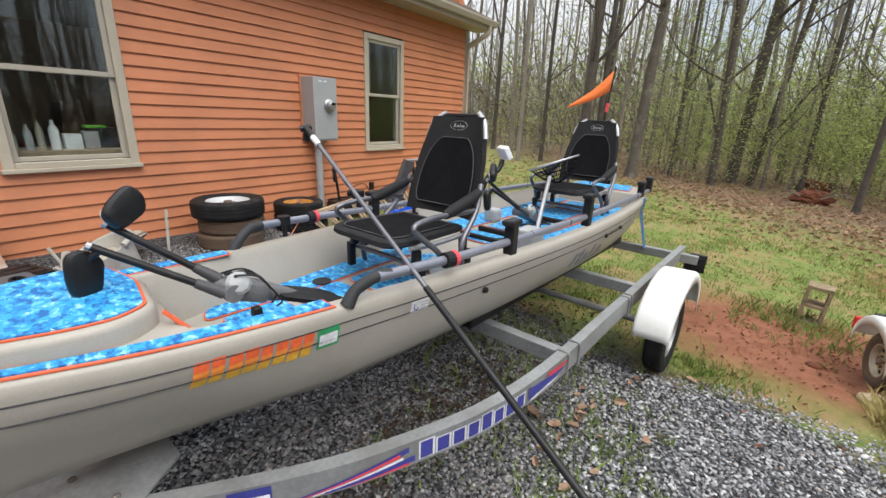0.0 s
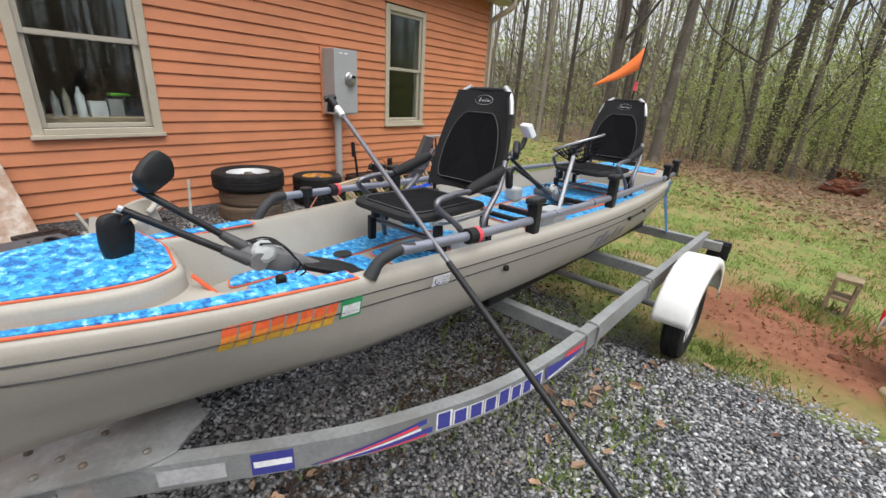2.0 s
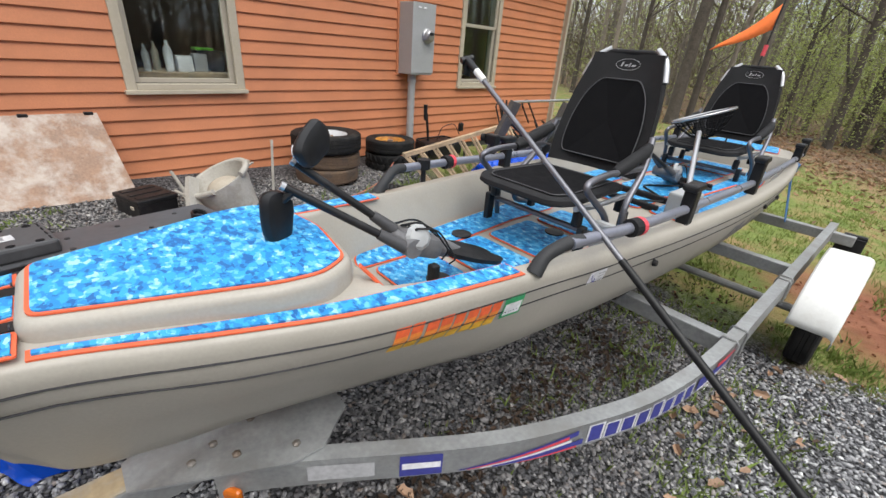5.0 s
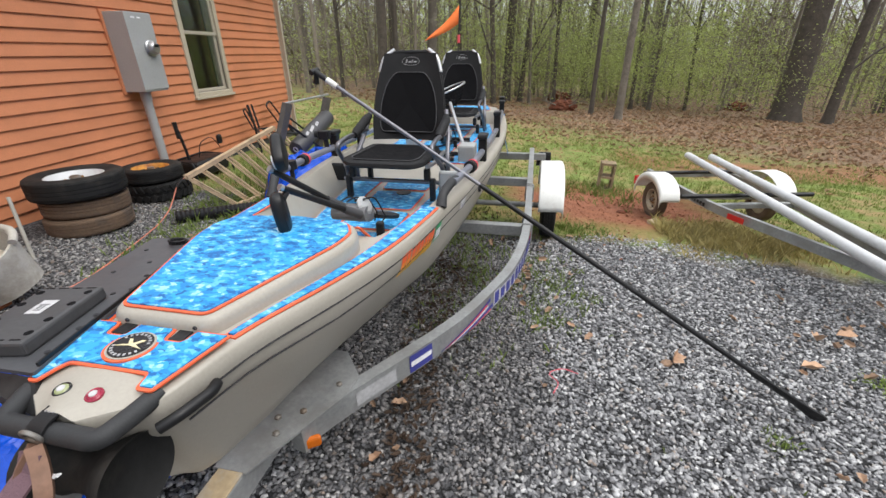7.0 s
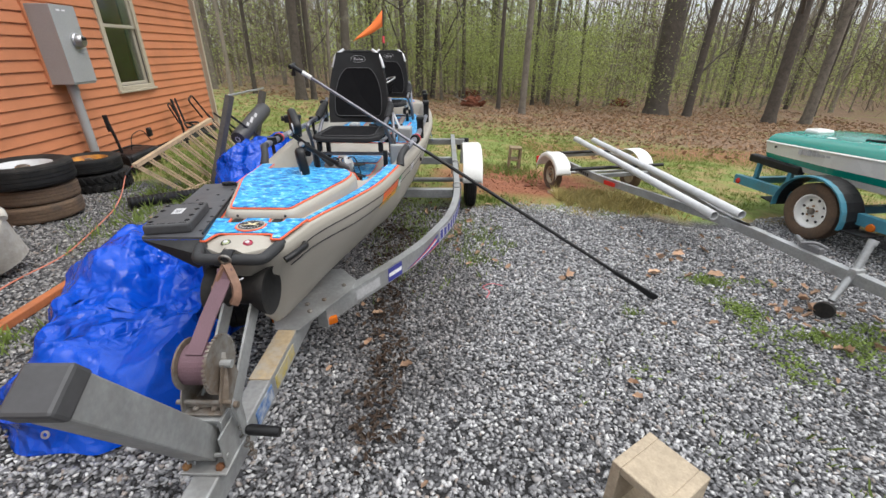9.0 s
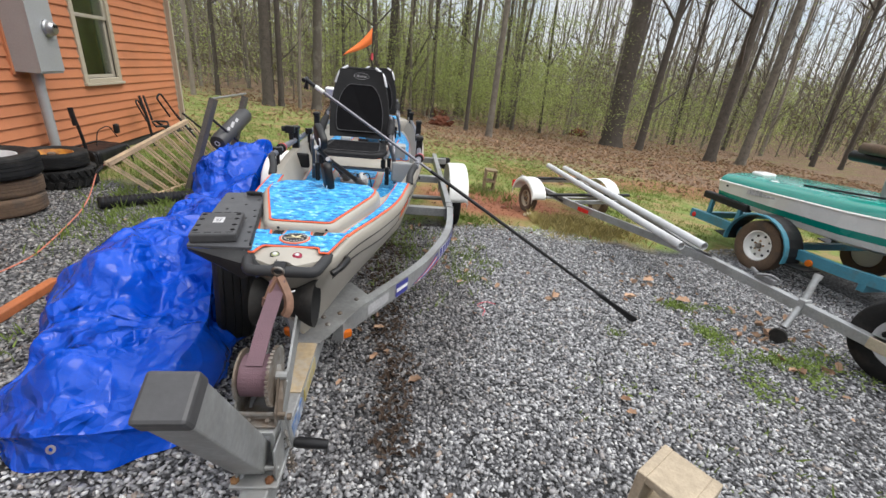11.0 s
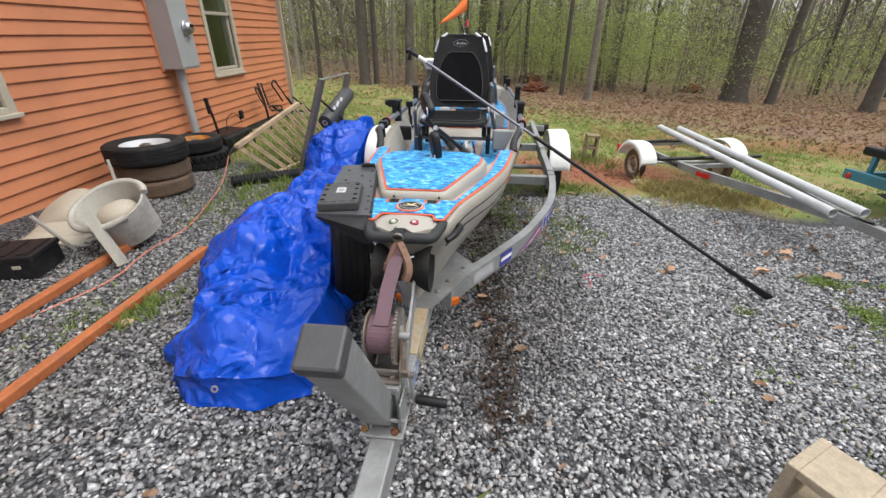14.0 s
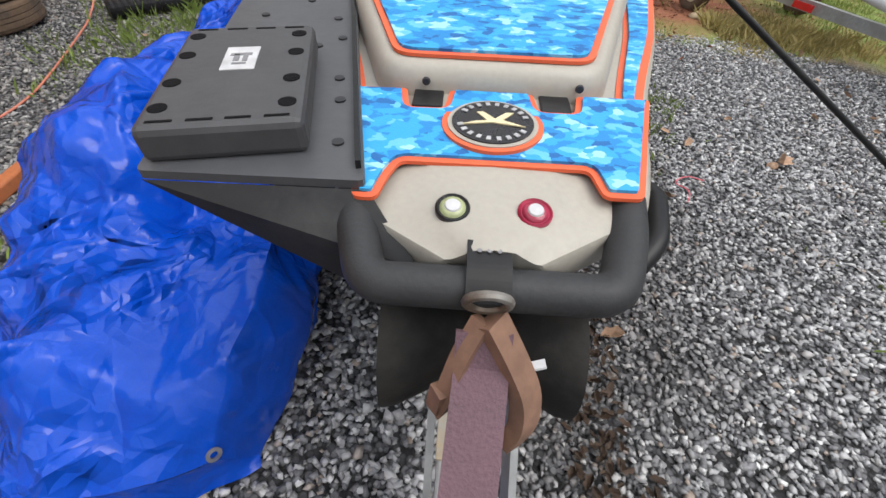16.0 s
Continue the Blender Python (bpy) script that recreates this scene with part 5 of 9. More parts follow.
def kayak_seat(u0):
    """Raised framed seat; u0 is the foot of its back."""
    ob = empty("kayak_seat", BOAT @ Matrix.Translation((0, u0, 0)), "raised black mesh kayak seat on a dark tube frame", "seat", "two seats in the kayak")
    # cushion, wider at the front, with a rounded rim
    out = rounded([(-0.245, -0.44), (-0.19, -0.52), (0.19, -0.52), (0.245, -0.44), (0.225, 0.0), (-0.225, 0.0)], 0.06, 5)
    bm = bmesh.new()
    rings = []
    for d, z in ((0.014, 1.050), (0.0, 1.060), (0.004, 1.077), (0.022, 1.086), (0.05, 1.084)):
        rings.append([bm.verts.new((x, y, z + 0.02 * max(0, (-y - 0.3)) - 0.012 * math.cos(x * 7))) for x, y in inset(out, d)])
    for a, b in zip(rings, rings[1:]):
        for k in range(len(a)):
            bm.faces.new((a[k], a[(k + 1) % len(a)], b[(k + 1) % len(a)], b[k]))
    bm.faces.new(rings[-1])
    bm.faces.new(rings[0][::-1])
    cushion = part("cushion", bm, M_PADDING, ob, "black padded cushion", smooth=40)
    bm = bmesh.new()
    vs = plate(bm, inset(out, 0.055), 0, 0.004)
    for v in vs:
        v.co.z += 1.086 + 0.02 * max(0, (-v.co.y - 0.3)) - 0.012 * math.cos(v.co.x * 7)
    part("mesh_panel", bm, M_MESH, cushion)
    bm = bmesh.new()
    ring = [(x, y, 1.0905 + 0.02 * max(0, (-y - 0.3)) - 0.012 * math.cos(x * 7)) for x, y in inset(out, 0.052)]
    sweep(bm, ring + [ring[0]], 0.003, seg=5)
    part("piping", bm, M_PIPING, cushion)

    # backrest: a slightly hollow panel leaning back
    def bpt(a, h):
        w = spline(h, [(0.0, 0.225), (0.12, 0.232), (0.30, 0.215), (0.42, 0.185), (0.49, 0.165)])
        return Vector((a * w, 0.03 + 0.34 * h - 0.10 * h * h - 0.035 * (a * a) * 1.0 + 0.035, 1.10 + h * 0.985))
    bm = bmesh.new()
    cols, rows_ = 13, 13
    fr, bk = [], []
    for j in range(rows_):
        h = 0.51 * j / (rows_ - 1)
        fr.append([bm.verts.new(bpt(-1 + 2 * i / (cols - 1), h) + Vector((0, -0.012 - 0.006 * (1 if 2 < i < 10 and 1 < j < 10 else 0), 0))) for i in range(cols)])
        bk.append([bm.verts.new(bpt(-1 + 2 * i / (cols - 1), h) + Vector((0, 0.012, 0))) for i in range(cols)])
    for j in range(rows_ - 1):
        for i in range(cols - 1):
            bm.faces.new((fr[j][i], fr[j][i + 1], fr[j + 1][i + 1], fr[j + 1][i]))
            bm.faces.new((bk[j][i], bk[j + 1][i], bk[j + 1][i + 1], bk[j][i + 1]))
    for j in range(rows_ - 1):
        bm.faces.new((fr[j][0], fr[j + 1][0], bk[j + 1][0], bk[j][0]))
        bm.faces.new((fr[j][-1], bk[j][-1], bk[j + 1][-1], fr[j + 1][-1]))
    for i in range(cols - 1):
        bm.faces.new((fr[0][i], bk[0][i], bk[0][i + 1], fr[0][i + 1]))
        bm.faces.new((fr[-1][i], fr[-1][i + 1], bk[-1][i + 1], bk[-1][i]))
    back = part("backrest", bm, M_PADDING, ob, "black padded backrest", smooth=50)
    bm = bmesh.new()
    edge = [(-0.78, 0.05), (0.78, 0.05), (0.80, 0.22), (0.70, 0.34), (0.5, 0.40), (-0.5, 0.40), (-0.70, 0.34), (-0.80, 0.22)]
    loop = rounded([(a, b * 2) for a, b in edge], 0.12, 4)
    face = [bm.verts.new(bpt(a, b / 2) + Vector((0, -0.021, 0))) for a, b in loop]
    cen = bm.verts.new(bpt(0, 0.22) + Vector((0, -0.021, 0)))
    for k in range(len(face)):
        bm.faces.new((face[k], face[(k + 1) % len(face)], cen))
    part("back_mesh", bm, M_MESH, back)
    bm = bmesh.new()
    ring = [bpt(a, b / 2) + Vector((0, -0.022, 0)) for a, b in loop]
    sweep(bm, ring + [ring[0]], 0.0028, seg=5)
    part("back_piping", bm, M_PIPING, back)
    bm = bmesh.new()
    for a0, a1, b0, b1 in ((-0.20, -0.15, 0.454, 0.474), (-0.10, -0.02, 0.456, 0.464), (0.02, 0.05, 0.454, 0.472), (0.09, 0.20, 0.456, 0.464)):
        q = [bm.verts.new(bpt(a, b) + Vector((0, -0.0145, 0))) for a, b in ((a0, b0), (a1, b0), (a1 + 0.03, b1), (a0 + 0.03, b1))]
        bm.faces.new(q)
    part("maker_mark", bm, M_LGREY, back, "pale woven maker's mark")
    bm = bmesh.new()
    ring = [bpt(0.33 * math.cos(t), 0.464 + 0.024 * math.sin(t)) + Vector((0, -0.0135, 0)) for t in [2 * math.pi * k / 28 for k in range(29)]]
    sweep(bm, ring, 0.0009, seg=4)
    part("mark_ring", bm, M_LGREY, back)
    # dark tube round the back, bright where the cover leaves the top corners bare
    bm = bmesh.new()
    pts = [bpt(-0.98, 0.0), bpt(-0.98, 0.15), bpt(-0.98, 0.30), bpt(-1.0, 0.42), bpt(-0.98, 0.48), bpt(-0.70, 0.515), bpt(0.70, 0.515), bpt(0.98, 0.48), bpt(1.0, 0.42), bpt(0.98, 0.30), bpt(0.98, 0.15), bpt(0.98, 0.0)]
    sweep(bm, bend([p + Vector((0, 0.012, 0)) for p in pts], 0.05), 0.0125, seg=10)
    part("back_frame", bm, M_PADDING, ob, "black covered back tube", smooth=40)
    for s in (1, -1):
        bm = bmesh.new()
        sweep(bm, bend([bpt(s * 1.03, 0.40) + Vector((0, 0.012, 0)), bpt(s * 1.03, 0.487) + Vector((0, 0.012, 0)), bpt(s * 0.66, 0.528) + Vector((0, 0.012, 0))], 0.05), 0.0145, seg=10)
        part("frame_corner", bm, M_ALU, ob, "bare aluminium frame corner", smooth=40)
    for s in (1, -1):
        bm = bmesh.new()
        sweep(bm, bend([(s * 0.31, -0.215, 0.785), (s * 0.295, -0.27, 1.0), (s * 0.265, -0.46, 1.15), (s * 0.262, -0.30, 1.17), (s * 0.262, 0.02, 1.16)], 0.07), 0.0135, seg=10)
        part("leg_frame", bm, M_DARKALU, ob, smooth=40)
        bm = bmesh.new()
        sweep(bm, bend([(s * 0.30, 0.02, 0.84), (s * 0.30, -0.12, 0.87), (s * 0.29, -0.13, 1.02), (s * 0.27, 0.02, 1.16), (s * 0.245, 0.075, 1.28)], 0.06), 0.014, seg=10)
        part("rear_frame", bm, M_DARKALU, ob, smooth=40)
        bm = bmesh.new()
        sweep(bm, [(s * 0.255, -0.21, 1.165), (s * 0.257, -0.16, 1.18), (s * 0.258, 0.0, 1.225), (s * 0.25, 0.05, 1.245)], [0.02, 0.028, 0.028, 0.02], seg=12)
        part("armrest", bm, M_PADDING, ob, "padded black armrest", smooth=40)
        bm = bmesh.new()
        sweep(bm, bend([(s * 0.235, -0.42, 1.045), (s * 0.25, -0.30, 1.04), (s * 0.25, -0.02, 1.045)], 0.05), 0.012, seg=10)
        part("seat_tube", bm, M_ALU, ob, smooth=40)
        for y in (-0.36, -0.02):
            bm = bmesh.new()
            box(bm, (0.035, 0.045, 0.07), (s * 0.22, y, 0.99), bevel=0.012)
            box(bm, (0.03, 0.04, 0.13), (s * 0.25, y, 0.90), bevel=0.006)
            part("bracket", bm, M_BLACK, ob)
    bm = bmesh.new()
    sweep(bm, [(-0.29, -0.33, 0.935), (0.29, -0.33, 0.935)], 0.012, seg=10)
    part("cross_tube", bm, M_DARKALU, ob, smooth=40)
    bm = bmesh.new()
    sweep(bm, [(-0.31, -0.24, 0.80), (-0.28, -0.34, 0.796), (-0.24, -0.46, 0.795), (-0.24, -0.64, 0.795)], 0.007, seg=6)
    part("pull_cord", bm, M_REDL, ob)
    return ob


kayak_seat(2.13)
kayak_seat(4.10)


def pedal_drive(m, label):
    """Pedal drive: gearbox, two crank arms with pedals, two folded fins."""
    ob = empty("pedal_drive", m, label, "pedal drive", "pedal drives in the kayak")
    hub = Vector((0.10, 1.02, 1.035))
    bm = bmesh.new()
    box(bm, (0.11, 0.15, 0.07), rot=Matrix.Translation(hub + Vector((0, 0.03, -0.02))) @ pose(0, 0, 0, -22, 0, 0), bevel=0.022)
    sweep(bm, [hub + Vector((-0.07, -0.03, 0.0)), hub + Vector((0.07, -0.03, 0.0))], 0.030, seg=14)
    sweep(bm, [hub + Vector((0.0, 0.06, -0.03)), hub + Vector((0.0, 0.16, -0.075)), hub + Vector((0.0, 0.22, -0.10))], [0.040, 0.028, 0.016], seg=12)
    part("gearbox", bm, M_GEAR, ob, "grey moulded gearbox", smooth=40)
    bm = bmesh.new()
    lathe(bm, [(0.0, 0), (0.036, 0), (0.040, 0.010), (0.030, 0.020), (0.012, 0.024), (0.0, 0.025)], 10, Matrix.Translation(hub + Vector((0.045, -0.005, 0.022))) @ pose(0, 0, 0, 10, 60, 0))
    part("cable_drum", bm, M_METER, ob, smooth=20)
    for tip, mid, off in ((Vector((0.020, 0.690, 1.222)), Vector((0.015, 0.663, 1.151)), Vector((0.045, -0.06, 0.01))), (Vector((-0.045, 0.748, 1.262)), Vector((-0.04, 0.795, 1.310)), Vector((-0.035, -0.04, 0.03)))):
        a = hub + off
        bm = bmesh.new()
        sweep(bm, [a, a.lerp(tip, 0.5), tip], [0.0120, 0.0115, 0.0110], seg=10)
        arm = part("crank_arm", bm, M_BLACK, ob, smooth=40)
        bm = bmesh.new()
        sweep(bm, [a + (a - tip).normalized() * 0.01, a.lerp(tip, 0.22)], [0.020, 0.015], seg=10)
        part("arm_socket", bm, M_BOX, arm, smooth=40)
        bm = bmesh.new()
        sweep(bm, [tip, tip + (tip - a).normalized() * 0.012], 0.0115, seg=10)
        part("arm_end", bm, M_ALU, arm)
        bm = bmesh.new()
        sweep(bm, [tip + (a - tip).normalized() * 0.02, tip.lerp(mid, 0.55)], 0.010, seg=8)
        part("pedal_axle", bm, M_BLACK, arm)
        pm = look(mid, mid + Vector((0.90, 0.43, 0.12))) @ pose(0, 0, 0, 0, 0, 62 if mid.z > 1.2 else 15) @ Matrix.Scale(0.86, 4)
        out = rounded([(-0.050, -0.075), (0.030, -0.085), (0.052, -0.02), (0.056, 0.06), (0.0, 0.080), (-0.058, 0.045)], 0.035, 4)
        bm = bmesh.new()
        rings = []
        for dd, zz in ((0.020, -0.026), (0.006, -0.020), (0.0, -0.006), (0.001, 0.008), (0.008, 0.018), (0.020, 0.022)):
            rings.append([bm.verts.new((x, y, zz)) for x, y in inset(out, dd)])
        for p, q in zip(rings, rings[1:]):
            for k in range(len(p)):
                bm.faces.new((p[k], p[(k + 1) % len(p)], q[(k + 1) % len(p)], q[k]))
        bm.faces.new(rings[0][::-1])
        bm.faces.new(rings[-1])
        bmesh.ops.transform(bm, matrix=pm, verts=bm.verts)
        pd = part("pedal", bm, M_BLACK, arm, "large black foot pedal", smooth=40)
        bm = bmesh.new()
        ring = [pm @ Vector((x, y, 0.0195)) for x, y in inset(out, 0.012)]
        sweep(bm, ring[:len(ring) // 3], 0.004, seg=5)
        part("pale_strip", bm, M_PAPER, pd)
    for dx, yaw in ((0.03, 0.0), (-0.05, -0.08)):
        bm = bmesh.new()
        vs = plate(bm, rounded([(-0.02, 0), (0.02, 0), (0.036, 0.12), (0.03, 0.24), (0.0, 0.29), (-0.03, 0.23), (-0.035, 0.11)], 0.04, 4), -0.008, 0.008)
        bmesh.ops.transform(bm, matrix=Matrix.Translation(hub + Vector((dx, 0.14, -0.07))) @ pose(0, 0, 0, -20, 12, math.degrees(yaw) - 8), verts=vs)
        part("fin", bm, M_BLACK, ob, "dark flexible fin", smooth=30)
    for k in range(4):
        bm = bmesh.new()
        p = hub + Vector((-0.06 + 0.035 * k, 0.02, 0.03))
        sweep(bm, bend([p, p + Vector((0.01, -0.05, 0.005 + 0.008 * k)), p + Vector((0.03, 0.03, 0.018)), p + Vector((0.045, 0.10, -0.05 - 0.015 * k)), p + Vector((0.035, 0.08, -0.11))], 0.04), 0.0032, seg=6)
        part("cable", bm, M_BLACK, ob)
    bm = bmesh.new()
    box(bm, (0.03, 0.03, 0.08), tuple(hub + Vector((0.10, 0.02, -0.09))), bevel=0.006)
    part("steering_knob", bm, M_BLACK, ob)
    return ob


pedal_drive(BOAT, "black pedal drive tipped up with its two pedals raised")
pedal_drive(BOAT @ Matrix.Translation((-0.05, 2.02, -0.05)), "black pedal drive lying in the well before the rear seat")

net = empty("landing_net", BOAT, "landing net with silver handle and black mesh", "net")
bm = bmesh.new()
sweep(bm, [(0.27, 2.80, 0.92), (0.16, 3.08, 1.06), (0.05, 3.36, 1.20)], 0.015, seg=10)
part("handle", bm, M_ALU, net, smooth=40)
nm = Matrix.Translation((-0.02, 3.56, 1.29)) @ pose(0, 0, 0, 8, -20, -10)
bm = bmesh.new()
sweep(bm, [nm @ Vector((0.17 * math.cos(a), 0.22 * math.sin(a), 0)) for a in [2 * math.pi * k / 32 for k in range(33)]], 0.008, seg=8)
part("hoop", bm, M_ALU, net, smooth=40)
bm = bmesh.new()
for k in range(14):
    a = math.pi * k / 14
    sweep(bm, [nm @ Vector((0.17 * math.cos(a) * q, 0.22 * math.sin(a) * q, -0.16 * (1 - q * q))) for q in (-1, -0.8, -0.5, 0, 0.5, 0.8, 1)], 0.003, seg=4)
for q in (0.25, 0.45, 0.62, 0.76, 0.88, 0.95):
    sweep(bm, [nm @ Vector((0.17 * math.cos(a) * q, 0.22 * math.sin(a) * q, -0.16 * (1 - q * q))) for a in [2 * math.pi * k / 24 for k in range(25)]], 0.003, seg=4)
part("net_mesh", bm, M_MESH, net)["kind"] = "stuff"

finder = empty("fish_finder", BOAT, "white-backed fish finder screen on a black arm", "fish finder")
bm = bmesh.new()
sweep(bm, bend([(-0.47, 3.25, 1.05), (-0.45, 3.28, 1.16), (-0.42, 3.40, 1.20), (-0.42, 3.44, 1.28)], 0.05), 0.02, seg=10)
part("arm", bm, M_BLACK, finder, smooth=40)
bm = bmesh.new()
box(bm, (0.15, 0.05, 0.11), rot=Matrix.Translation((-0.41, 3.45, 1.34)) @ pose(0, 0, 0, 30, 0, -30), bevel=0.012)
part("screen_case", bm, M_WHITE, finder)
bm = bmesh.new()
box(bm, (0.12, 0.16, 0.13), (0.32, 2.62, 0.93), bevel=0.012)
tagged(part("grey_tray", bm, M_METER), "small grey plastic tray in the kayak well", "tray")
bm = bmesh.new()
box(bm, (0.10, 0.11, 0.10), (-0.22, 3.05, 0.917), bevel=0.02)
tr = tagged(part("grey_box", bm, M_METER), "small grey plastic box in the kayak well", "box")
for ob in (bpy.data.objects["grey_tray"], tr):
    ob.matrix_world = BOAT

clampcam = empty("action_camera", BOAT, "small black camera clamped to the accessory rail", "camera")
bm = bmesh.new()
box(bm, (0.07, 0.05, 0.055), (-0.50, 2.02, 1.145), bevel=0.008)
sweep(bm, [(-0.49, 2.02, 1.05), (-0.495, 2.02, 1.12)], 0.016)
part("case", bm, M_BLACK, clampcam)
bm = bmesh.new()
lathe(bm, [(0.0, 0), (0.02, 0), (0.018, 0.02), (0.0, 0.0201)], 16, Matrix.Translation((-0.535, 2.0, 1.15)) @ pose(0, 0, 0, 0, -90, 20))
part("lens", bm, M_PADDING, clampcam)


def rail_clip(u, s, z):
    ob = empty("rail_clip", BOAT, "black plastic clip hanging from the accessory rail", "clip", "clips on the kayak rails")
    bm = bmesh.new()
    x = s * 0.455
    sweep(bm, [(x, u, 1.075), (x, u, 0.98)], 0.012, seg=8)
    box(bm, (0.02, 0.05, 0.11), (x - s * 0.01, u, 0.93), bevel=0.006)
    box(bm, (0.03, 0.035, 0.03), (x - s * 0.02, u - 0.02, 0.885), bevel=0.006)
    sweep(bm, [(x, u, 1.055), (x, u, 1.10)], 0.03, seg=12)
    part("body", bm, M_BLACK, ob, smooth=40)


rail_clip(1.52, -1, 0)
rail_clip(2.45, -1, 0)
bm = bmesh.new()
box(bm, (0.10, 0.03, 0.11), (-0.40, 1.96, 0.93), bevel=0.012)
wallbox = tagged(part("side_pocket", bm, M_BLACK), "black plastic pocket on the inner wall of the well", "pocket")
wallbox.matrix_world = BOAT
bm = bmesh.new()
box(bm, (0.16, 0.03, 0.15), (0.36, 1.80, 0.93), rot=None, bevel=0.02)
bladebox = tagged(part("steering_plate", bm, M_METER), "grey rounded plate beside the front seat", "plate")
bladebox.matrix_world = BOAT


def floor_line(pts, r, material, label):
    bm = bmesh.new()
    sweep(bm, bend(pts, 0.06), r, seg=6)
    part("floor_cord", bm, material, kayak, label)


floor_line([(-0.38, 1.15, 0.802), (-0.26, 1.42, 0.80), (-0.20, 1.62, 0.80), (-0.28, 1.86, 0.80)], 0.007, M_ORANGE, "orange cord with black toggle on the kayak floor")
floor_line([(0.05, 2.55, 0.885), (0.20, 2.75, 0.885), (-0.05, 2.95, 0.885), (0.15, 3.25, 0.885)], 0.006, M_BLACK, "black cord on the kayak floor")
floor_line([(0.35, 2.5, 0.885), (0.25, 2.9, 0.885), (0.30, 3.6, 0.885)], 0.006, M_ORANGE, "orange cord along the kayak floor")
for u in (2.55, 2.75, 3.35):
    bm = bmesh.new()
    box(bm, (0.36, 0.03, 0.035), (0.05, u, 0.888), bevel=0.008)
    o = tagged(part("floor_track", bm, M_PADDING), "dark accessory track across the kayak floor", "track", "tracks across the kayak floor")
    o.matrix_world = BOAT

flag = empty("safety_flag", BOAT, "orange pennant on a thin black mast at the kayak stern", "flag")
bm = bmesh.new()
sweep(bm, [(-0.12, 4.60, 0.95), (-0.12, 4.75, 1.6), (-0.12, 4.86, 2.12)], 0.007, seg=8)
part("mast", bm, M_BLACK, flag)
bm = bmesh.new()
sweep(bm, [(-0.12, 4.775, 1.70), (-0.12, 4.79, 1.78)], 0.016, seg=10)
part("mast_band", bm, M_REDL, flag)
bm = bmesh.new()
top, bot, tip = Vector((-0.12, 4.855, 2.09)), Vector((-0.12, 4.82, 1.90)), Vector((-0.47, 4.66, 1.72))
n = 12
ga = []
for i in range(n + 1):
    t = i / n
    w = Vector((0.015, 0.04, 0)) * math.sin(t * 5.5) * t + Vector((0, 0, -0.012)) * math.sin(t * 3.1)
    ga.append((bm.verts.new(top.lerp(tip, t) + w), bm.verts.new(top.lerp(bot, 0.5).lerp(tip, t) + w * 1.15), bm.verts.new(bot.lerp(tip, t) + w)))
for a, b in zip(ga, ga[1:]):
    bm.faces.new((a[0], a[1], b[1], b[0]))
    bm.faces.new((a[1], a[2], b[2], b[1]))
fc = part("pennant", bm, M_FLAG, flag, "orange cloth pennant", smooth=80)
fc.modifiers.new("cloth", "SOLIDIFY").thickness = 0.002

tie = empty("tie_down_strap", BOAT, "blue tie-down strap from the kayak stern to the trailer", "strap")
for du in (0.0, 0.05):
    bm = bmesh.new()
    sweep(bm, [(0.40, 4.38 + du, sheer(4.4) + 0.01), (side_v(4.4, 0.97) + 0.008, 4.38 + du, 0.97), (side_v(4.4, 0.85) + 0.012, 4.40 + du, 0.85), (0.52, 4.45 + du * 0.5, 0.52)], 1, flat=(0.03, 0.003))
    part("webbing", bm, M_BLUESTRAP, tie)

# push pole leaning over the gunwale
pole = empty("push_pole", Matrix(), "long black push pole with flat blade leaning across the kayak", "pole")
P0, P1, PJ = Vector((-0.169, 1.57, 1.523)), Vector((2.257, 1.127, 0.03)), Vector((1.989, 1.255, 0.185))
axis = (P1 - P0).normalized()
bm = bmesh.new()
sweep(bm, [P0 + axis * 0.10, P0.lerp(P1, 0.33)], 0.0095, seg=12)
part("upper_tube", bm, M_DARKALU, pole, "grey aluminium upper tube", smooth=40)
bm = bmesh.new()
sweep(bm, [P0.lerp(P1, 0.33), P0.lerp(P1, 0.62), P0 + axis * (PJ - P0).length], 0.0118, seg=12)
part("lower_tube", bm, M_BLACK, pole, smooth=40)
bm = bmesh.new()
sweep(bm, [P0 + axis * 0.06, P0 + axis * 0.12], 0.0135, seg=12)
part("collar", bm, M_WHITE, pole, "pale collar", smooth=40)
bm = bmesh.new()
sweep(bm, [P0 + Vector((-0.01, 0, -0.05)), P0 + Vector((0, 0, 0.0)), P0 + axis * 0.07], [0.016, 0.018, 0.012], seg=12)
sweep(bm, [P0 + Vector((-0.02, -0.022, 0.0)), P0 + Vector((0.0, 0.022, 0.012))], 0.013, seg=10)
part("grip", bm, M_BLACK, pole, smooth=40)
bm = bmesh.new()
L = (P1 - P0).length
a0 = (PJ - P0).length
side = axis.cross(Vector((0.25, 0.9, 0.5))).normalized()
flat_n = side.cross(axis).normalized()
rings = []
for d, w, h in ((a0 - 0.06, 0.012, 0.012), (a0 - 0.03, 0.016, 0.014), (a0 - 0.02, 0.018, 0.016), (a0 + 0.05, 0.016, 0.010), (L - 0.10, 0.023, 0.009), (L - 0.02, 0.030, 0.009), (L + 0.01, 0.026, 0.009)):
    rings.append([bm.verts.new(P0 + axis * d + side * a * w + flat_n * b * h) for a, b in ((-1, -0.5), (-0.3, -1), (0.3, -1), (1, -0.5), (1, 0.5), (0.3, 1), (-0.3, 1), (-1, 0.5))])
for a, b in zip(rings, rings[1:]):
    for k in range(8):
        bm.faces.new((a[k], a[(k + 1) % 8], b[(k + 1) % 8], b[k]))
bm.faces.new(rings[0][::-1])
bm.faces.new(rings[-1])
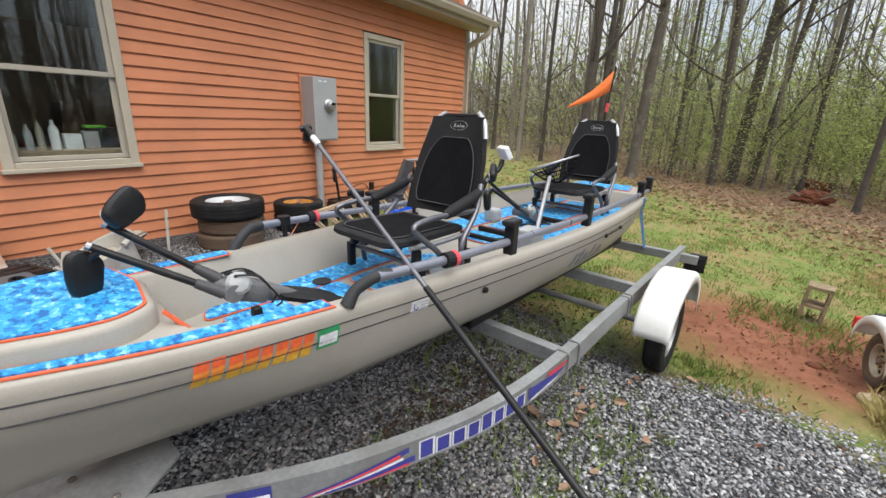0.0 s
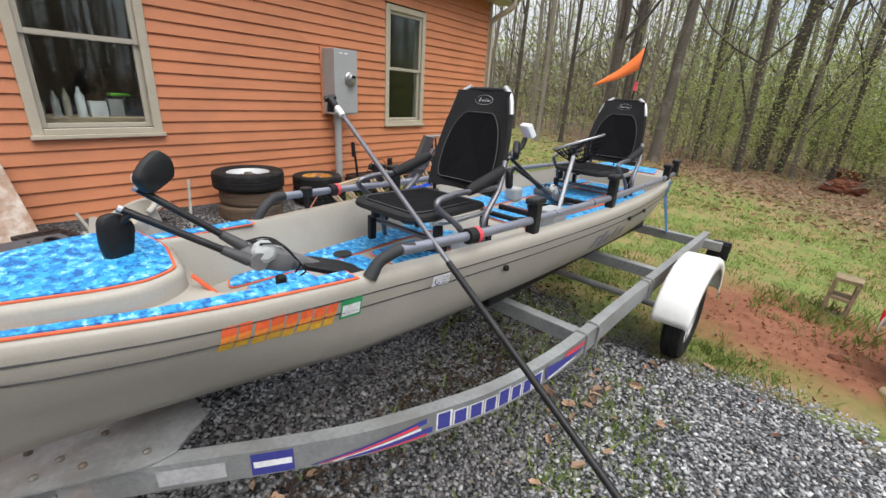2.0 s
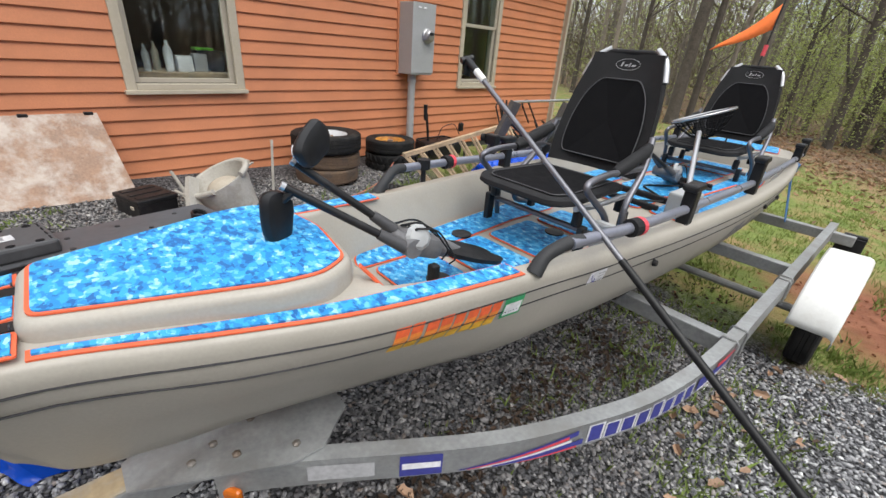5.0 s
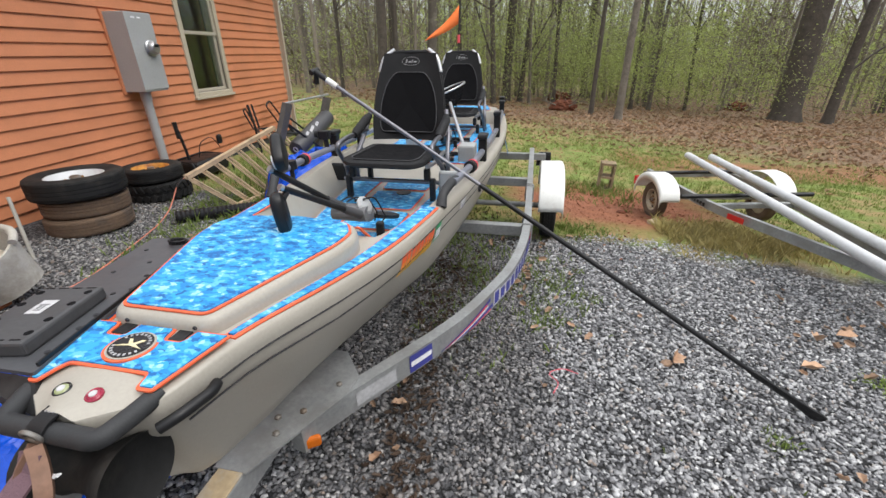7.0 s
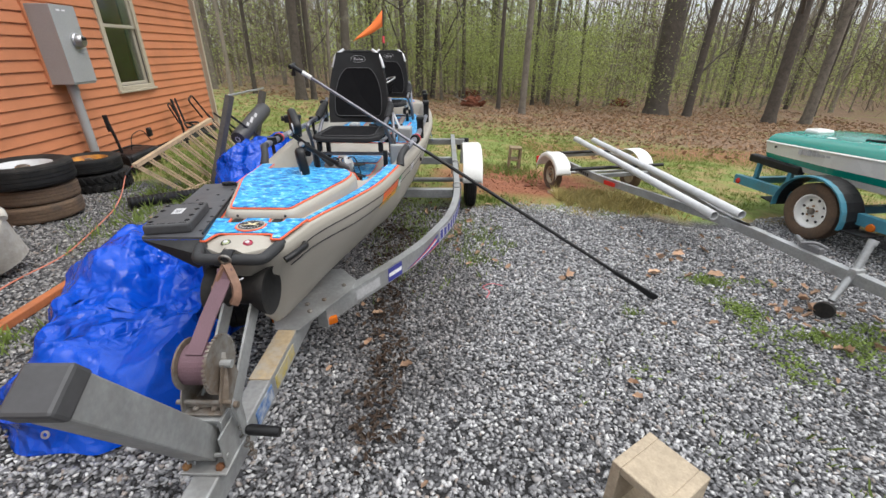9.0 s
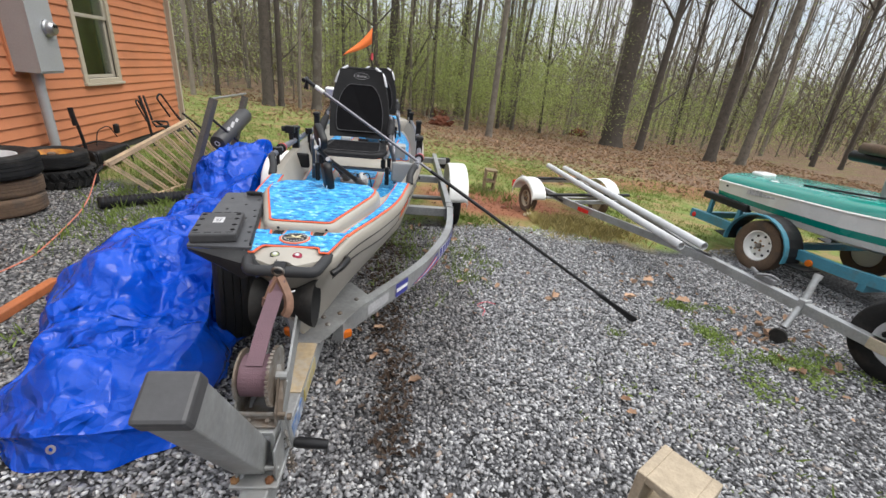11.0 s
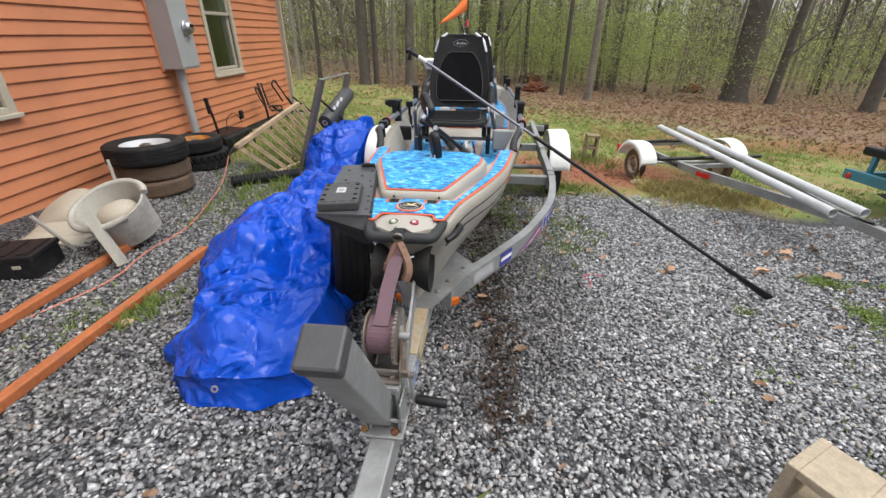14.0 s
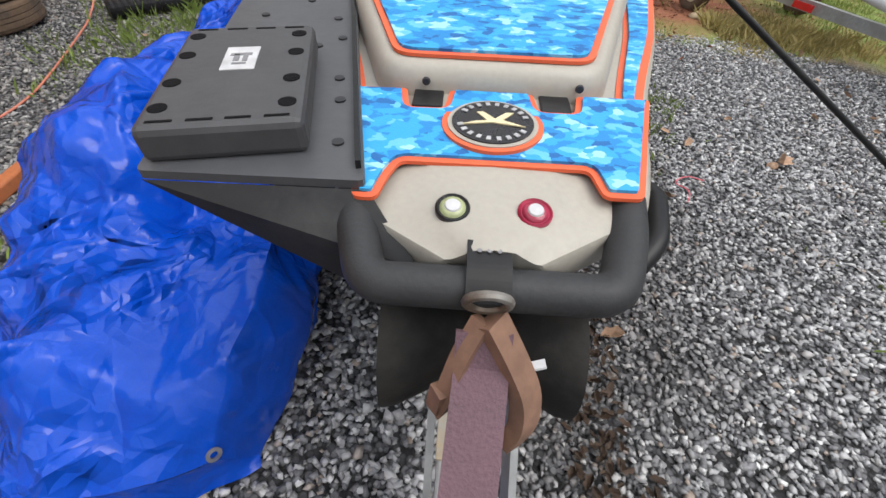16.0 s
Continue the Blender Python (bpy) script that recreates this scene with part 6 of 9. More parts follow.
part("blade", bm, M_BLACK, pole, "flat black blade")

# ---- trailer details ----
def rail_sticker(name, u0, u1, z0, z1, material, lift=0.0, label="", n=6, taper=0.0):
    bm = bmesh.new()
    lo, hi = [], []
    for k in range(n + 1):
        u = u0 + (u1 - u0) * k / n
        x = rail_v(u) - 0.02 + 0.0265 / max(0.6, math.cos(math.atan((rail_v(u + 0.02) - rail_v(u - 0.02)) / 0.04))) + lift
        t = taper * (k / n)
        lo.append(bm.verts.new((x, u, rail_z(u) + z0 + (z1 - z0) * t * 0.5)))
        hi.append(bm.verts.new((x, u, rail_z(u) + z1 - (z1 - z0) * t * 0.5)))
    for k in range(n):
        bm.faces.new((lo[k], lo[k + 1], hi[k + 1], hi[k]))
    return part(name, bm, material, trailer, label)


rail_sticker("reflector_strip", 0.60, 0.755, -0.03, 0.03, M_LGREY, 0.002, "pale grey reflector strip")
rail_sticker("permit_label", 0.815, 0.92, -0.042, 0.042, M_BLUE, 0.002, "blue and white label")
rail_sticker("label_field", 0.82, 0.915, -0.012, 0.012, M_PAPER, 0.0035)

def rail_wedge(u0, u1, a, b, material, lift):
    """A streak along the rail from height pair a to height pair b."""
    bm = bmesh.new()
    lo, hi = [], []
    for k in range(9):
        t = k / 8
        u = u0 + (u1 - u0) * t
        x = rail_v(u) - 0.02 + 0.0265 / max(0.6, math.cos(math.atan((rail_v(u + 0.02) - rail_v(u - 0.02)) / 0.04))) + lift
        lo.append(bm.verts.new((x, u, rail_z(u) + a[0] + (b[0] - a[0]) * t)))
        hi.append(bm.verts.new((x, u, rail_z(u) + a[1] + (b[1] - a[1]) * t)))
    for k in range(8):
        bm.faces.new((lo[k], lo[k + 1], hi[k + 1], hi[k]))
    part("streak", bm, material, trailer)


rail_wedge(0.965, 1.31, (-0.040, -0.036), (0.012, 0.034), M_BLUE, 0.002)
rail_wedge(0.985, 1.28, (-0.040, -0.037), (0.004, 0.018), M_REDL, 0.003)
rail_wedge(1.02, 1.29, (-0.040, -0.036), (-0.010, 0.002), M_PAPER, 0.003)
rail_wedge(1.05, 1.33, (-0.040, -0.034), (-0.030, -0.006), M_BLUE, 0.004)
rail_wedge(1.12, 1.31, (-0.040, -0.038), (-0.038, -0.028), M_REDL, 0.005)
for k in range(8):
    u = 1.345 + 0.062 * k
    h = 0.038 if k in (0, 4) else 0.028
    rail_sticker("maker_bar", u, u + 0.058, -0.036, h + 0.003, M_PAPER, 0.0015, "", 2)
    rail_sticker("maker_bar", u + 0.005, u + 0.049, -0.032, h - 0.001, M_BLUE, 0.003, "", 2)
rail_sticker("streak", 1.86, 2.15, -0.03, 0.03, M_BLUE, 0.003, "", 8, 0.9)
rail_sticker("streak", 1.88, 2.10, -0.038, -0.010, M_PAPER, 0.0022, "", 8, 0.9)
rail_sticker("streak", 2.0, 2.20, 0.0, 0.04, M_REDL, 0.0024, "", 8, 0.9)
for s in (1, -1):
    bm = bmesh.new()
    box(bm, (0.022, 0.060, 0.045), rot=Matrix.Translation((s * 0.135, 0.425, 0.430)) @ pose(0, 0, 0, 0, 0, s * -55), bevel=0.01)
    part("side_marker", bm, M_AMBER, trailer, "amber side marker lamp")
for x, u in ((0.06, 0.36), (-0.06, 0.36), (0.10, 0.46), (-0.10, 0.46), (0.165, 0.60), (-0.165, 0.60), (0.03, 0.42), (0.0, 0.53)):
    bm = bmesh.new()
    lathe(bm, [(0.0, 0), (0.012, 0), (0.012, 0.006), (0.005, 0.010), (0.0, 0.0101)], 6, pose(x, u, 0.523))
    part("bolt", bm, M_RUSTY, trailer)
bm = bmesh.new()
box(bm, (0.080, 0.36, 0.006), (0, 0.10, 0.5185), bevel=0.002)
part("worn_paint", bm, M_TANPAINT, trailer, "tan worn patch on the tongue")
bm = bmesh.new()
box(bm, (0.004, 0.20, 0.055), (0.0405, 0.06, 0.466))
part("caution_label", bm, M_DULLYEL, trailer, "yellow caution label")
bm = bmesh.new()
box(bm, (0.004, 0.14, 0.060), (0.0405, -0.15, 0.466))
part("blue_label", bm, M_DULLBLUE, trailer, "blue and white label")
bm = bmesh.new()
sweep(bm, bend([(0.012, -0.118, 0.968), (0.030, -0.128, 0.966), (0.050, -0.126, 0.974)], 0.01), 1, flat=(0.008, 0.003))
part("cable_tie", bm, M_PAPER, winch, "white plastic cable tie")
# jack foot plate, hinge, crank
bm = bmesh.new()
box(bm, (0.135, 0.15, 0.010), (-0.004, -0.392, 0.521), bevel=0.003)
part("jack_plate", bm, M_GALV, trailer)
for x in (-0.060, 0.036):
    bm = bmesh.new()
    lathe(bm, [(0.0, 0), (0.013, 0), (0.013, 0.008), (0.006, 0.016), (0.0, 0.0161)], 6, pose(x, -0.446, 0.526))
    part("bolt", bm, M_RUST, trailer)
bm = bmesh.new()
sweep(bm, [(-0.078, -0.432, 0.562), (0.062, -0.432, 0.562)], 0.007, seg=8)
part("hinge_pin", bm, M_GALV, trailer)
for x in (-0.055, 0.055):
    bm = bmesh.new()
    box(bm, (0.006, 0.085, 0.12), (x, -0.405, 0.582), bevel=0.002)
    part("hinge_cheek", bm, M_GALV, trailer)
for x in (-0.064, 0.046):
    bm = bmesh.new()
    vs = plate(bm, [(-0.392, 0.678), (-0.262, 0.678), (-0.270, 0.74), (-0.300, 0.80), (-0.335, 0.80), (-0.385, 0.72)], -0.0025, 0.0025, Matrix.Translation((x, 0, 0)) @ Matrix(((0, 0, 1, 0), (1, 0, 0, 0), (0, 1, 0, 0), (0, 0, 0, 1))))
    part("winch_cheek", bm, M_RUSTY, winch)
bm = bmesh.new()
box(bm, (0.112, 0.135, 0.008), (-0.009, -0.327, 0.676), rot=None, bevel=0.002)
part("winch_base", bm, M_RUSTY, winch)
for x, y in ((-0.035, -0.375), (0.02, -0.375), (-0.008, -0.36)):
    bm = bmesh.new()
    lathe(bm, [(0.0, 0), (0.010, 0), (0.010, 0.007), (0.005, 0.012), (0.0, 0.0121)], 6, pose(x, y, 0.680))
    part("base_bolt", bm, M_RUSTY, winch)
bm = bmesh.new()
box(bm, (0.098, 0.14, 0.012), (-0.006, -0.335, 0.662), bevel=0.002)
box(bm, (0.012, 0.12, 0.13), (0.040, -0.345, 0.595), bevel=0.002)
box(bm, (0.012, 0.12, 0.13), (-0.050, -0.345, 0.595), bevel=0.002)
part("winch_stand", bm, M_GALV, trailer, "galvanised bracket under the winch")
bm = bmesh.new()
sweep(bm, [(-0.085, -0.372, 0.705), (0.07, -0.372, 0.705)], 0.007, seg=8)
part("ratchet_shaft", bm, M_RUSTY, winch, smooth=40)
bm = bmesh.new()
sweep(bm, [(0.036, -0.300, 0.825), (0.052, -0.352, 0.745), (0.052, -0.372, 0.700)], 1, flat=(0.020, 0.005))
part("pawl", bm, M_RUSTY, winch)
bm = bmesh.new()
lathe(bm, [(0.0, -0.012), (0.012, -0.012), (0.012, 0.03), (0.0, 0.0301)], 10, Matrix.Translation((wc[0] + 0.05, wc[1], wc[2])) @ pose(0, 0, 0, 0, 90, 0))
part("axle_nut", bm, M_GALV, winch)
bm = bmesh.new()
for k in range(40):
    a = 2 * math.pi * k / 40
    box(bm, (0.010, 0.006, 0.006), rot=Matrix.Translation((wc[0] + 0.045, wc[1] + 0.083 * math.cos(a), wc[2] + 0.083 * math.sin(a))) @ pose(0, 0, 0, math.degrees(a), 0, 0))
tg = part("gear_teeth", bm, M_RUSTY, winch)
tg["kind"] = "stuff"
bm = bmesh.new()
sweep(bm, [(-0.07, -0.365, 0.690), (0.085, -0.365, 0.690)], 0.010, seg=10)
part("drive_shaft", bm, M_RUSTY, winch)
bm = bmesh.new()
sweep(bm, [(0.070, -0.365, 0.70), (0.084, -0.362, 0.575)], 1, flat=(0.022, 0.006))
part("crank_arm", bm, M_GALV, winch)
bm = bmesh.new()
sweep(bm, [(0.088, -0.362, 0.585), (0.100, -0.362, 0.585), (0.188, -0.365, 0.58)], [0.013, 0.017, 0.015], seg=12)
part("crank_handle", bm, M_BLACK, winch, "black crank grip", smooth=40)
bm = bmesh.new()
sweep(bm, bend([(-0.006, -0.112, 1.012), (-0.020, -0.128, 0.985), (-0.033, -0.150, 0.945), (-0.040, -0.152, 0.925), (-0.036, -0.146, 0.955)], 0.012), 1, flat=(0.017, 0.012))
sweep(bm, bend([(0.000, -0.112, 1.014), (0.018, -0.126, 0.985), (0.036, -0.146, 0.955), (0.037, -0.160, 0.925), (0.026, -0.168, 0.905)], 0.02), 1, flat=(0.024, 0.016))
part("snap_hook", bm, M_LEATHER, winch, "rusty snap hook with worn leather")
for k in range(9):
    bm = bmesh.new()
    cm = Matrix.Translation((0.055 + 0.002 * k, -0.33 - 0.006 * (k % 2), 0.585 - 0.019 * k)) @ pose(0, 0, 0, 90 * (k % 2), 70, 20)
    sweep(bm, [cm @ Vector((0.008 * math.cos(a), 0.014 * math.sin(a), 0)) for a in [2 * math.pi * q / 10 for q in range(11)]], 0.003, seg=5)
    part("chain_link", bm, M_RUSTY, trailer)
for s in (1, -1):
    bm = bmesh.new()
    box(bm, (0.16, 0.012, 0.13), (s * 0.93, 4.50, 0.46), bevel=0.004)
    part("lamp_bracket", bm, M_BLACK, trailer)
    bm = bmesh.new()
    box(bm, (0.14, 0.05, 0.09), (s * 0.94, 4.54, 0.50), bevel=0.01)
    lamp = part("tail_lamp", bm, M_BLACK, trailer)
    bm = bmesh.new()
    box(bm, (0.12, 0.008, 0.07), (s * 0.94, 4.568, 0.50), bevel=0.003)
    part("lens", bm, M_RED, lamp, "red lens")
    for u in (2.18, 2.30, 3.05, 3.10):
        bm = bmesh.new()
        x0 = rail_v(u) - 0.02
        sweep(bm, bend([(s * (x0 - 0.032), u, rail_z(u) - 0.07), (s * (x0 - 0.032), u, rail_z(u) + 0.055), (s * (x0 + 0.032), u, rail_z(u) + 0.055), (s * (x0 + 0.032), u, rail_z(u) - 0.07)], 0.02), 0.0055, seg=6)
        part("u_bolt", bm, M_GALV, trailer)

# ---- tarpaulin ----
def fold(x, y, seed, n=9, f0=1.6, grow=1.42):
    """Crumpled sheet: sharp straight creases at many sizes, each fading in and out."""
    rnd = random.Random(seed)
    h = 0.0
    for k in range(n):
        f = f0 * grow ** k
        a = rnd.uniform(0, math.pi)
        w = 0.35 * noise.noise(Vector((x * f * 0.5, y * f * 0.5, 3.0 + k + seed)))
        t = (x * math.cos(a) + y * math.sin(a)) * f + w * 1.5 + rnd.random()
        on = min(1.0, max(0.12, 0.55 + 1.6 * noise.noise(Vector((x * f * 0.45, y * f * 0.45, 40.0 + k * 3 + seed)))))
        h += on * (abs(t % 1.0 - 0.5) - 0.25) / f ** 1.1
    return h


def crumple(p, f, seed, turn):
    """Flat facets that meet in sharp creases, f of them to the metre."""
    c, q = math.cos(turn), math.sin(turn)
    w = noise.noise(p * f * 0.45 + Vector((seed, 0, 0))) * 0.5
    v = Vector(((p.x * c - p.y * q) * f + seed + w, (p.x * q + p.y * c) * f * 0.8 - w, p.z * f + 0.37 * seed))
    return (noise.voronoi(v, distance_metric="CHEBYCHEV")[0][0] - 0.33) / f


def tarp():
    ob = empty("tarpaulin", Matrix(), "crumpled glossy blue tarpaulin heaped along the trailer", "tarpaulin")
    nu, nv = 130, 380
    left = [(0.0, -1.09), (0.10, -1.13), (0.18, -1.24), (0.28, -1.15), (0.43, -1.18), (0.83, -1.36), (1.2, -1.40), (1.6, -1.40), (2.2, -1.41), (2.7, -1.42), (3.0, -1.44), (3.3, -1.62), (4.0, -1.66), (4.5, -1.52)]
    right = [(0.0, -0.50), (0.15, -0.465), (0.5, -0.465), (1.0, -0.58), (1.5, -0.74), (2.2, -0.88), (3.0, -0.94), (3.5, -0.88), (4.0, -0.92), (4.5, -1.0)]
    high = [(0.0, 0.125), (0.1, 0.17), (0.3, 0.245), (0.5, 0.315), (0.75, 0.395), (1.1, 0.40), (1.5, 0.34), (2.0, 0.25), (2.5, 0.19), (3.0, 0.22), (3.4, 0.42), (3.9, 0.48), (4.3, 0.40), (4.5, 0.05)]
    front = lambda s: -0.115 + 0.46 * (s - 0.50) ** 2 + 0.03 * s

    def point(s, y):
        l, r, h = spline(y, left), spline(y, right), max(0.02, spline(y, high))
        near = max(0.0, 1 - y / 0.28)
        if s < 0.13:
            across, prof = 0.10 * s / 0.13, 0.76 * s / 0.13
        elif s > 0.87:
            across, prof = 1 - 0.06 * (1 - s) / 0.13, (1 - s) / 0.13
        else:
            k = (s - 0.13) / 0.74
            across, prof = 0.10 + 0.84 * k, 1.0 + 0.05 * math.sin(math.pi * k) - 0.24 * max(0.0, 1 - k / 0.45)
        # one corner lies flat on the gravel
        lap = math.exp(-((y - 0.18) / 0.11) ** 2) * max(0.0, 1 - s / 0.4) ** 0.8
        prof *= 1 - 0.85 * lap
        wall = 1 - min(1.0, prof)
        x = l + (r - l) * across
        yy = y + front(s) * max(0.0, 1 - y / 0.7)
        p = Vector((x, yy, h * prof))
        calm = 0.45 + 0.55 * min(1.0, max(0.0, 0.5 + 1.3 * noise.noise(Vector((x * 1.7, yy * 1.7, 4.2)))))
        c = 0.62 * crumple(p, 2.0, 1.3, 0.5) + 0.62 * calm * crumple(p, 4.2, 7.1, 1.15) + 0.24 * calm * calm * crumple(p, 9.0, 3.9, 0.2)
        c += 0.22 * fold(x, yy, 3, 4, 2.0)
        c += 0.015 * noise.noise(Vector((x * 2.0 + 0.5 * yy, yy * 1.6, 1.7)))
        c *= (0.35 + 0.65 * min(1.0, y / 0.2)) * min(1.0, h / 0.2)
        out = wall * (1 if s > 0.5 else -1)
        z = ground(x, yy) + 0.012 + p.z + c * (0.2 + 0.8 * min(1.0, prof))
        return Vector((x + c * out * 1.2 + 0.25 * c * (1 - near), yy - 0.35 * c * (1 - near), max(z, ground(x, yy) + 0.012)))

    bm = bmesh.new()
    g = [[bm.verts.new(point(i / nu, 4.45 * j / nv)) for i in range(nu + 1)] for j in range(nv + 1)]
    for a, b in zip(g, g[1:]):
        for i in range(nu):
            bm.faces.new((a[i], a[i + 1], b[i + 1], b[i]))
    part("sheet", bm, M_TARP, ob, smooth=55)
    # the hem turns under along the front and hangs to the gravel
    bm = bmesh.new()
    rows_ = []
    for j in range(8):
        t = j / 7
        row = []
        for i in range(61):
            s = i / 60
            p = point(s, 0.0)
            x = p.x + 0.015 * math.sin(s * 11 + t * 2) * t
            y = p.y + 0.002 + 0.055 * t - 0.075 * t * t + 0.012 * t * math.sin(s * 17)
            z0 = ground(x, y) + 0.010
            row.append(bm.verts.new((x, y, p.z + (z0 - p.z) * t)))
        rows_.append(row)
    for a, b in zip(rows_, rows_[1:]):
        for i in range(60):
            bm.faces.new((a[i], a[i + 1], b[i + 1], b[i]))
    part("hem", bm, M_TARP, ob, smooth=60)
    for s, y, hang in ((0.865, 0.015, False), (0.42, 0.0, True), (0.06, 0.0, True)):
        q = point(s, y)
        up = (point(s + 0.02, y) - point(s - 0.02, y)).cross(point(s, y + 0.04) - q).normalized()
        turn = Vector((0, -0.9, 0.45)).to_track_quat("Z", "Y") if hang else up.to_track_quat("Z", "Y")
        at = q + Vector((0, -0.006, -0.055)) if hang else q + up * 0.012
        bm = bmesh.new()
        lathe(bm, [(0.008, -0.002), (0.015, -0.002), (0.016, 0.002), (0.008, 0.003)], 20, Matrix.Translation(at) @ turn.to_matrix().to_4x4(), close=True)
        part("grommet", bm, M_ALU, ob, "metal grommet")


tarp()

# ---- meter and conduit ----
meter = empty("electric_meter_box", Matrix(), "tall grey steel meter cabinet with round glass meter", "meter box")
my0, my1, mz0, mz1, mx = 3.915, 4.27, 1.25, 2.03, -3.14
bm = bmesh.new()
box(bm, (mx - WALL_X - 0.03, my1 - my0, mz1 - mz0), ((mx + WALL_X + 0.03) / 2, (my0 + my1) / 2, (mz0 + mz1) / 2), bevel=0.006)
part("cabinet", bm, M_METER, meter)
bm = bmesh.new()
box(bm, (0.012, my1 - my0 + 0.012, mz1 - mz0 - 0.02), (mx + 0.004, (my0 + my1) / 2, (mz0 + mz1) / 2 + 0.01), bevel=0.004)
part("door", bm, M_METER, meter)
bm = bmesh.new()
box(bm, (0.03, my1 - my0 + 0.05, mz1 - mz0 + 0.05), (WALL_X + 0.022, (my0 + my1) / 2, (mz0 + mz1) / 2), bevel=0.003)
part("backing_board", bm, M_SIDING, meter)
bm = bmesh.new()
lathe(bm, [(0.0, 0), (0.080, 0), (0.080, 0.02), (0.068, 0.03), (0.066, 0.065), (0.05, 0.085), (0.0, 0.09)], 32, Matrix.Translation((mx + 0.008, my0 + 0.23, mz0 + 0.44)) @ pose(0, 0, 0, 0, 90, 0))
dial = part("meter_dome", bm, M_ALU, meter, "round meter under a clear dome", smooth=40)
bm = bmesh.new()
box(bm, (0.004, 0.06, 0.03), (mx + 0.099, my0 + 0.23, mz0 + 0.46))
part("dial", bm, M_BLACK, dial)
for k in range(2):
    bm = bmesh.new()
    box(bm, (0.002, 0.05, 0.016), (mx + 0.012, my0 + 0.10 + 0.08 * k, mz1 - 0.05))
    part("label", bm, M_PAPER, meter)
conduit = empty("conduit", Matrix(), "grey plastic conduit from the meter cabinet to the ground", "conduit")
bm = bmesh.new()
cx, cy = -3.27, 4.05
sweep(bm, [(cx, cy, 0.05), (cx, cy, 0.7), (cx, cy, 1.25)], 0.047, seg=18)
part("pipe", bm, M_METER, conduit, smooth=40)
bm = bmesh.new()
sweep(bm, [(cx, cy, 1.15), (cx, cy, 1.252)], 0.054, seg=18)
part("collar", bm, M_METER, conduit, smooth=40)

# ---- tyres by the wall ----
def loose_tyre(x, y, z, r, w, material, label, rim=None, lug=0.0, tilt=(0, 0)):
    ob = empty("stacked_tyre", Matrix.Translation((x, y, z + w / 2)) @ pose(0, 0, 0, tilt[0], tilt[1], random.uniform(0, 90)), label, "tyre", "tyres stacked by the house")
    tyre_mesh(ob, Matrix(), r, w, material, lug=lug)
    if rim:
        rim_mesh(ob, Matrix(), r * 0.6, w, rim)


gA = ground(-2.83, 2.55)
loose_tyre(-2.82, 2.52, gA + 0.005, 0.315, 0.15, M_DUSTY, "brown dusty old tyre lying under others")
loose_tyre(-2.83, 2.55, gA + 0.153, 0.315, 0.15, M_DUSTY, "brown dusty old tyre in a stack", tilt=(1.0, 1.5))
loose_tyre(-2.83, 2.53, gA + 0.305, 0.345, 0.185, M_RUBBER, "black trailer tyre with white rim on a stack", M_PVC)
gB = ground(-2.94, 3.45)
loose_tyre(-2.93, 3.47, gB + 0.005, 0.30, 0.19, M_RUBBER, "knobbly black off-road tyre lying flat", None, 1.0)
loose_tyre(-2.94, 3.45, gB + 0.20, 0.29, 0.15, M_RUBBER, "black tyre with rusty yellow rim on another", M_GOLD)


# ---- clutter by the wall ----
def rack():
    ob = empty("wooden_rack", Matrix(), "weathered wooden slatted rack leaning by the wall", "rack")
    a0, a1 = Vector((-2.24, 3.06, 0.55)), Vector((-2.02, 4.45, 0.80))
    b0, b1 = Vector((-1.96, 3.30, ground(-1.96, 3.3) + 0.03)), Vector((-1.62, 4.55, ground(-1.6, 4.5) + 0.08))
    for p, q, w in ((a0, a1, 0.05), (b0, b1, 0.035)):
        bm = bmesh.new()
        sweep(bm, [p, q], 1, flat=(w, 0.04))
        part("rail", bm, M_WOOD, ob)
    for k in range(9):
        t = k / 8
        p, q = a0.lerp(a1, t), b0.lerp(b1, t)
        for off in (0.0, 0.045):
            bm = bmesh.new()
            o = Vector((0.03, 0, -0.02)) if off else Vector((-0.015, 0, 0.01))
            sweep(bm, [p + o + Vector((0, off, 0)), q + o + Vector((0, off, 0))], 1, flat=(0.034, 0.018))
            part("slat", bm, M_WOOD, ob)
    return ob


rack()
frame_ob = empty("upturned_frame", Matrix(), "dark upturned frame with two flat legs and a black roller", "frame")
for p, q in (((-1.465, 3.80, 1.15), (-1.76, 3.60, 0.18)), ((-1.36, 4.62, 1.13), (-1.60, 4.45, 0.20))):
    bm = bmesh.new()
    sweep(bm, [p, q], 1, flat=(0.13, 0.05))
    part("leg", bm, M_OLDWOOD, frame_ob)
bm = bmesh.new()
sweep(bm, [(-1.48, 3.76, 1.15), (-1.36, 4.66, 1.16)], 0.012, seg=8)
part("crossbar", bm, M_ALU, frame_ob)
bm = bmesh.new()
sweep(bm, [(-1.535, 3.97, 0.64), (-1.53, 4.0, 0.65), (-1.38, 4.56, 0.90), (-1.375, 4.59, 0.913)], [0.085, 0.095, 0.095, 0.085], seg=22)
part("roller", bm, M_BOX, frame_ob, "black padded roller", smooth=40)
bm = bmesh.new()
lathe(bm, [(0.022, 0), (0.034, 0), (0.034, 0.003), (0.022, 0.003)], 20, look((-1.5365, 3.964, 0.6375), (-1.38, 4.56, 0.90)), close=True)
part("end_mark", bm, M_PAPER, frame_ob)
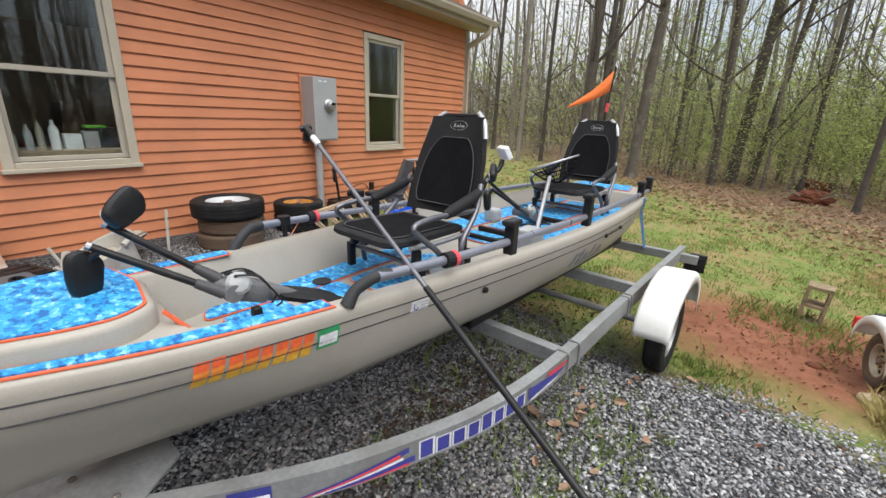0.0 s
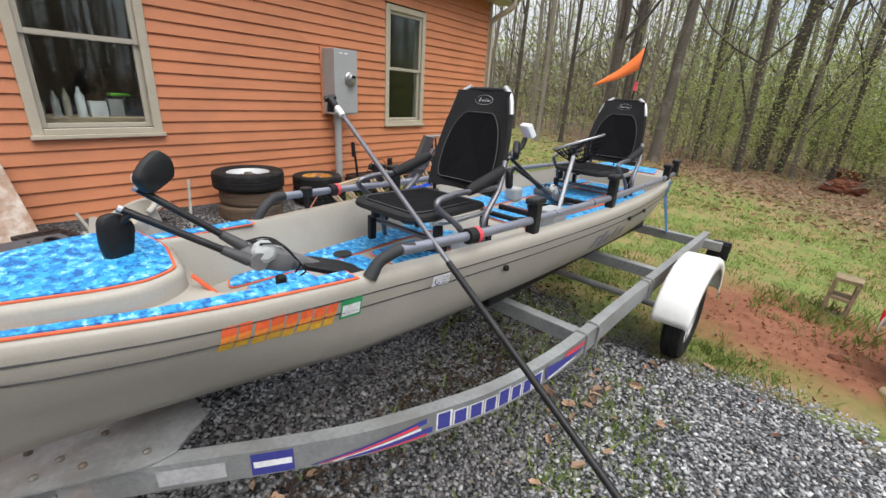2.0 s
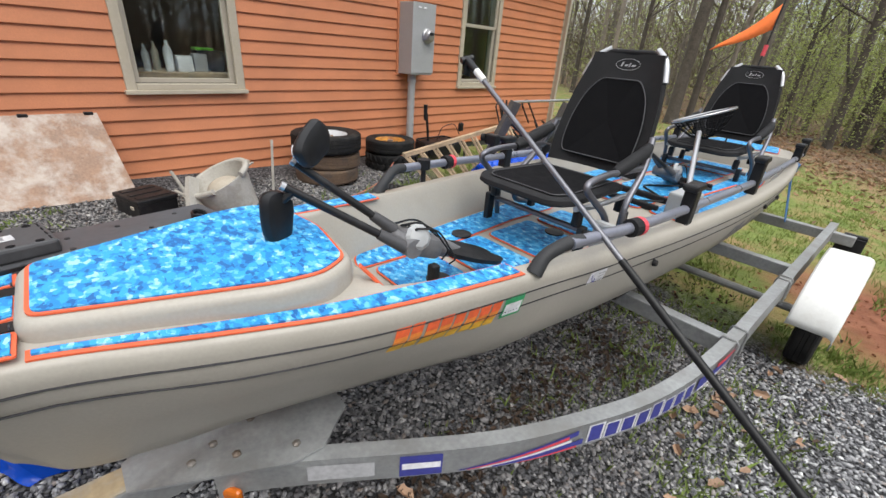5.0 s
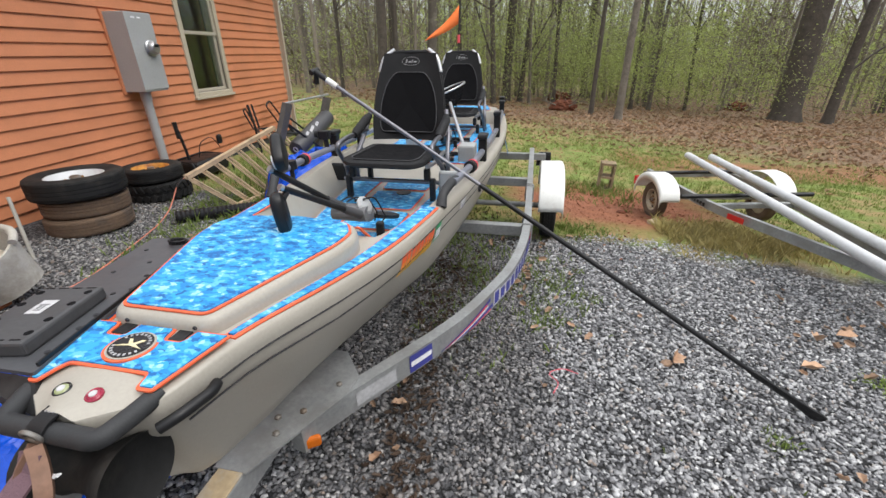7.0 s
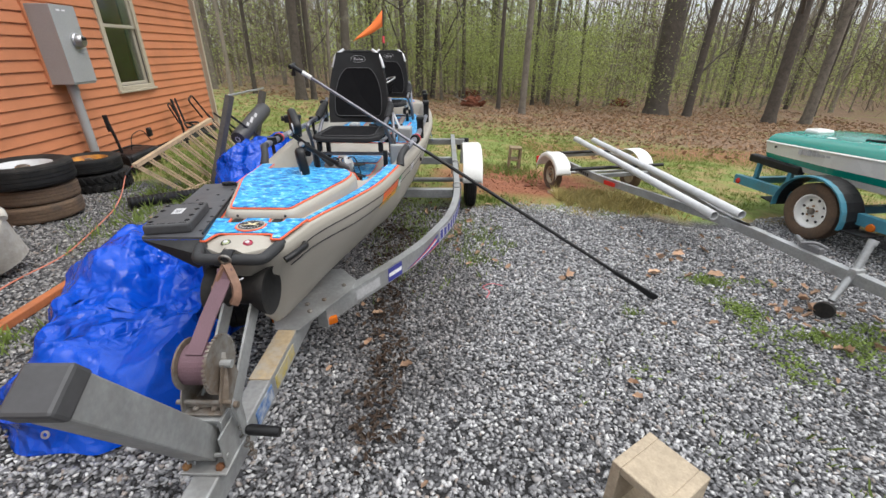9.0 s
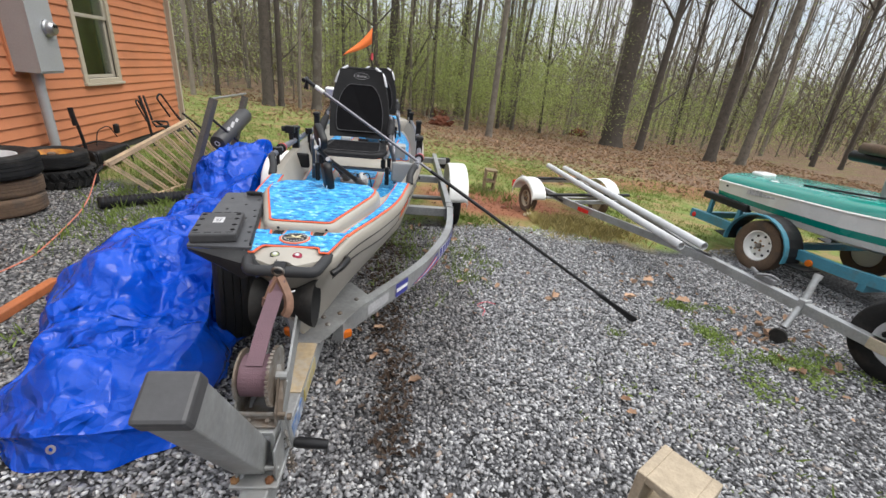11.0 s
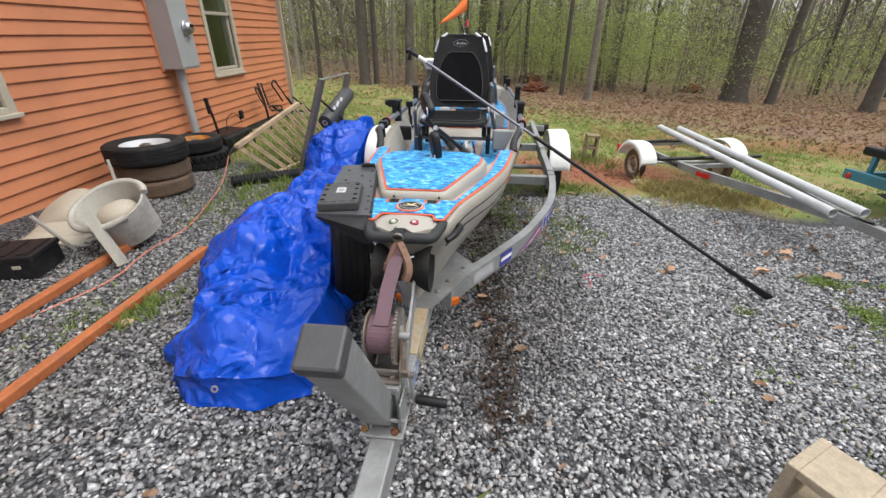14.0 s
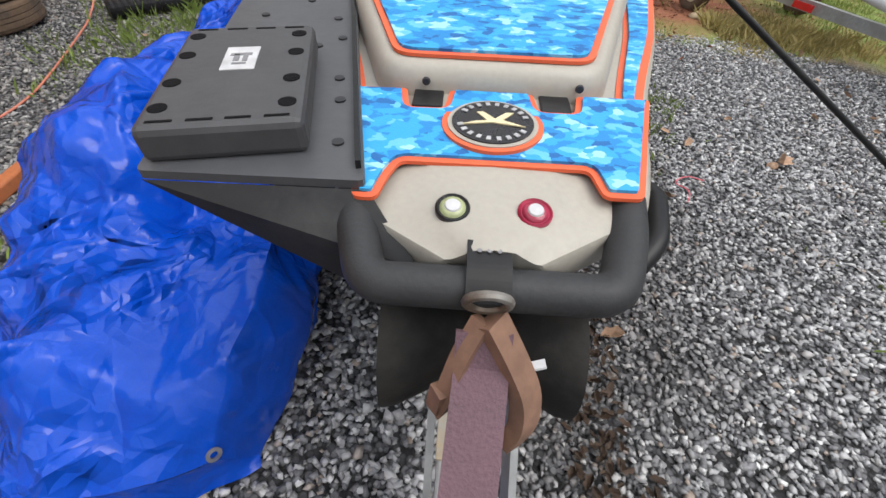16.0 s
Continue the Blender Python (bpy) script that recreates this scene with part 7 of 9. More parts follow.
for t, ln in ((0.30, 0.05), (0.45, 0.09), (0.62, 0.06)):
    bm = bmesh.new()
    rp = Vector((-1.53, 4.0, 0.65)).lerp(Vector((-1.38, 4.56, 0.90)), t) + Vector((0.045, -0.055, 0.068))
    box(bm, (0.03, ln, 0.004), rot=look(rp, rp + Vector((0.5, -0.6, 0.7))) @ pose(0, 0, 0, 0, 0, 35), bevel=0.001)
    part("print_bar", bm, M_LGREY, frame_ob)
bm = bmesh.new()
sweep(bm, [(-1.55, 3.85, 0.95), (-1.20, 4.6, 0.30)], 0.014, seg=8)
part("brace", bm, M_BLACK, frame_ob)

pipe = empty("drain_pipe", Matrix(), "black corrugated plastic drain pipe on the ground", "pipe")
bm = bmesh.new()
pa, pb = Vector((-2.21, 2.76, ground(-2.2, 2.7) + 0.06)), Vector((-1.35, 3.50, ground(-1.4, 3.4) + 0.06))
n = 60
pts = [pa.lerp(pb, k / n) for k in range(n + 1)]
sweep(bm, pts, [0.060 if k % 2 else 0.051 for k in range(n + 1)], seg=16)
part("corrugated_tube", bm, M_BLACK, pipe)

cord = empty("extension_cord", Matrix(), "orange extension cord snaking over the gravel", "cord")
bm = bmesh.new()
cpts = [(-2.25, 3.08, 0.56), (-2.30, 3.0, 0.50), (-2.32, 2.85, 0.30), (-2.26, 2.60, 0.245), (-2.12, 2.1, 0.245), (-2.02, 1.62, 0.235), (-2.06, 1.2, 0.255), (-1.98, 0.82, 0.262), (-2.12, 0.40, 0.28), (-2.35, -0.1, 0.30), (-2.7, -0.6, 0.34)]
sweep(bm, bend(cpts, 0.18, 6), 0.0052, seg=7)
part("cord", bm, M_CORD, cord, smooth=40)
bm = bmesh.new()
sweep(bm, [(-2.27, 3.05, 0.54), (-2.30, 2.98, 0.48)], 0.014, seg=8)
part("plug", bm, M_BLACK, cord)


def timber(x0, y0, x1, y1, label):
    ob = empty("timber", Matrix(), label, "timber", "orange timbers on the gravel")
    bm = bmesh.new()
    p, q = Vector((x0, y0, ground(x0, y0) + 0.03)), Vector((x1, y1, ground(x1, y1) + 0.03))
    d = (q - p).normalized()
    m = look(p, q)
    ln = (q - p).length
    box(bm, (0.055, 0.055, ln), rot=m @ Matrix.Translation((0, 0, -ln / 2)), bevel=0.01, seg=3)
    part("beam", bm, M_TIMBER, ob)


timber(-1.665, 1.27, -1.70, -1.6, "long orange-stained landscape timber on the gravel")
timber(-2.20, 1.30, -2.10, -1.4, "orange-stained landscape timber half under a tub")

tub = empty("plastic_tub", pose(-2.19, 1.36, ground(-2.2, 1.36) + 0.08, 14, -20, 20) @ Matrix.Scale(0.92, 4), "broken beige-grey plastic tub standing on gravel", "tub")
bm = bmesh.new()
seg = 36
prof = [(0.185, 0.0), (0.205, 0.10), (0.235, 0.22), (0.250, 0.30), (0.262, 0.305), (0.262, 0.28)]
rings_o, rings_i = [], []
for r, z in prof[:4]:
    rings_o.append([bm.verts.new((r * math.cos(2 * math.pi * k / seg), 0.86 * r * math.sin(2 * math.pi * k / seg), z + (0.05 * math.cos(2 * math.pi * k / seg - 2.0) if z > 0.2 else 0))) for k in range(seg)])
    rings_i.append([bm.verts.new(((r - 0.016) * math.cos(2 * math.pi * k / seg), 0.86 * (r - 0.016) * math.sin(2 * math.pi * k / seg), z + 0.004 + (0.05 * math.cos(2 * math.pi * k / seg - 2.0) if z > 0.2 else 0))) for k in range(seg)])
for ringset in (rings_o, rings_i):
    for a, b in zip(ringset, ringset[1:]):
        for k in range(seg):
            bm.faces.new((a[k], a[(k + 1) % seg], b[(k + 1) % seg], b[k]))
for k in range(seg):
    bm.faces.new((rings_o[-1][k], rings_o[-1][(k + 1) % seg], rings_i[-1][(k + 1) % seg], rings_i[-1][k]))
bm.faces.new(rings_o[0][::-1])
bm.faces.new(rings_i[0])
part("shell", bm, M_TUB, tub, smooth=50)
bm = bmesh.new()
sweep(bm, [(0.262 * math.cos(2 * math.pi * k / 36), 0.225 * math.sin(2 * math.pi * k / 36), 0.305 + 0.05 * math.cos(2 * math.pi * k / 36 - 2.0)) for k in range(31)], 0.024, seg=8)
part("rim", bm, M_TUB, tub, smooth=50)
bm = bmesh.new()
inv = tub.matrix_world.inverted()
sweep(bm, [inv @ Vector(p) for p in ((-2.27, 1.10, 0.60), (-2.20, 1.06, 0.50), (-2.06, 1.0, 0.262))], 1, flat=(0.045, 0.085))
part("strut", bm, M_TUB, tub)
bm = bmesh.new()
bmesh.ops.create_uvsphere(bm, u_segments=20, v_segments=12, radius=0.15)
for v in bm.verts:
    v.co = Vector((v.co.x, v.co.y * 0.85, v.co.z * 0.6 + 0.21))
part("inner_dome", bm, M_BEIGE, tub, smooth=60)

mats = empty("shell_pile", Matrix(), "pile of pale broken plastic shells and hoops", "scrap pile")
for k, (x, y, z, r, tx, ty) in enumerate(((-2.92, 1.58, 0.39, 0.27, 24, -26), (-2.80, 1.42, 0.30, 0.25, 8, -6), (-2.76, 1.38, 0.265, 0.28, 5, 2))):
    bm = bmesh.new()
    bmesh.ops.create_uvsphere(bm, u_segments=28, v_segments=14, radius=1.0)
    bmesh.ops.delete(bm, geom=[v for v in bm.verts if v.co.z < -0.05], context="VERTS")
    for v in bm.verts:
        wv = 1 + 0.06 * noise.noise((v.co.x * 2, v.co.y * 2, k * 3.0))
        v.co = Vector((v.co.x * r * wv, v.co.y * r * 0.8 * wv, v.co.z * 0.09))
    bmesh.ops.transform(bm, matrix=Matrix.Translation((x, y, z)) @ pose(0, 0, 0, tx, ty, 20 * k), verts=bm.verts)
    o = part("shell", bm, M_BEIGE, mats, smooth=50)
    o.modifiers.new("thickness", "SOLIDIFY").thickness = 0.012
    bm = bmesh.new()
    hm = Matrix.Translation((x, y, z - 0.02)) @ pose(0, 0, 0, tx, ty, 0)
    sweep(bm, [hm @ Vector((r * 1.05 * math.cos(a), r * 0.85 * math.sin(a), 0)) for a in [2 * math.pi * q / 36 for q in range(37)]], 0.008, seg=6)
    part("hoop", bm, M_TUB, mats)
for p, q in (((-2.52, 1.16, 0.28), (-2.60, 1.05, 0.58)), ((-2.50, 1.25, 0.27), (-2.80, 1.1, 0.36)), ((-2.66, 1.85, 0.25), (-2.70, 1.9, 0.72))):
    bm = bmesh.new()
    sweep(bm, [p, q], 0.012, seg=8)
    part("stick", bm, M_TUB, mats)
toolbox = empty("black_crate", pose(-2.60, 0.86, ground(-2.60, 0.86), 0, 0, 14) @ Matrix.Diagonal((0.72, 0.75, 0.62, 1)), "black plastic crate with latches by the wall", "crate")
bm = bmesh.new()
box(bm, (0.46, 0.36, 0.20), (0, 0, 0.10), bevel=0.015)
part("body", bm, M_BLACK, toolbox)
bm = bmesh.new()
box(bm, (0.48, 0.38, 0.055), (0, 0, 0.225), bevel=0.012)
for x in (-0.15, 0, 0.15):
    box(bm, (0.08, 0.30, 0.012), (x, 0, 0.256), bevel=0.004)
part("lid", bm, M_BLACK, toolbox)
bm = bmesh.new()
box(bm, (0.06, 0.01, 0.035), (0.10, -0.183, 0.14), bevel=0.003)
part("latch", bm, M_BEIGE, toolbox)

plywood = empty("leaning_sheet", Matrix(), "stained translucent plastic sheet leaning against the siding", "sheet")
bm = bmesh.new()
vs = [Vector(p) for p in ((WALL_X + 0.42, -0.30, ground(-3.0, 0)), (WALL_X + 0.42, 0.88, ground(-3.0, 1)), (WALL_X + 0.05, 0.80, 0.90), (WALL_X + 0.05, -0.30, 0.90))]
top = [bm.verts.new(v) for v in vs]
low = [bm.verts.new(v + Vector((0.02, 0, 0.008))) for v in vs]
bm.faces.new(top)
bm.faces.new(low[::-1])
for k in range(4):
    bm.faces.new((top[k], top[(k + 1) % 4], low[(k + 1) % 4], low[k]))
part("panel", bm, M_SHEET, plywood)
for t in (0.25, 0.62, 0.97):
    bm = bmesh.new()
    box(bm, (0.03, 0.06, 0.05), (WALL_X + 0.065, -0.30 + 1.08 * t, 0.89), bevel=0.004)
    part("clip", bm, M_BLACK, plywood)


def garden_tool(y, x, parts_, label, name):
    ob = empty(name, Matrix(), label, "garden tool", "black tools along the wall")
    for nm, pts, r in parts_:
        bm = bmesh.new()
        sweep(bm, bend([(x + a, y + b, ground(x, y) + 0.88 * c) for a, b, c in pts], 0.06), r, seg=8)
        part(nm, bm, M_BLACK, ob, smooth=40)
    return ob


wb = garden_tool(4.30, -3.05, (("handle", [(0.0, -0.10, 0.15), (-0.02, -0.12, 0.50), (-0.04, -0.14, 0.72)], 0.017), ("grip", [(-0.04, -0.14, 0.58), (-0.05, -0.145, 0.80)], 0.026), ("frame", [(0.20, -0.32, 0.02), (0.18, -0.30, 0.28), (-0.10, -0.25, 0.30), (-0.15, 0.35, 0.28), (0.18, 0.42, 0.24), (0.2, 0.42, 0.0)], 0.014)),
                 "black two-handled cart folded against the wall", "hand_cart")
bm = bmesh.new()
box(bm, (0.34, 0.62, 0.20), (-3.02, 4.36, ground(-3, 4.3) + 0.15), rot=None, bevel=0.05, seg=3)
part("tray", bm, M_BLACK, wb, "black plastic tray")
bm = bmesh.new()
sweep(bm, bend([(-3.0, 4.30, 0.45), (-3.02, 4.40, 0.62), (-3.0, 4.62, 0.66), (-2.98, 4.72, 0.50)], 0.08), 0.006, seg=6)
part("cable", bm, M_BLACK, wb)
bm = bmesh.new()
box(bm, (0.05, 0.08, 0.12), (-2.98, 4.74, 0.60), rot=None, bevel=0.02)
part("head", bm, M_BLACK, wb)
garden_tool(5.85, -3.15, (("loop", [(0.25, -0.25, 0.42), (0.32, 0.0, 0.40), (0.22, 0.2, 0.44), (0.10, -0.02, 0.46), (0.25, -0.25, 0.42)], 0.014), ("post", [(0.05, 0.05, 0.02), (0.0, 0.08, 0.5), (-0.08, 0.12, 0.85)], 0.02), ("post", [(0.03, 0.15, 0.45), (-0.06, 0.2, 0.85)], 0.016), ("foot", [(0.1, 0.1, 0.45), (0.45, 0.3, 0.05)], 0.018), ("top_loop", [(0.05, -0.05, 0.45), (-0.04, -0.1, 0.78), (-0.06, 0.02, 0.80), (0.0, 0.08, 0.5)], 0.012)),
            "black tubular folding frame leaning on the wall", "folding_frame")
garden_tool(6.75, -3.15, (("loop", [(0.0, -0.05, 0.45), (-0.10, -0.20, 0.80), (-0.10, -0.05, 0.88), (0.02, 0.12, 0.48)], 0.015), ("post", [(0.3, 0.1, 0.05), (0.05, 0.05, 0.5)], 0.022), ("bar", [(0.0, -0.3, 0.30), (0.35, 0.1, 0.22), (0.3, 0.35, 0.05)], 0.02), ("bar", [(0.1, 0.2, 0.5), (0.42, 0.5, 0.03)], 0.018)),
            "black tubular chair frame folded against the wall", "folding_frame")


# ---- concrete blocks ----
def block(m, label, material=None):
    ob = empty("concrete_block", m, label, "concrete block", "concrete blocks in the yard")
    bm = bmesh.new()
    w, d, h = 0.195, 0.195, 0.395
    t = 0.032
    # standing on end: two cells run through from front to back
    pieces = [("face_shell", (t, d, h), (x, 0, h / 2)) for x in (-w / 2 + t / 2, w / 2 - t / 2)]
    pieces += [("web", (w - 2 * t + 0.002, d - 0.004, t), (0, 0, z)) for z in (t / 2 + 0.001, h / 2, h - t / 2 - 0.001)]
    for nm, size, at in pieces:
        bm = bmesh.new()
        box(bm, size, at, bevel=0.004)
        for v in bm.verts:
            v.co += Vector((noise.noise(v.co * 30), noise.noise(v.co * 31 + Vector((5, 0, 0))), 0)) * 0.002
        part(nm, bm, material or M_CONCRETE, ob)
    return ob


block(pose(2.22, 5.45, ground(2.22, 5.45) - 0.03, 0, 3, -8), "brown concrete block standing on end in the grass, its shade in the colour", M_SHADEBLOCK)
block(pose(1.26, -0.52, ground(1.26, -0.52), 0, 0, -61), "tan concrete block standing on end on gravel")

# ---- second trailer with pipes ----
T2 = pose(3.12, 4.38, 0, 0, 0, 8)
small = empty("utility_trailer", T2, "small galvanised trailer with white fenders and rusty wheels", "trailer")


def t2z(y):
    return 0.215 + 0.0 * y


for s in (1, -1):
    bm = bmesh.new()
    sweep(bm, bend([(0.0, -2.55, t2z(-2.5)), (s * 0.05, -2.2, t2z(-2.2)), (s * 0.42, -0.75, t2z(-1)), (s * 0.44, -0.2, t2z(0)), (s * 0.44, 0.62, t2z(0.6))], 0.3), 1, flat=(0.04, 0.08))
    part("side_rail", bm, M_GALV, small)
    wheel(small, (s * 0.62, 0.0, ground(3.1 + s * 0.6, 4.4) + 0.20), 0.20, 0.11, M_TANGALV, M_DUSTY)
    fender(small, s, 0.52, 0.73, 0.0, 0.13, 0.25, M_WHITE)
    bm = bmesh.new()
    box(bm, (0.004, 0.17, 0.05), (s * 0.385 + s * 0.024, -1.02, t2z(0)), rot=None)
    bmesh.ops.rotate(bm, verts=bm.verts, cent=(s * 0.40, -1.02, 0.2), matrix=pose(0, 0, 0, 0, 0, -s * 14).to_3x3())
    part("reflector", bm, M_RED, small, "red side reflector")
    bm = bmesh.new()
    box(bm, (0.06, 0.03, 0.10), (s * 0.70, 0.34, 0.20), bevel=0.008)
    part("tail_lamp", bm, M_RED, small)
    for k in range(5):
        bm = bmesh.new()
        box(bm, (0.003, 0.036, 0.035), (s * 0.463, -0.62 + 0.05 * k, t2z(0)))
        part("maker_bar", bm, M_BLACK, small)
for y, w in ((0.35, 0.62), (-0.55, 0.66)):
    bm = bmesh.new()
    sweep(bm, [(-w, y, t2z(0) + 0.06), (w, y, t2z(0) + 0.06)], 0.022, seg=10)
    part("padded_bar", bm, M_BLACK, small, "black padded cross bar", smooth=40)
for y in (0.5, -0.65):
    bm = bmesh.new()
    box(bm, (0.86, 0.05, 0.05), (0, y, t2z(0) - 0.01), bevel=0.004)
    part("crossmember", bm, M_GALV, small)
bm = bmesh.new()
sweep(bm, [(-0.60, 0, 0.08), (0.60, 0, 0.06)], 0.02)
part("axle", bm, M_GALV, small)
bm = bmesh.new()
box(bm, (0.065, 1.7, 0.08), (0, -3.2, t2z(-3)), bevel=0.005)
part("tongue", bm, M_GALV, small)
bm = bmesh.new()
box(bm, (0.07, 0.9, 0.084), (0.0, -4.3, t2z(-3) - 0.002), bevel=0.005)
part("tongue_front", bm, M_TANGALV, small, "tongue end with tan stains")
bm = bmesh.new()
box(bm, (0.09, 0.05, 0.13), (0, -3.40, t2z(0) - 0.0), bevel=0.006)
sweep(bm, [(0.08, -3.36, 0.44), (0.0, -3.39, 0.24), (-0.16, -3.43, 0.06)], 0.024, seg=12)
sweep(bm, [(0.085, -3.36, 0.435), (0.10, -3.355, 0.465)], 0.03, seg=12)
part("jack_leg", bm, M_GALV, small, smooth=40)
bm = bmesh.new()
lathe(bm, [(0.0, -0.018), (0.058, -0.018), (0.062, 0.0), (0.058, 0.018), (0.0, 0.0181)], 22, Matrix.Translation((-0.20, -3.44, ground(3.36, 0.96) + 0.064)) @ pose(0, 0, 0, 0, 90, 25))
part("jack_wheel", bm, M_RUBBER, small, smooth=40)
bm = bmesh.new()
box(bm, (0.05, 0.16, 0.05), (0.03, -3.05, 0.275), bevel=0.006)
sweep(bm, bend([(0.09, -3.12, 0.29), (0.02, -3.08, 0.33), (-0.05, -3.02, 0.31)], 0.03), 0.013, seg=10)
sweep(bm, [(0.02, -2.98, 0.29), (0.12, -2.86, 0.28)], 0.018, seg=10)
part("winch_stub", bm, M_GEAR, small, smooth=40)

for (x0, y0, z0), (x1, y1, z1) in (((3.18, 1.94, 0.325), (3.08, 5.08, 0.40)), ((3.46, 1.97, 0.315), (3.37, 5.10, 0.375))):
    ob = empty("pvc_pipe", Matrix(), "long pale grey plastic pipe laid along the small trailer", "pipe", "pipes on the small trailer")
    bm = bmesh.new()
    m = look((x0, y0, z0), (x1, y1, z1))
    ln = (Vector((x1, y1, z1)) - Vector((x0, y0, z0))).length
    lathe(bm, [(0.034, 0.0), (0.039, 0.0), (0.039, -ln), (0.034, -ln)], 24, m, close=True)
    part("tube", bm, M_PVC, ob, smooth=40)

# ---- runabout on its teal trailer ----
RB = pose(5.70, 2.6, 0, 0, 0, 2)
runabout = empty("runabout_boat", RB, "white and teal fibreglass runabout boat", "boat")


def loft_boat():
    st = [(1.12, 0.66, 0.62, 0.28), (0.9, 0.68, 0.63, 0.27), (0.3, 0.70, 0.66, 0.26), (-0.5, 0.68, 0.70, 0.27), (-1.2, 0.58, 0.75, 0.32), (-1.8, 0.36, 0.80, 0.42), (-2.15, 0.08, 0.84, 0.60)]
    secs = (("hull_bottom", M_GEL, ((0.0, 0.0), (0.62, 0.14), (0.86, 0.26), (0.91, 0.42))), ("hull_stripe", M_TEAL, ((0.91, 0.42), (0.945, 0.60))), ("hull_side", M_GEL, ((0.945, 0.60), (1.0, 0.97))), ("rub_rail", M_WHITE, ((1.0, 0.97), (1.02, 0.985), (1.02, 1.01), (0.99, 1.025))), ("deck", M_TEAL, ((0.99, 1.025), (0.955, 1.17), (0.86, 1.27), (0.5, 1.33), (0.0, 1.35))))
    for nm, material, prof in secs:
        for s in ((1, -1)):
            bm = bmesh.new()
            rows_ = [[bm.verts.new((s * b * px, u, zk + (zg - zk) * pz)) for px, pz in prof] for u, b, zg, zk in st]
            for a, c in zip(rows_, rows_[1:]):
                for k in range(len(prof) - 1):
                    bm.faces.new((a[k], a[k + 1], c[k + 1], c[k]))
            part(nm, bm, material, runabout, smooth=40)
    u, b, zg, zk = st[0]
    for nm, material, prof in secs:
        bm = bmesh.new()
        lo = [bm.verts.new((-b * px, u, zk + (zg - zk) * pz)) for px, pz in prof]
        hi = [bm.verts.new((b * px, u, zk + (zg - zk) * pz)) for px, pz in prof]
        for k in range(len(prof) - 1):
            bm.faces.new((lo[k], lo[k + 1], hi[k + 1], hi[k]))
        part("transom", bm, material, runabout)


loft_boat()
bm = bmesh.new()
box(bm, (0.24, 0.18, 0.06), (-0.22, 0.9, 0.765), bevel=0.03, seg=3)
part("hatch_cover", bm, M_GEL, runabout)
for y in (0.45, 0.1, -0.25):
    bm = bmesh.new()
    box(bm, (0.10, 0.18, 0.025), (-0.45, y, 0.755 + 0.05 * (0.5 - y)), bevel=0.01)
    part("deck_cleat", bm, M_GEL, runabout)
bm = bmesh.new()
sweep(bm, [(-0.40, 0.2, 0.80), (-0.30, -0.9, 0.90)], 0.012, seg=8)
part("deck_line", bm, M_BLACK, runabout)
for k in range(7):
    bm = bmesh.new()
    box(bm, (0.004, 0.045, 0.06), (-0.690 - 0.002 * (k < 4), 0.60 - 0.055 * k, 0.595 + 0.006 * k), rot=None)
    part("maker_bar", bm, M_LGREY, runabout)
bm = bmesh.new()
lathe(bm, [(0.0, 0), (0.014, 0), (0.014, 0.01), (0.0, 0.0101)], 14, Matrix.Translation((-0.675, 0.95, 0.58)) @ pose(0, 0, 0, 0, -90, 0))
part("drain", bm, M_BLACK, runabout)

seat_ob = empty("cushion_stack", Matrix(), "stacked brown and black rolled cushions on a boat post", "cushions")
for x, y, z, material in ((5.55, 2.30, 1.30, M_DUSTY), (5.62, 2.42, 1.20, M_BLACK), (5.72, 2.22, 1.20, M_METER)):
    bm = bmesh.new()
    sweep(bm, [(x - 0.02, y + 0.26, z), (x - 0.02, y + 0.24, z), (x, y - 0.24, z), (x, y - 0.26, z)], [0.035, 0.058, 0.058, 0.035], seg=14)
    part("cushion", bm, material, seat_ob, smooth=50)
bm = bmesh.new()
sweep(bm, [(5.66, 2.20, 0.72), (5.66, 2.26, 1.18)], 0.035, seg=12)
part("post", bm, M_GALV, seat_ob, smooth=40)
WM = Matrix.Translation((3.86, 0.46, ground(3.86, 0.46) + 0.325)) @ look((0, 0, 0), (3.6, 1.5, 0.15))
loose = empty("loose_wheel", Matrix(), "black tyred wheel with pale rim standing on gravel", "wheel")
tyre_mesh(loose, WM, 0.325, 0.17, M_RUBBER)
rim_mesh(loose, WM, 0.20, 0.17, M_PVC)

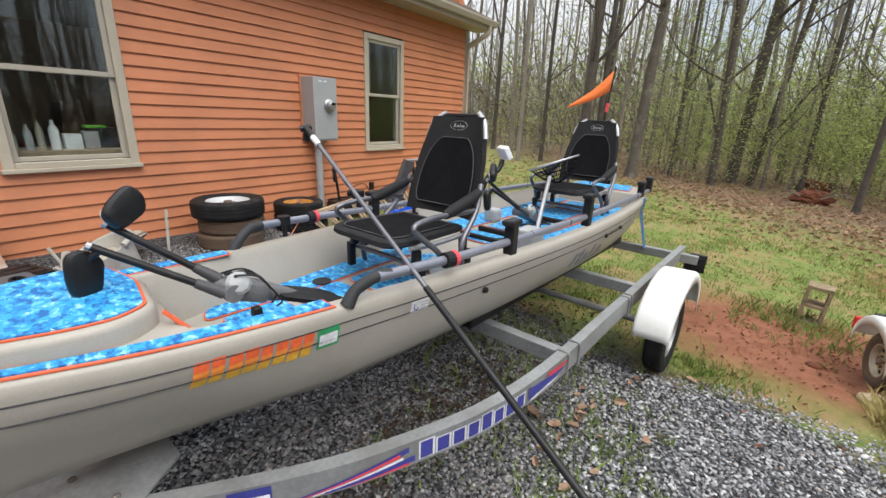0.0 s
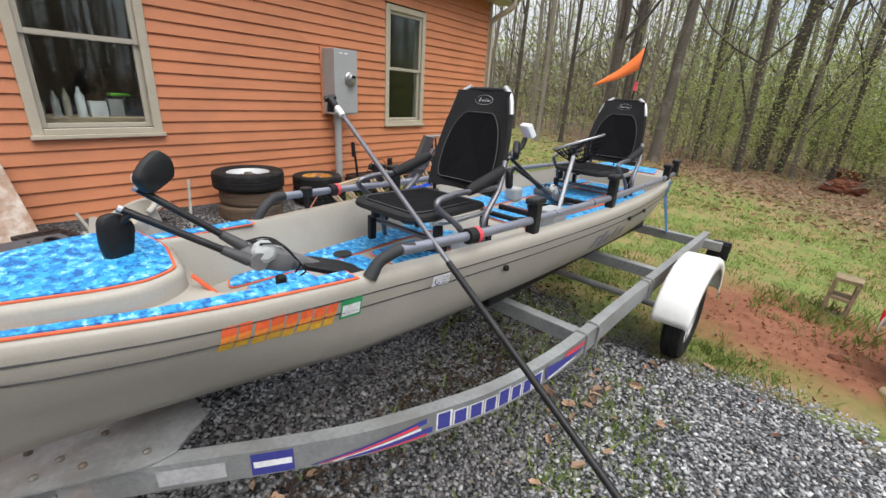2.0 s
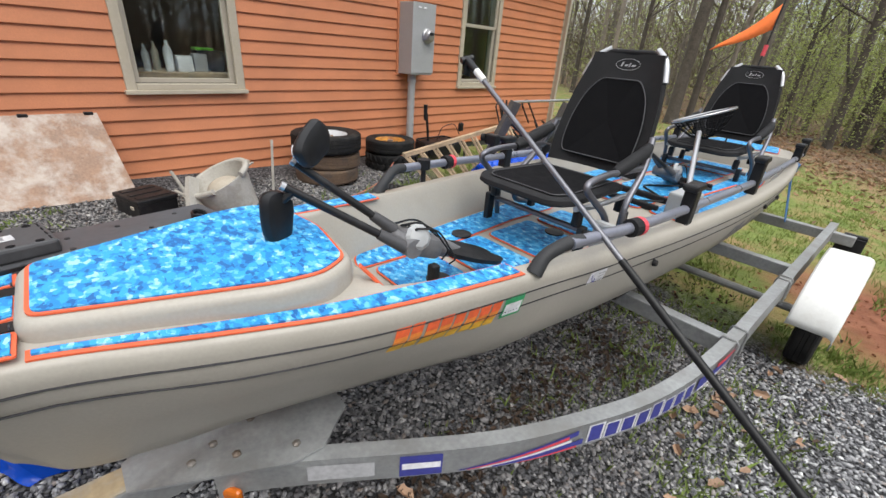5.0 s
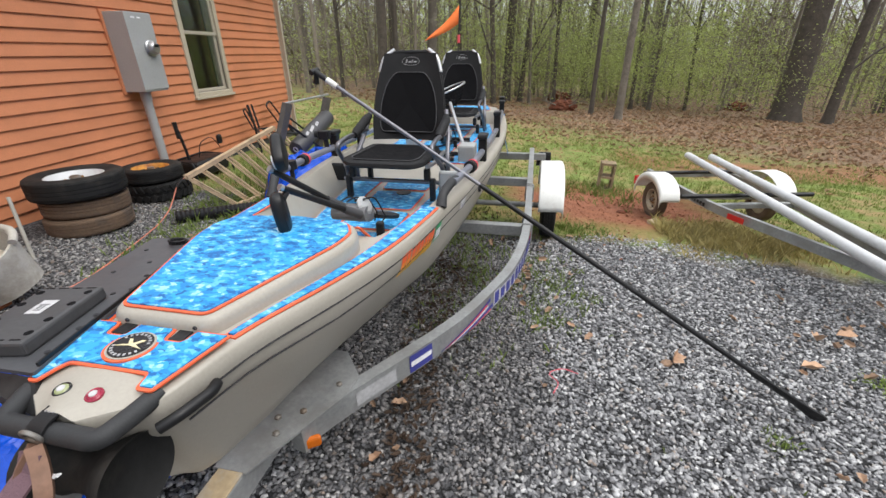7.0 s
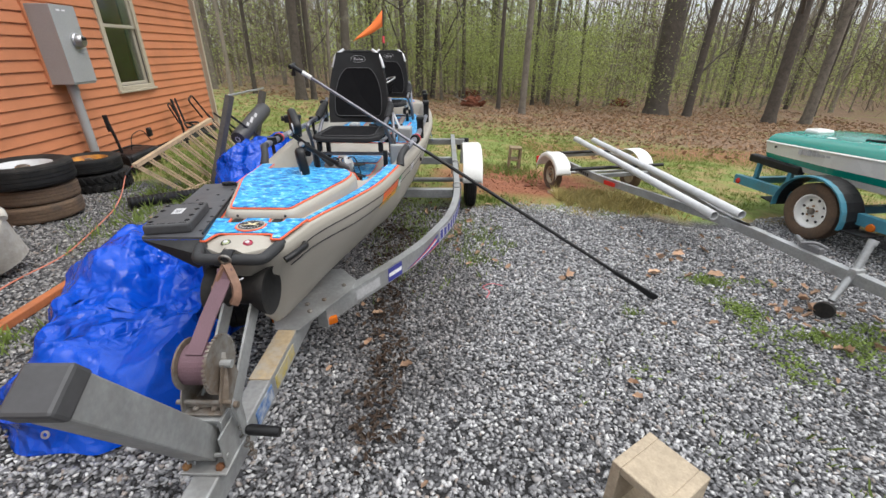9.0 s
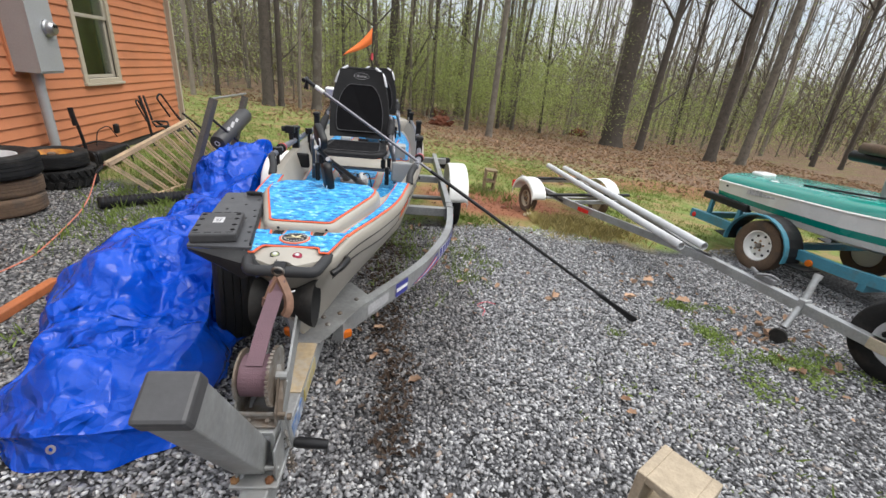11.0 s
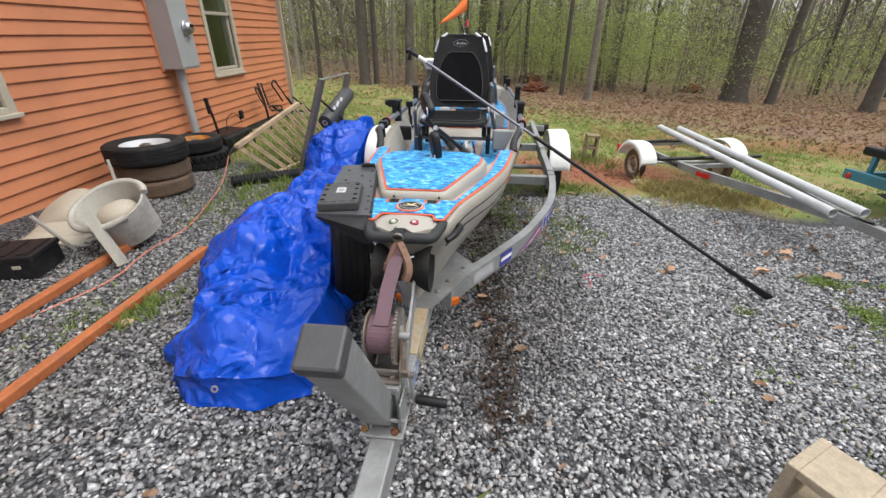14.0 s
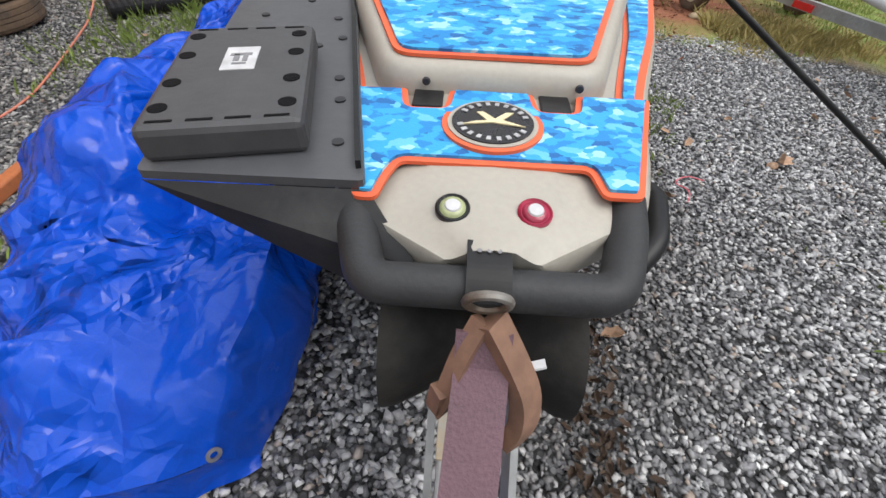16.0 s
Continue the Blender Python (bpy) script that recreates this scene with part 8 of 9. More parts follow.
teal = empty("boat_trailer", RB, "teal painted steel trailer with spoked white wheels", "trailer")
for s in (1, -1):
    bm = bmesh.new()
    sweep(bm, bend([(s * 0.80, 1.25, 0.11), (s * 0.80, -0.9, 0.17), (s * 0.05, -2.6, 0.27)], 0.3), 1, flat=(0.07, 0.11))
    part("side_rail", bm, M_TEALSTEEL, teal)
    gw = ground(5.7 + s * 0.85, 2.62)
    wheel(teal, (s * 0.87, 0.03, gw + 0.30), 0.30, 0.17, M_WHITE, M_DUSTY, 8)
    bm = bmesh.new()
    pts = [(s * 0.87, 0.03 - 0.40 * math.cos(radians(a)), gw + 0.30 + 0.37 * math.sin(radians(a))) for a in range(-8, 189, 14)]
    sweep(bm, [(s * 0.87, 0.62, gw + 0.27)] + pts[::-1] + [(s * 0.87, -0.60, gw + 0.27)], 1, flat=(0.22, 0.012))
    part("fender", bm, M_BLACK, teal, "black fender")
    bm = bmesh.new()
    sweep(bm, [(s * 0.985, y, z) for _, y, z in pts], 1, flat=(0.014, 0.06))
    part("fender_edge", bm, M_TEALSTEEL, teal)
    bm = bmesh.new()
    box(bm, (0.10, 0.75, 0.10), (s * 0.60, 0.95, 0.37), bevel=0.02)
    part("bunk", bm, M_BLACK, teal, "black carpeted bunk")
    for y in (1.15, 0.68):
        bm = bmesh.new()
        box(bm, (0.05, 0.05, 0.26), (s * 0.62, y, 0.22), bevel=0.004)
        part("bunk_post", bm, M_TEALSTEEL, teal)
    bm = bmesh.new()
    lathe(bm, [(0.0, 0), (0.04, 0), (0.035, 0.015), (0.0, 0.018)], 20, Matrix.Translation((s * 0.84, -0.52, 0.12)) @ pose(0, 0, 0, 0, s * 90, 0))
    part("side_marker", bm, M_AMBER, teal, "round amber marker")
    bm = bmesh.new()
    lathe(bm, [(0.0, 0), (0.035, 0), (0.03, 0.012), (0.0, 0.014)], 20, Matrix.Translation((s * 0.84, 1.17, 0.10)) @ pose(0, 0, 0, 0, s * 90, 0))
    part("tail_marker", bm, M_RED, teal)
for y in (1.20, 0.03, -1.0):
    bm = bmesh.new()
    box(bm, (1.55, 0.07, 0.08), (0, y, 0.09 if y else 0.05), bevel=0.004)
    part("crossmember", bm, M_TEALSTEEL, teal)

# ---- bench inside the window ----
bench = empty("workbench", Matrix(), "workbench with bottles and boxes behind the window", "workbench")
bm = bmesh.new()
box(bm, (0.5, 1.6, 0.05), (WALL_X - 0.45, 1.55, 1.165), bevel=0.004)
part("top", bm, M_WOOD, bench)
for y in (0.9, 2.2):
    bm = bmesh.new()
    box(bm, (0.4, 0.06, 0.84), (WALL_X - 0.45, y, 0.74))
    part("leg", bm, M_WOOD, bench)


def shop_item(kind, y, w, h, material, label, x=-0.32):
    ob = empty(kind, Matrix.Translation((WALL_X + x, y, 1.19)), label, "workshop item", "things on the workbench")
    bm = bmesh.new()
    if kind == "bottle":
        lathe(bm, [(0.0, 0), (w / 2, 0), (w / 2, h * 0.7), (w * 0.2, h * 0.85), (w * 0.2, h), (0.0, h + 0.001)], 16)
    else:
        box(bm, (w * 0.8, w, h), (0, 0, h / 2), bevel=0.006)
    part("body", bm, material, ob, smooth=40)


shop_item("bottle", 1.48, 0.075, 0.26, M_PAPER, "white spray bottle on the workbench")
shop_item("bottle", 1.40, 0.06, 0.24, M_BEIGE, "beige bottle on the workbench", -0.42)
shop_item("bottle", 1.30, 0.06, 0.22, M_LGREY, "grey bottle on the workbench")
shop_item("carton", 1.60, 0.13, 0.14, M_PAPER, "white carton on the workbench")
shop_item("carton", 1.76, 0.12, 0.16, M_LGREY, "grey carton on the workbench", -0.4)
shop_item("carton", 1.86, 0.24, 0.19, M_PADDING, "dark tool case on the workbench", -0.45)
# bright green lid on top of the dark tool case
case_lid = empty("lime_case_lid", Matrix.Translation((WALL_X - 0.45, 1.82, 1.38)), "bright green lid on the dark tool case", "strap")
bm = bmesh.new()
box(bm, (0.12, 0.17, 0.022), (0, 0, 0.011), bevel=0.005)
part("band", bm, M_LIME, case_lid)
shop_item("carton", 1.18, 0.10, 0.12, M_BEIGE, "beige carton on the workbench", -0.4)


# ---- the wood ----
def branch(vs, fs, pts, rs, seg=3):
    """A tapering stem through points, of few sides."""
    k0 = len(vs)
    for i, p in enumerate(pts):
        d = (pts[min(i + 1, len(pts) - 1)] - pts[max(i - 1, 0)]).normalized()
        a = d.cross(Vector((0.31, 0.95, 0.07))).normalized()
        b = d.cross(a)
        for j in range(seg):
            w = 2 * math.pi * j / seg
            vs.append(p + (a * math.cos(w) + b * math.sin(w)) * rs[i])
        if i:
            q0, q1 = k0 + seg * (i - 1), k0 + seg * i
            fs.extend((q0 + j, q0 + (j + 1) % seg, q1 + (j + 1) % seg, q1 + j) for j in range(seg))


def grow_tree(vs, fs, base, h, r, lean, rnd, seg=8, limbs=10, twigs=4, fine=2, low=0.2, wander=0.012, fork=False):
    """Trunk that wanders, limbs that rise and fork, twigs on the limbs; gives the twig ends."""
    n = 12
    p = Vector(base) + Vector((0, 0, -0.2))
    pts, rs = [], []
    dx = dy = 0.0
    for k in range(n + 1):
        t = k / n
        pts.append(p.copy())
        flare = 1.55 if k == 0 else (1.12 if k == 1 and h < 12 else 1.0)
        rs.append(r * flare * (1 - 0.78 * t ** 1.2))
        dx += rnd.gauss(0, wander)
        dy += rnd.gauss(0, wander)
        p += Vector((lean[0] + dx, lean[1] + dy, 1.0)) * (h / n)
    # a flared foot
    pts.insert(1, pts[0].lerp(pts[1], 0.28))
    rs.insert(1, r * 1.08)
    branch(vs, fs, pts, rs, seg)
    tips = []
    limb_list = []
    if fork:
        k = rnd.randint(4, 6)
        a = rnd.uniform(0, 6.28)
        limb_list.append((k, a, 2.6, h * 0.5, rs[k] * 0.75))
    for _ in range(limbs):
        t = low + (0.97 - low) * rnd.random() ** 0.8
        k = min(n, int(t * (n + 1)))
        limb_list.append((k, rnd.uniform(0, 6.28), rnd.uniform(0.35, 1.7), h * rnd.uniform(0.09, 0.22) * (1.15 - 0.5 * t), rs[k] * rnd.uniform(0.22, 0.5)))
    for k, a, up, ln, r0 in limb_list:
        s = pts[k]
        d = Vector((math.cos(a), math.sin(a), up)).normalized()
        q = [s]
        for j in range(4):
            d = (d + Vector((rnd.gauss(0, 0.13), rnd.gauss(0, 0.13), 0.10 + rnd.gauss(0, 0.1)))).normalized()
            q.append(q[-1] + d * ln / 4)
        branch(vs, fs, q, [r0, r0 * 0.8, r0 * 0.6, r0 * 0.4, r0 * 0.15], 4 if r0 > 0.03 else 3)
        tips.append(q[-1])
        for _ in range(twigs):
            j = rnd.randint(1, 4)
            e = (q[j] - q[j - 1]).normalized()
            e = (e + Vector((rnd.gauss(0, 0.6), rnd.gauss(0, 0.6), rnd.gauss(0.15, 0.4)))).normalized()
            l2 = ln * rnd.uniform(0.25, 0.55)
            w = [q[j], q[j] + e * l2 * 0.5 + Vector((0, 0, 0.03 * l2)), q[j] + e * l2 + Vector((0, 0, 0.12 * l2))]
            r2 = max(0.006, r0 * 0.33)
            branch(vs, fs, w, [r2, r2 * 0.65, r2 * 0.25], 3)
            tips.append(w[-1])
            for _ in range(fine):
                e2 = (e + Vector((rnd.gauss(0, 0.7), rnd.gauss(0, 0.7), rnd.gauss(0.1, 0.5)))).normalized()
                c = w[1].lerp(w[2], rnd.random())
                branch(vs, fs, [c, c + e2 * l2 * rnd.uniform(0.3, 0.6)], [r2 * 0.5, r2 * 0.2], 3)
    return tips


def leaf_cloud(verts, faces, centre, spread, count, size, rnd):
    cx, cy, cz = centre
    for _ in range(count):
        p = Vector((cx + rnd.gauss(0, spread[0]), cy + rnd.gauss(0, spread[1]), cz + rnd.gauss(0, 0.7) * spread[2]))
        a, b = Vector((rnd.uniform(-1, 1), rnd.uniform(-1, 1), rnd.uniform(-0.5, 0.5))).normalized(), Vector((rnd.uniform(-1, 1), rnd.uniform(-1, 1), rnd.uniform(-1, 1))).normalized()
        s = size * rnd.uniform(0.6, 1.4)
        k = len(verts)
        verts += [p - a * s, p + b * s * 0.5, p + a * s, p - b * s * 0.5]
        faces.append((k, k + 1, k + 2, k + 3))


def tree(x, y, h, r, seed, lean=(0, 0), label="tall bare-limbed tree with grey-brown bark and few spring leaves", leaves=120, bark=None, fork=False):
    rnd = random.Random(seed * 7 + 1)
    ob = empty("tree", pose(x, y, ground(x, y)), label, "tree", "trees at the edge of the wood")
    vs, fs = [], []
    tips = grow_tree(vs, fs, (0, 0, 0), h, r, lean, rnd, seg=12 if r > 0.12 else 8, limbs=16, twigs=5, fine=2, low=0.40 if r > 0.3 else 0.2, fork=fork)
    raw("trunk", vs, fs, bark or M_DARKBARK, ob, smooth=True)
    vs, fs = [], []
    for p in tips:
        leaf_cloud(vs, fs, p, (0.45, 0.45, 0.3), max(1, leaves // len(tips)), 0.04, rnd)
    raw("crown", vs, fs, M_LEAF, ob, "sparse fresh green leaves")


def wood():
    rnd = random.Random(5)
    # the trees that stand out: place, height, girth, lean, pale bark, forked
    marked = [(11.6, 17.7, 24, 0.46, -0.02, 0, 0), (12.65, 17.0, 22, 0.19, 0.02, 0, 0), (14.9, 15.1, 23, 0.25, 0.0, 0, 0), (16.6, 15.2, 22, 0.20, 0.03, 1, 0), (22.0, 16.5, 21, 0.16, -0.02, 0, 1), (23.4, 16.2, 22, 0.14, 0.0, 0, 1), (19.4, 17.8, 20, 0.11, 0.02, 0, 0),
              (4.75, 15.0, 20, 0.14, 0.02, 1, 1), (4.1, 16.3, 20, 0.12, 0.01, 0, 0), (-3.5, 15.6, 22, 0.21, -0.02, 0, 0), (-3.15, 16.1, 21, 0.15, 0.0, 0, 0), (-2.5, 16.2, 19, 0.09, 0.02, 1, 0), (0.45, 18.4, 22, 0.17, -0.01, 0, 1), (0.96, 20.0, 23, 0.23, 0.05, 0, 0), (1.6, 20.1, 22, 0.16, 0.06, 0, 0),
              (-1.9, 16.4, 22, 0.20, 0.03, 1, 1), (-1.05, 19.3, 20, 0.11, 0.0, 0, 0), (-6.2, 16.1, 19, 0.11, 0.01, 1, 0), (-5.8, 17.5, 20, 0.12, 0.02, 0, 0), (2.0, 19.3, 19, 0.10, -0.02, 1, 0), (3.1, 19.8, 20, 0.13, 0.0, 0, 0), (10.9, 21.2, 20, 0.11, 0.02, 1, 0), (6.4, 19.6, 20, 0.12, 0.0, 0, 1), (7.6, 21.5, 21, 0.14, 0.02, 1, 0),
              (8.9, 20.2, 20, 0.10, -0.02, 0, 0), (5.4, 25.0, 22, 0.19, 0.0, 0, 0), (-7.8, 18.6, 21, 0.14, 0.0, 1, 0), (-9.8, 20.5, 21, 0.16, 0.0, 0, 1), (-4.6, 21.5, 21, 0.16, 0.01, 0, 0), (13.8, 22.5, 21, 0.13, -0.02, 1, 0), (17.8, 21.5, 22, 0.15, 0.0, 0, 1), (20.8, 21.0, 21, 0.14, 0.0, 0, 0), (25.5, 19.5, 22, 0.17, -0.03, 0, 0), (28.0, 17.5, 22, 0.16, 0.0, 0, 1)]
    for k, (x, y, h, r, ln, pale, fork) in enumerate(marked):
        tree(x, y, h, r * (0.95 if r > 0.4 else 0.86 if k in (1, 2, 3, 7, 9, 13, 15) else 0.68), 100 + k, (ln, 0.0), leaves=380, bark=M_BARK if pale else M_DARKBARK, fork=bool(fork))
    # the rest of the wood, too many to count
    bv, bf = [], []
    vs, fs = [], []
    for k in range(170):
        y = 19.6 + 24 * rnd.random() ** 1.2
        x = rnd.uniform(-14 - 0.3 * (y - 18), 30 + 0.7 * (y - 18))
        r = rnd.choice((0.03, 0.035, 0.04, 0.05, 0.06, 0.08, 0.10))
        tips = grow_tree(bv, bf, (x, y, ground(x, y)), rnd.uniform(11, 20), r, (rnd.gauss(0, 0.03), rnd.gauss(0, 0.02)), rnd, seg=5, limbs=9, twigs=3, fine=1, low=0.12, wander=0.018, fork=rnd.random() < 0.25)
        for p in tips[::2]:
            leaf_cloud(vs, fs, p, (0.6, 0.6, 0.4), 5, 0.05, rnd)
    tagged(raw("far_trunks", bv, bf, M_BARK, smooth=True), "crowded slender trunks of the wood behind the yard", "wood", kind="stuff")
    tv, tf = [], []
    wv, wf = [], []

    def slim(x, y, h, r):
        """A distant stem of four sides with a few straying twigs."""
        z = ground(x, y) - 0.2
        lx, ly = rnd.gauss(0, 0.03), rnd.gauss(0, 0.03)
        ox = oy = 0.0
        k0 = len(tv)
        m = 6
        for j in range(m + 1):
            t = j / m
            ox += rnd.gauss(0, 0.008) * h
            oy += rnd.gauss(0, 0.008) * h
            q = r * (1 - 0.75 * t)
            cx, cy, cz = x + lx * h * t + ox, y + ly * h * t + oy, z + h * t
            tv.extend(((cx - q, cy, cz), (cx, cy - q, cz), (cx + q, cy, cz), (cx, cy + q, cz)))
            if j:
                b0, b1 = k0 + 4 * j - 4, k0 + 4 * j
                tf.extend((b0 + i, b0 + (i + 1) % 4, b1 + (i + 1) % 4, b1 + i) for i in range(4))
                for _ in range(4):
                    a, ln, up = rnd.uniform(0, 6.28), rnd.uniform(0.4, 2.0), rnd.uniform(0.2, 1.6)
                    ex, ey, ez = cx + math.cos(a) * ln, cy + math.sin(a) * ln, cz + ln * up
                    w = 0.010 + 0.012 * rnd.random() + 0.0003 * y
                    k = len(wv)
                    px, py = -math.sin(a) * w, math.cos(a) * w
                    wv.extend(((cx - px, cy - py, cz - w), (cx + px, cy + py, cz + w), (ex, ey, ez)))
                    wf.append((k, k + 1, k + 2))

    # saplings and poles fill the lower view, taller stems stand apart
    for k in range(2000):
        y = 22 + 62 * rnd.random() ** 1.1
        x = rnd.uniform(-18 - 0.75 * y, 24 + 1.2 * y)
        if k % 5:
            slim(x, y, rnd.uniform(2.5, 5.5) + 0.03 * y, rnd.choice((0.018, 0.022, 0.028, 0.035, 0.045)) * (1 + y / 120))
        else:
            slim(x, y, rnd.uniform(11, 19), rnd.choice((0.03, 0.035, 0.04, 0.05, 0.06, 0.08, 0.10)) * (1 + y / 200))
    # the wood goes on round the drive
    for k in range(750):
        a = rnd.uniform(-2.6, 0.5)
        d = 22 + 34 * rnd.random()
        x, y = 3 + d * math.cos(a), d * math.sin(a)
        if x < 4 and y > -12:
            continue
        slim(x, y, rnd.uniform(9, 18), rnd.choice((0.05, 0.07, 0.09, 0.12, 0.16)))
        # unseen brush added between these stems to hold back light from the low sky
        for _ in range(5):
            leaf_cloud(wv, wf, (x + rnd.gauss(0, 1.5), y + rnd.gauss(0, 1.5), ground(x, y) + 7 * rnd.random() ** 1.3), (1.3, 1.3, 0.8), 10, 0.20, rnd)
    tagged(raw("distant_stems", tv, tf, M_BARK), "thin grey-brown stems deep in the wood", "wood", kind="stuff")
    # brushwood between the stems
    for k in range(15000):
        y = 17.6 + 46 * rnd.random() ** 1.3
        x = rnd.uniform(-16 - 0.6 * y, 20 + y)
        z = ground(x, y) + 5.0 * rnd.random() ** 2.0
        a, ln, up = rnd.uniform(0, 6.28), rnd.uniform(0.25, 0.9), rnd.gauss(0.7, 0.8)
        w = 0.005 + 0.0003 * y
        px, py = -math.sin(a) * w, math.cos(a) * w
        i = len(wv)
        wv.extend(((x - px, y - py, z - w), (x + px, y + py, z + w), (x + math.cos(a) * ln, y + math.sin(a) * ln, z + ln * up)))
        wf.append((i, i + 1, i + 2))
    tagged(raw("brushwood", wv, wf, M_TWIG), "bare brown twigs and brushwood among the trees", "brushwood", kind="stuff")
    # saplings in fresh leaf, in loose flat layers; one larger beside the great trunk
    for k in range(480):
        y = 17.6 + 20 * rnd.random() ** 1.3
        x = rnd.uniform(-12, 26) + (y - 20) * 0.3
        if k % 2:
            x, y = rnd.uniform(-2.0, 10.5), 18.2 + 9 * rnd.random()
        hh = rnd.uniform(2.0, 7.0) if x < 9 else rnd.uniform(1.5, 4.0)
        if k % 25 == 0:
            x, y, hh = 9.3 + rnd.gauss(0, 0.8), 18.8 + rnd.gauss(0, 0.6), rnd.uniform(4, 7)
        z = ground(x, y)
        for j in range(8):
            f = rnd.uniform(0.12, 1.1)
            w = 1.5 * (1.15 - 0.8 * abs(f - 0.5))
            leaf_cloud(vs, fs, (x + rnd.uniform(-w, w), y + rnd.uniform(-w, w), z + hh * f), (0.7, 0.7, 0.16), 48, 0.038, rnd)
    # the hazy far wood, lower where the land falls away
    for k in range(3000):
        y = rnd.uniform(28, 85)
        x = rnd.uniform(-20 - 0.7 * y, 26 + 1.2 * y)
        top = 8.5 if x < 0.25 * y else 5.5
        leaf_cloud(vs, fs, (x, y, ground(x, y) + top * rnd.random() ** 1.2), (2.4, 2.0, 0.9), 22, 0.11 + 0.0016 * y, rnd)
    tagged(raw("undergrowth", vs, fs, M_LEAF), "fresh green spring leaves of saplings and undergrowth in the wood", "undergrowth", kind="stuff")


wood()


def stones():
    """Crushed grey stone over the drive."""
    rnd = np.random.RandomState(3)
    n = 185000
    x = rnd.uniform(-3.05, 5.4, n)
    y = rnd.uniform(-1.6, 3.75, n)
    d = np.hypot(x - 0.4, y + 0.4)
    keep = (rnd.rand(n) < np.clip(2.6 / (d + 0.4), 0.35, 1)) & (y + 0.12 * x + 0.35 * np.sin(x * 2.1) < 3.55) & ~((x > 2.6) & (y < 0.6) & (rnd.rand(n) < 0.4))
    x, y = x[keep], y[keep]
    n = len(x)
    s = rnd.uniform(0.0062, 0.0138, n) * (1 + 0.35 * (rnd.rand(n) < 0.10))
    base = np.array([(1, 0, 0), (0, 1, 0), (-1, 0, 0), (0, -1, 0), (0.1, 0.1, 0.8), (0, 0, -0.7), (0.6, 0.55, 0.45), (-0.5, -0.6, 0.4)], float)
    tri = [(6, 0, 1), (4, 6, 1), (4, 0, 6), (1, 2, 4), (7, 2, 3), (4, 2, 7), (4, 7, 3), (3, 0, 4), (0, 3, 5), (1, 0, 5), (2, 1, 5), (3, 2, 5)]
    v = base[None] * (1 + rnd.uniform(-0.35, 0.35, (n, 8, 3)))
    a = rnd.uniform(0, 6.28, n)
    b = rnd.normal(0, 0.6, n)
    st = np.stack([rnd.uniform(0.9, 1.4, n), rnd.uniform(0.75, 1.1, n), rnd.uniform(0.45, 0.85, n)], 1)
    v = v * st[:, None, :] * s[:, None, None]
    cb, sb, ca, sa = np.cos(b), np.sin(b), np.cos(a), np.sin(a)
    vx, vy, vz = v[..., 0], v[..., 1], v[..., 2]
    vx, vz = vx * cb[:, None] + vz * sb[:, None], -vx * sb[:, None] + vz * cb[:, None]
    vx, vy = vx * ca[:, None] - vy * sa[:, None], vx * sa[:, None] + vy * ca[:, None]
    gz = 0.163 - 0.06 * 14 * np.tanh(x / 14) - 0.035 * 22 * np.tanh(y / 22)
    vx, vy, vz = vx + x[:, None], vy + y[:, None], vz + (gz + s * 0.25)[:, None]
    verts = np.stack([vx, vy, vz], 2).reshape(-1, 3)
    faces = (np.array(tri)[None] + 8 * np.arange(n)[:, None, None]).reshape(-1, 3)
    me = bpy.data.meshes.new("gravel")
    me.vertices.add(len(verts))
    me.vertices.foreach_set("co", verts.ravel())
    me.loops.add(faces.size)
    me.loops.foreach_set("vertex_index", faces.ravel().astype(np.int32))
    me.polygons.add(len(faces))
    me.polygons.foreach_set("loop_start", np.arange(0, faces.size, 3, dtype=np.int32))
    me.update(calc_edges=True)
    me.validate()
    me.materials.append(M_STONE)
    tagged(new("gravel", me), "loose crushed grey gravel on the drive", "gravel", kind="stuff")


M_OAK = mat("oak_leaf", (0.40, 0.26, 0.17), 0.8, vary=0.35, scale=10, bump=0.1, rand=0.6)


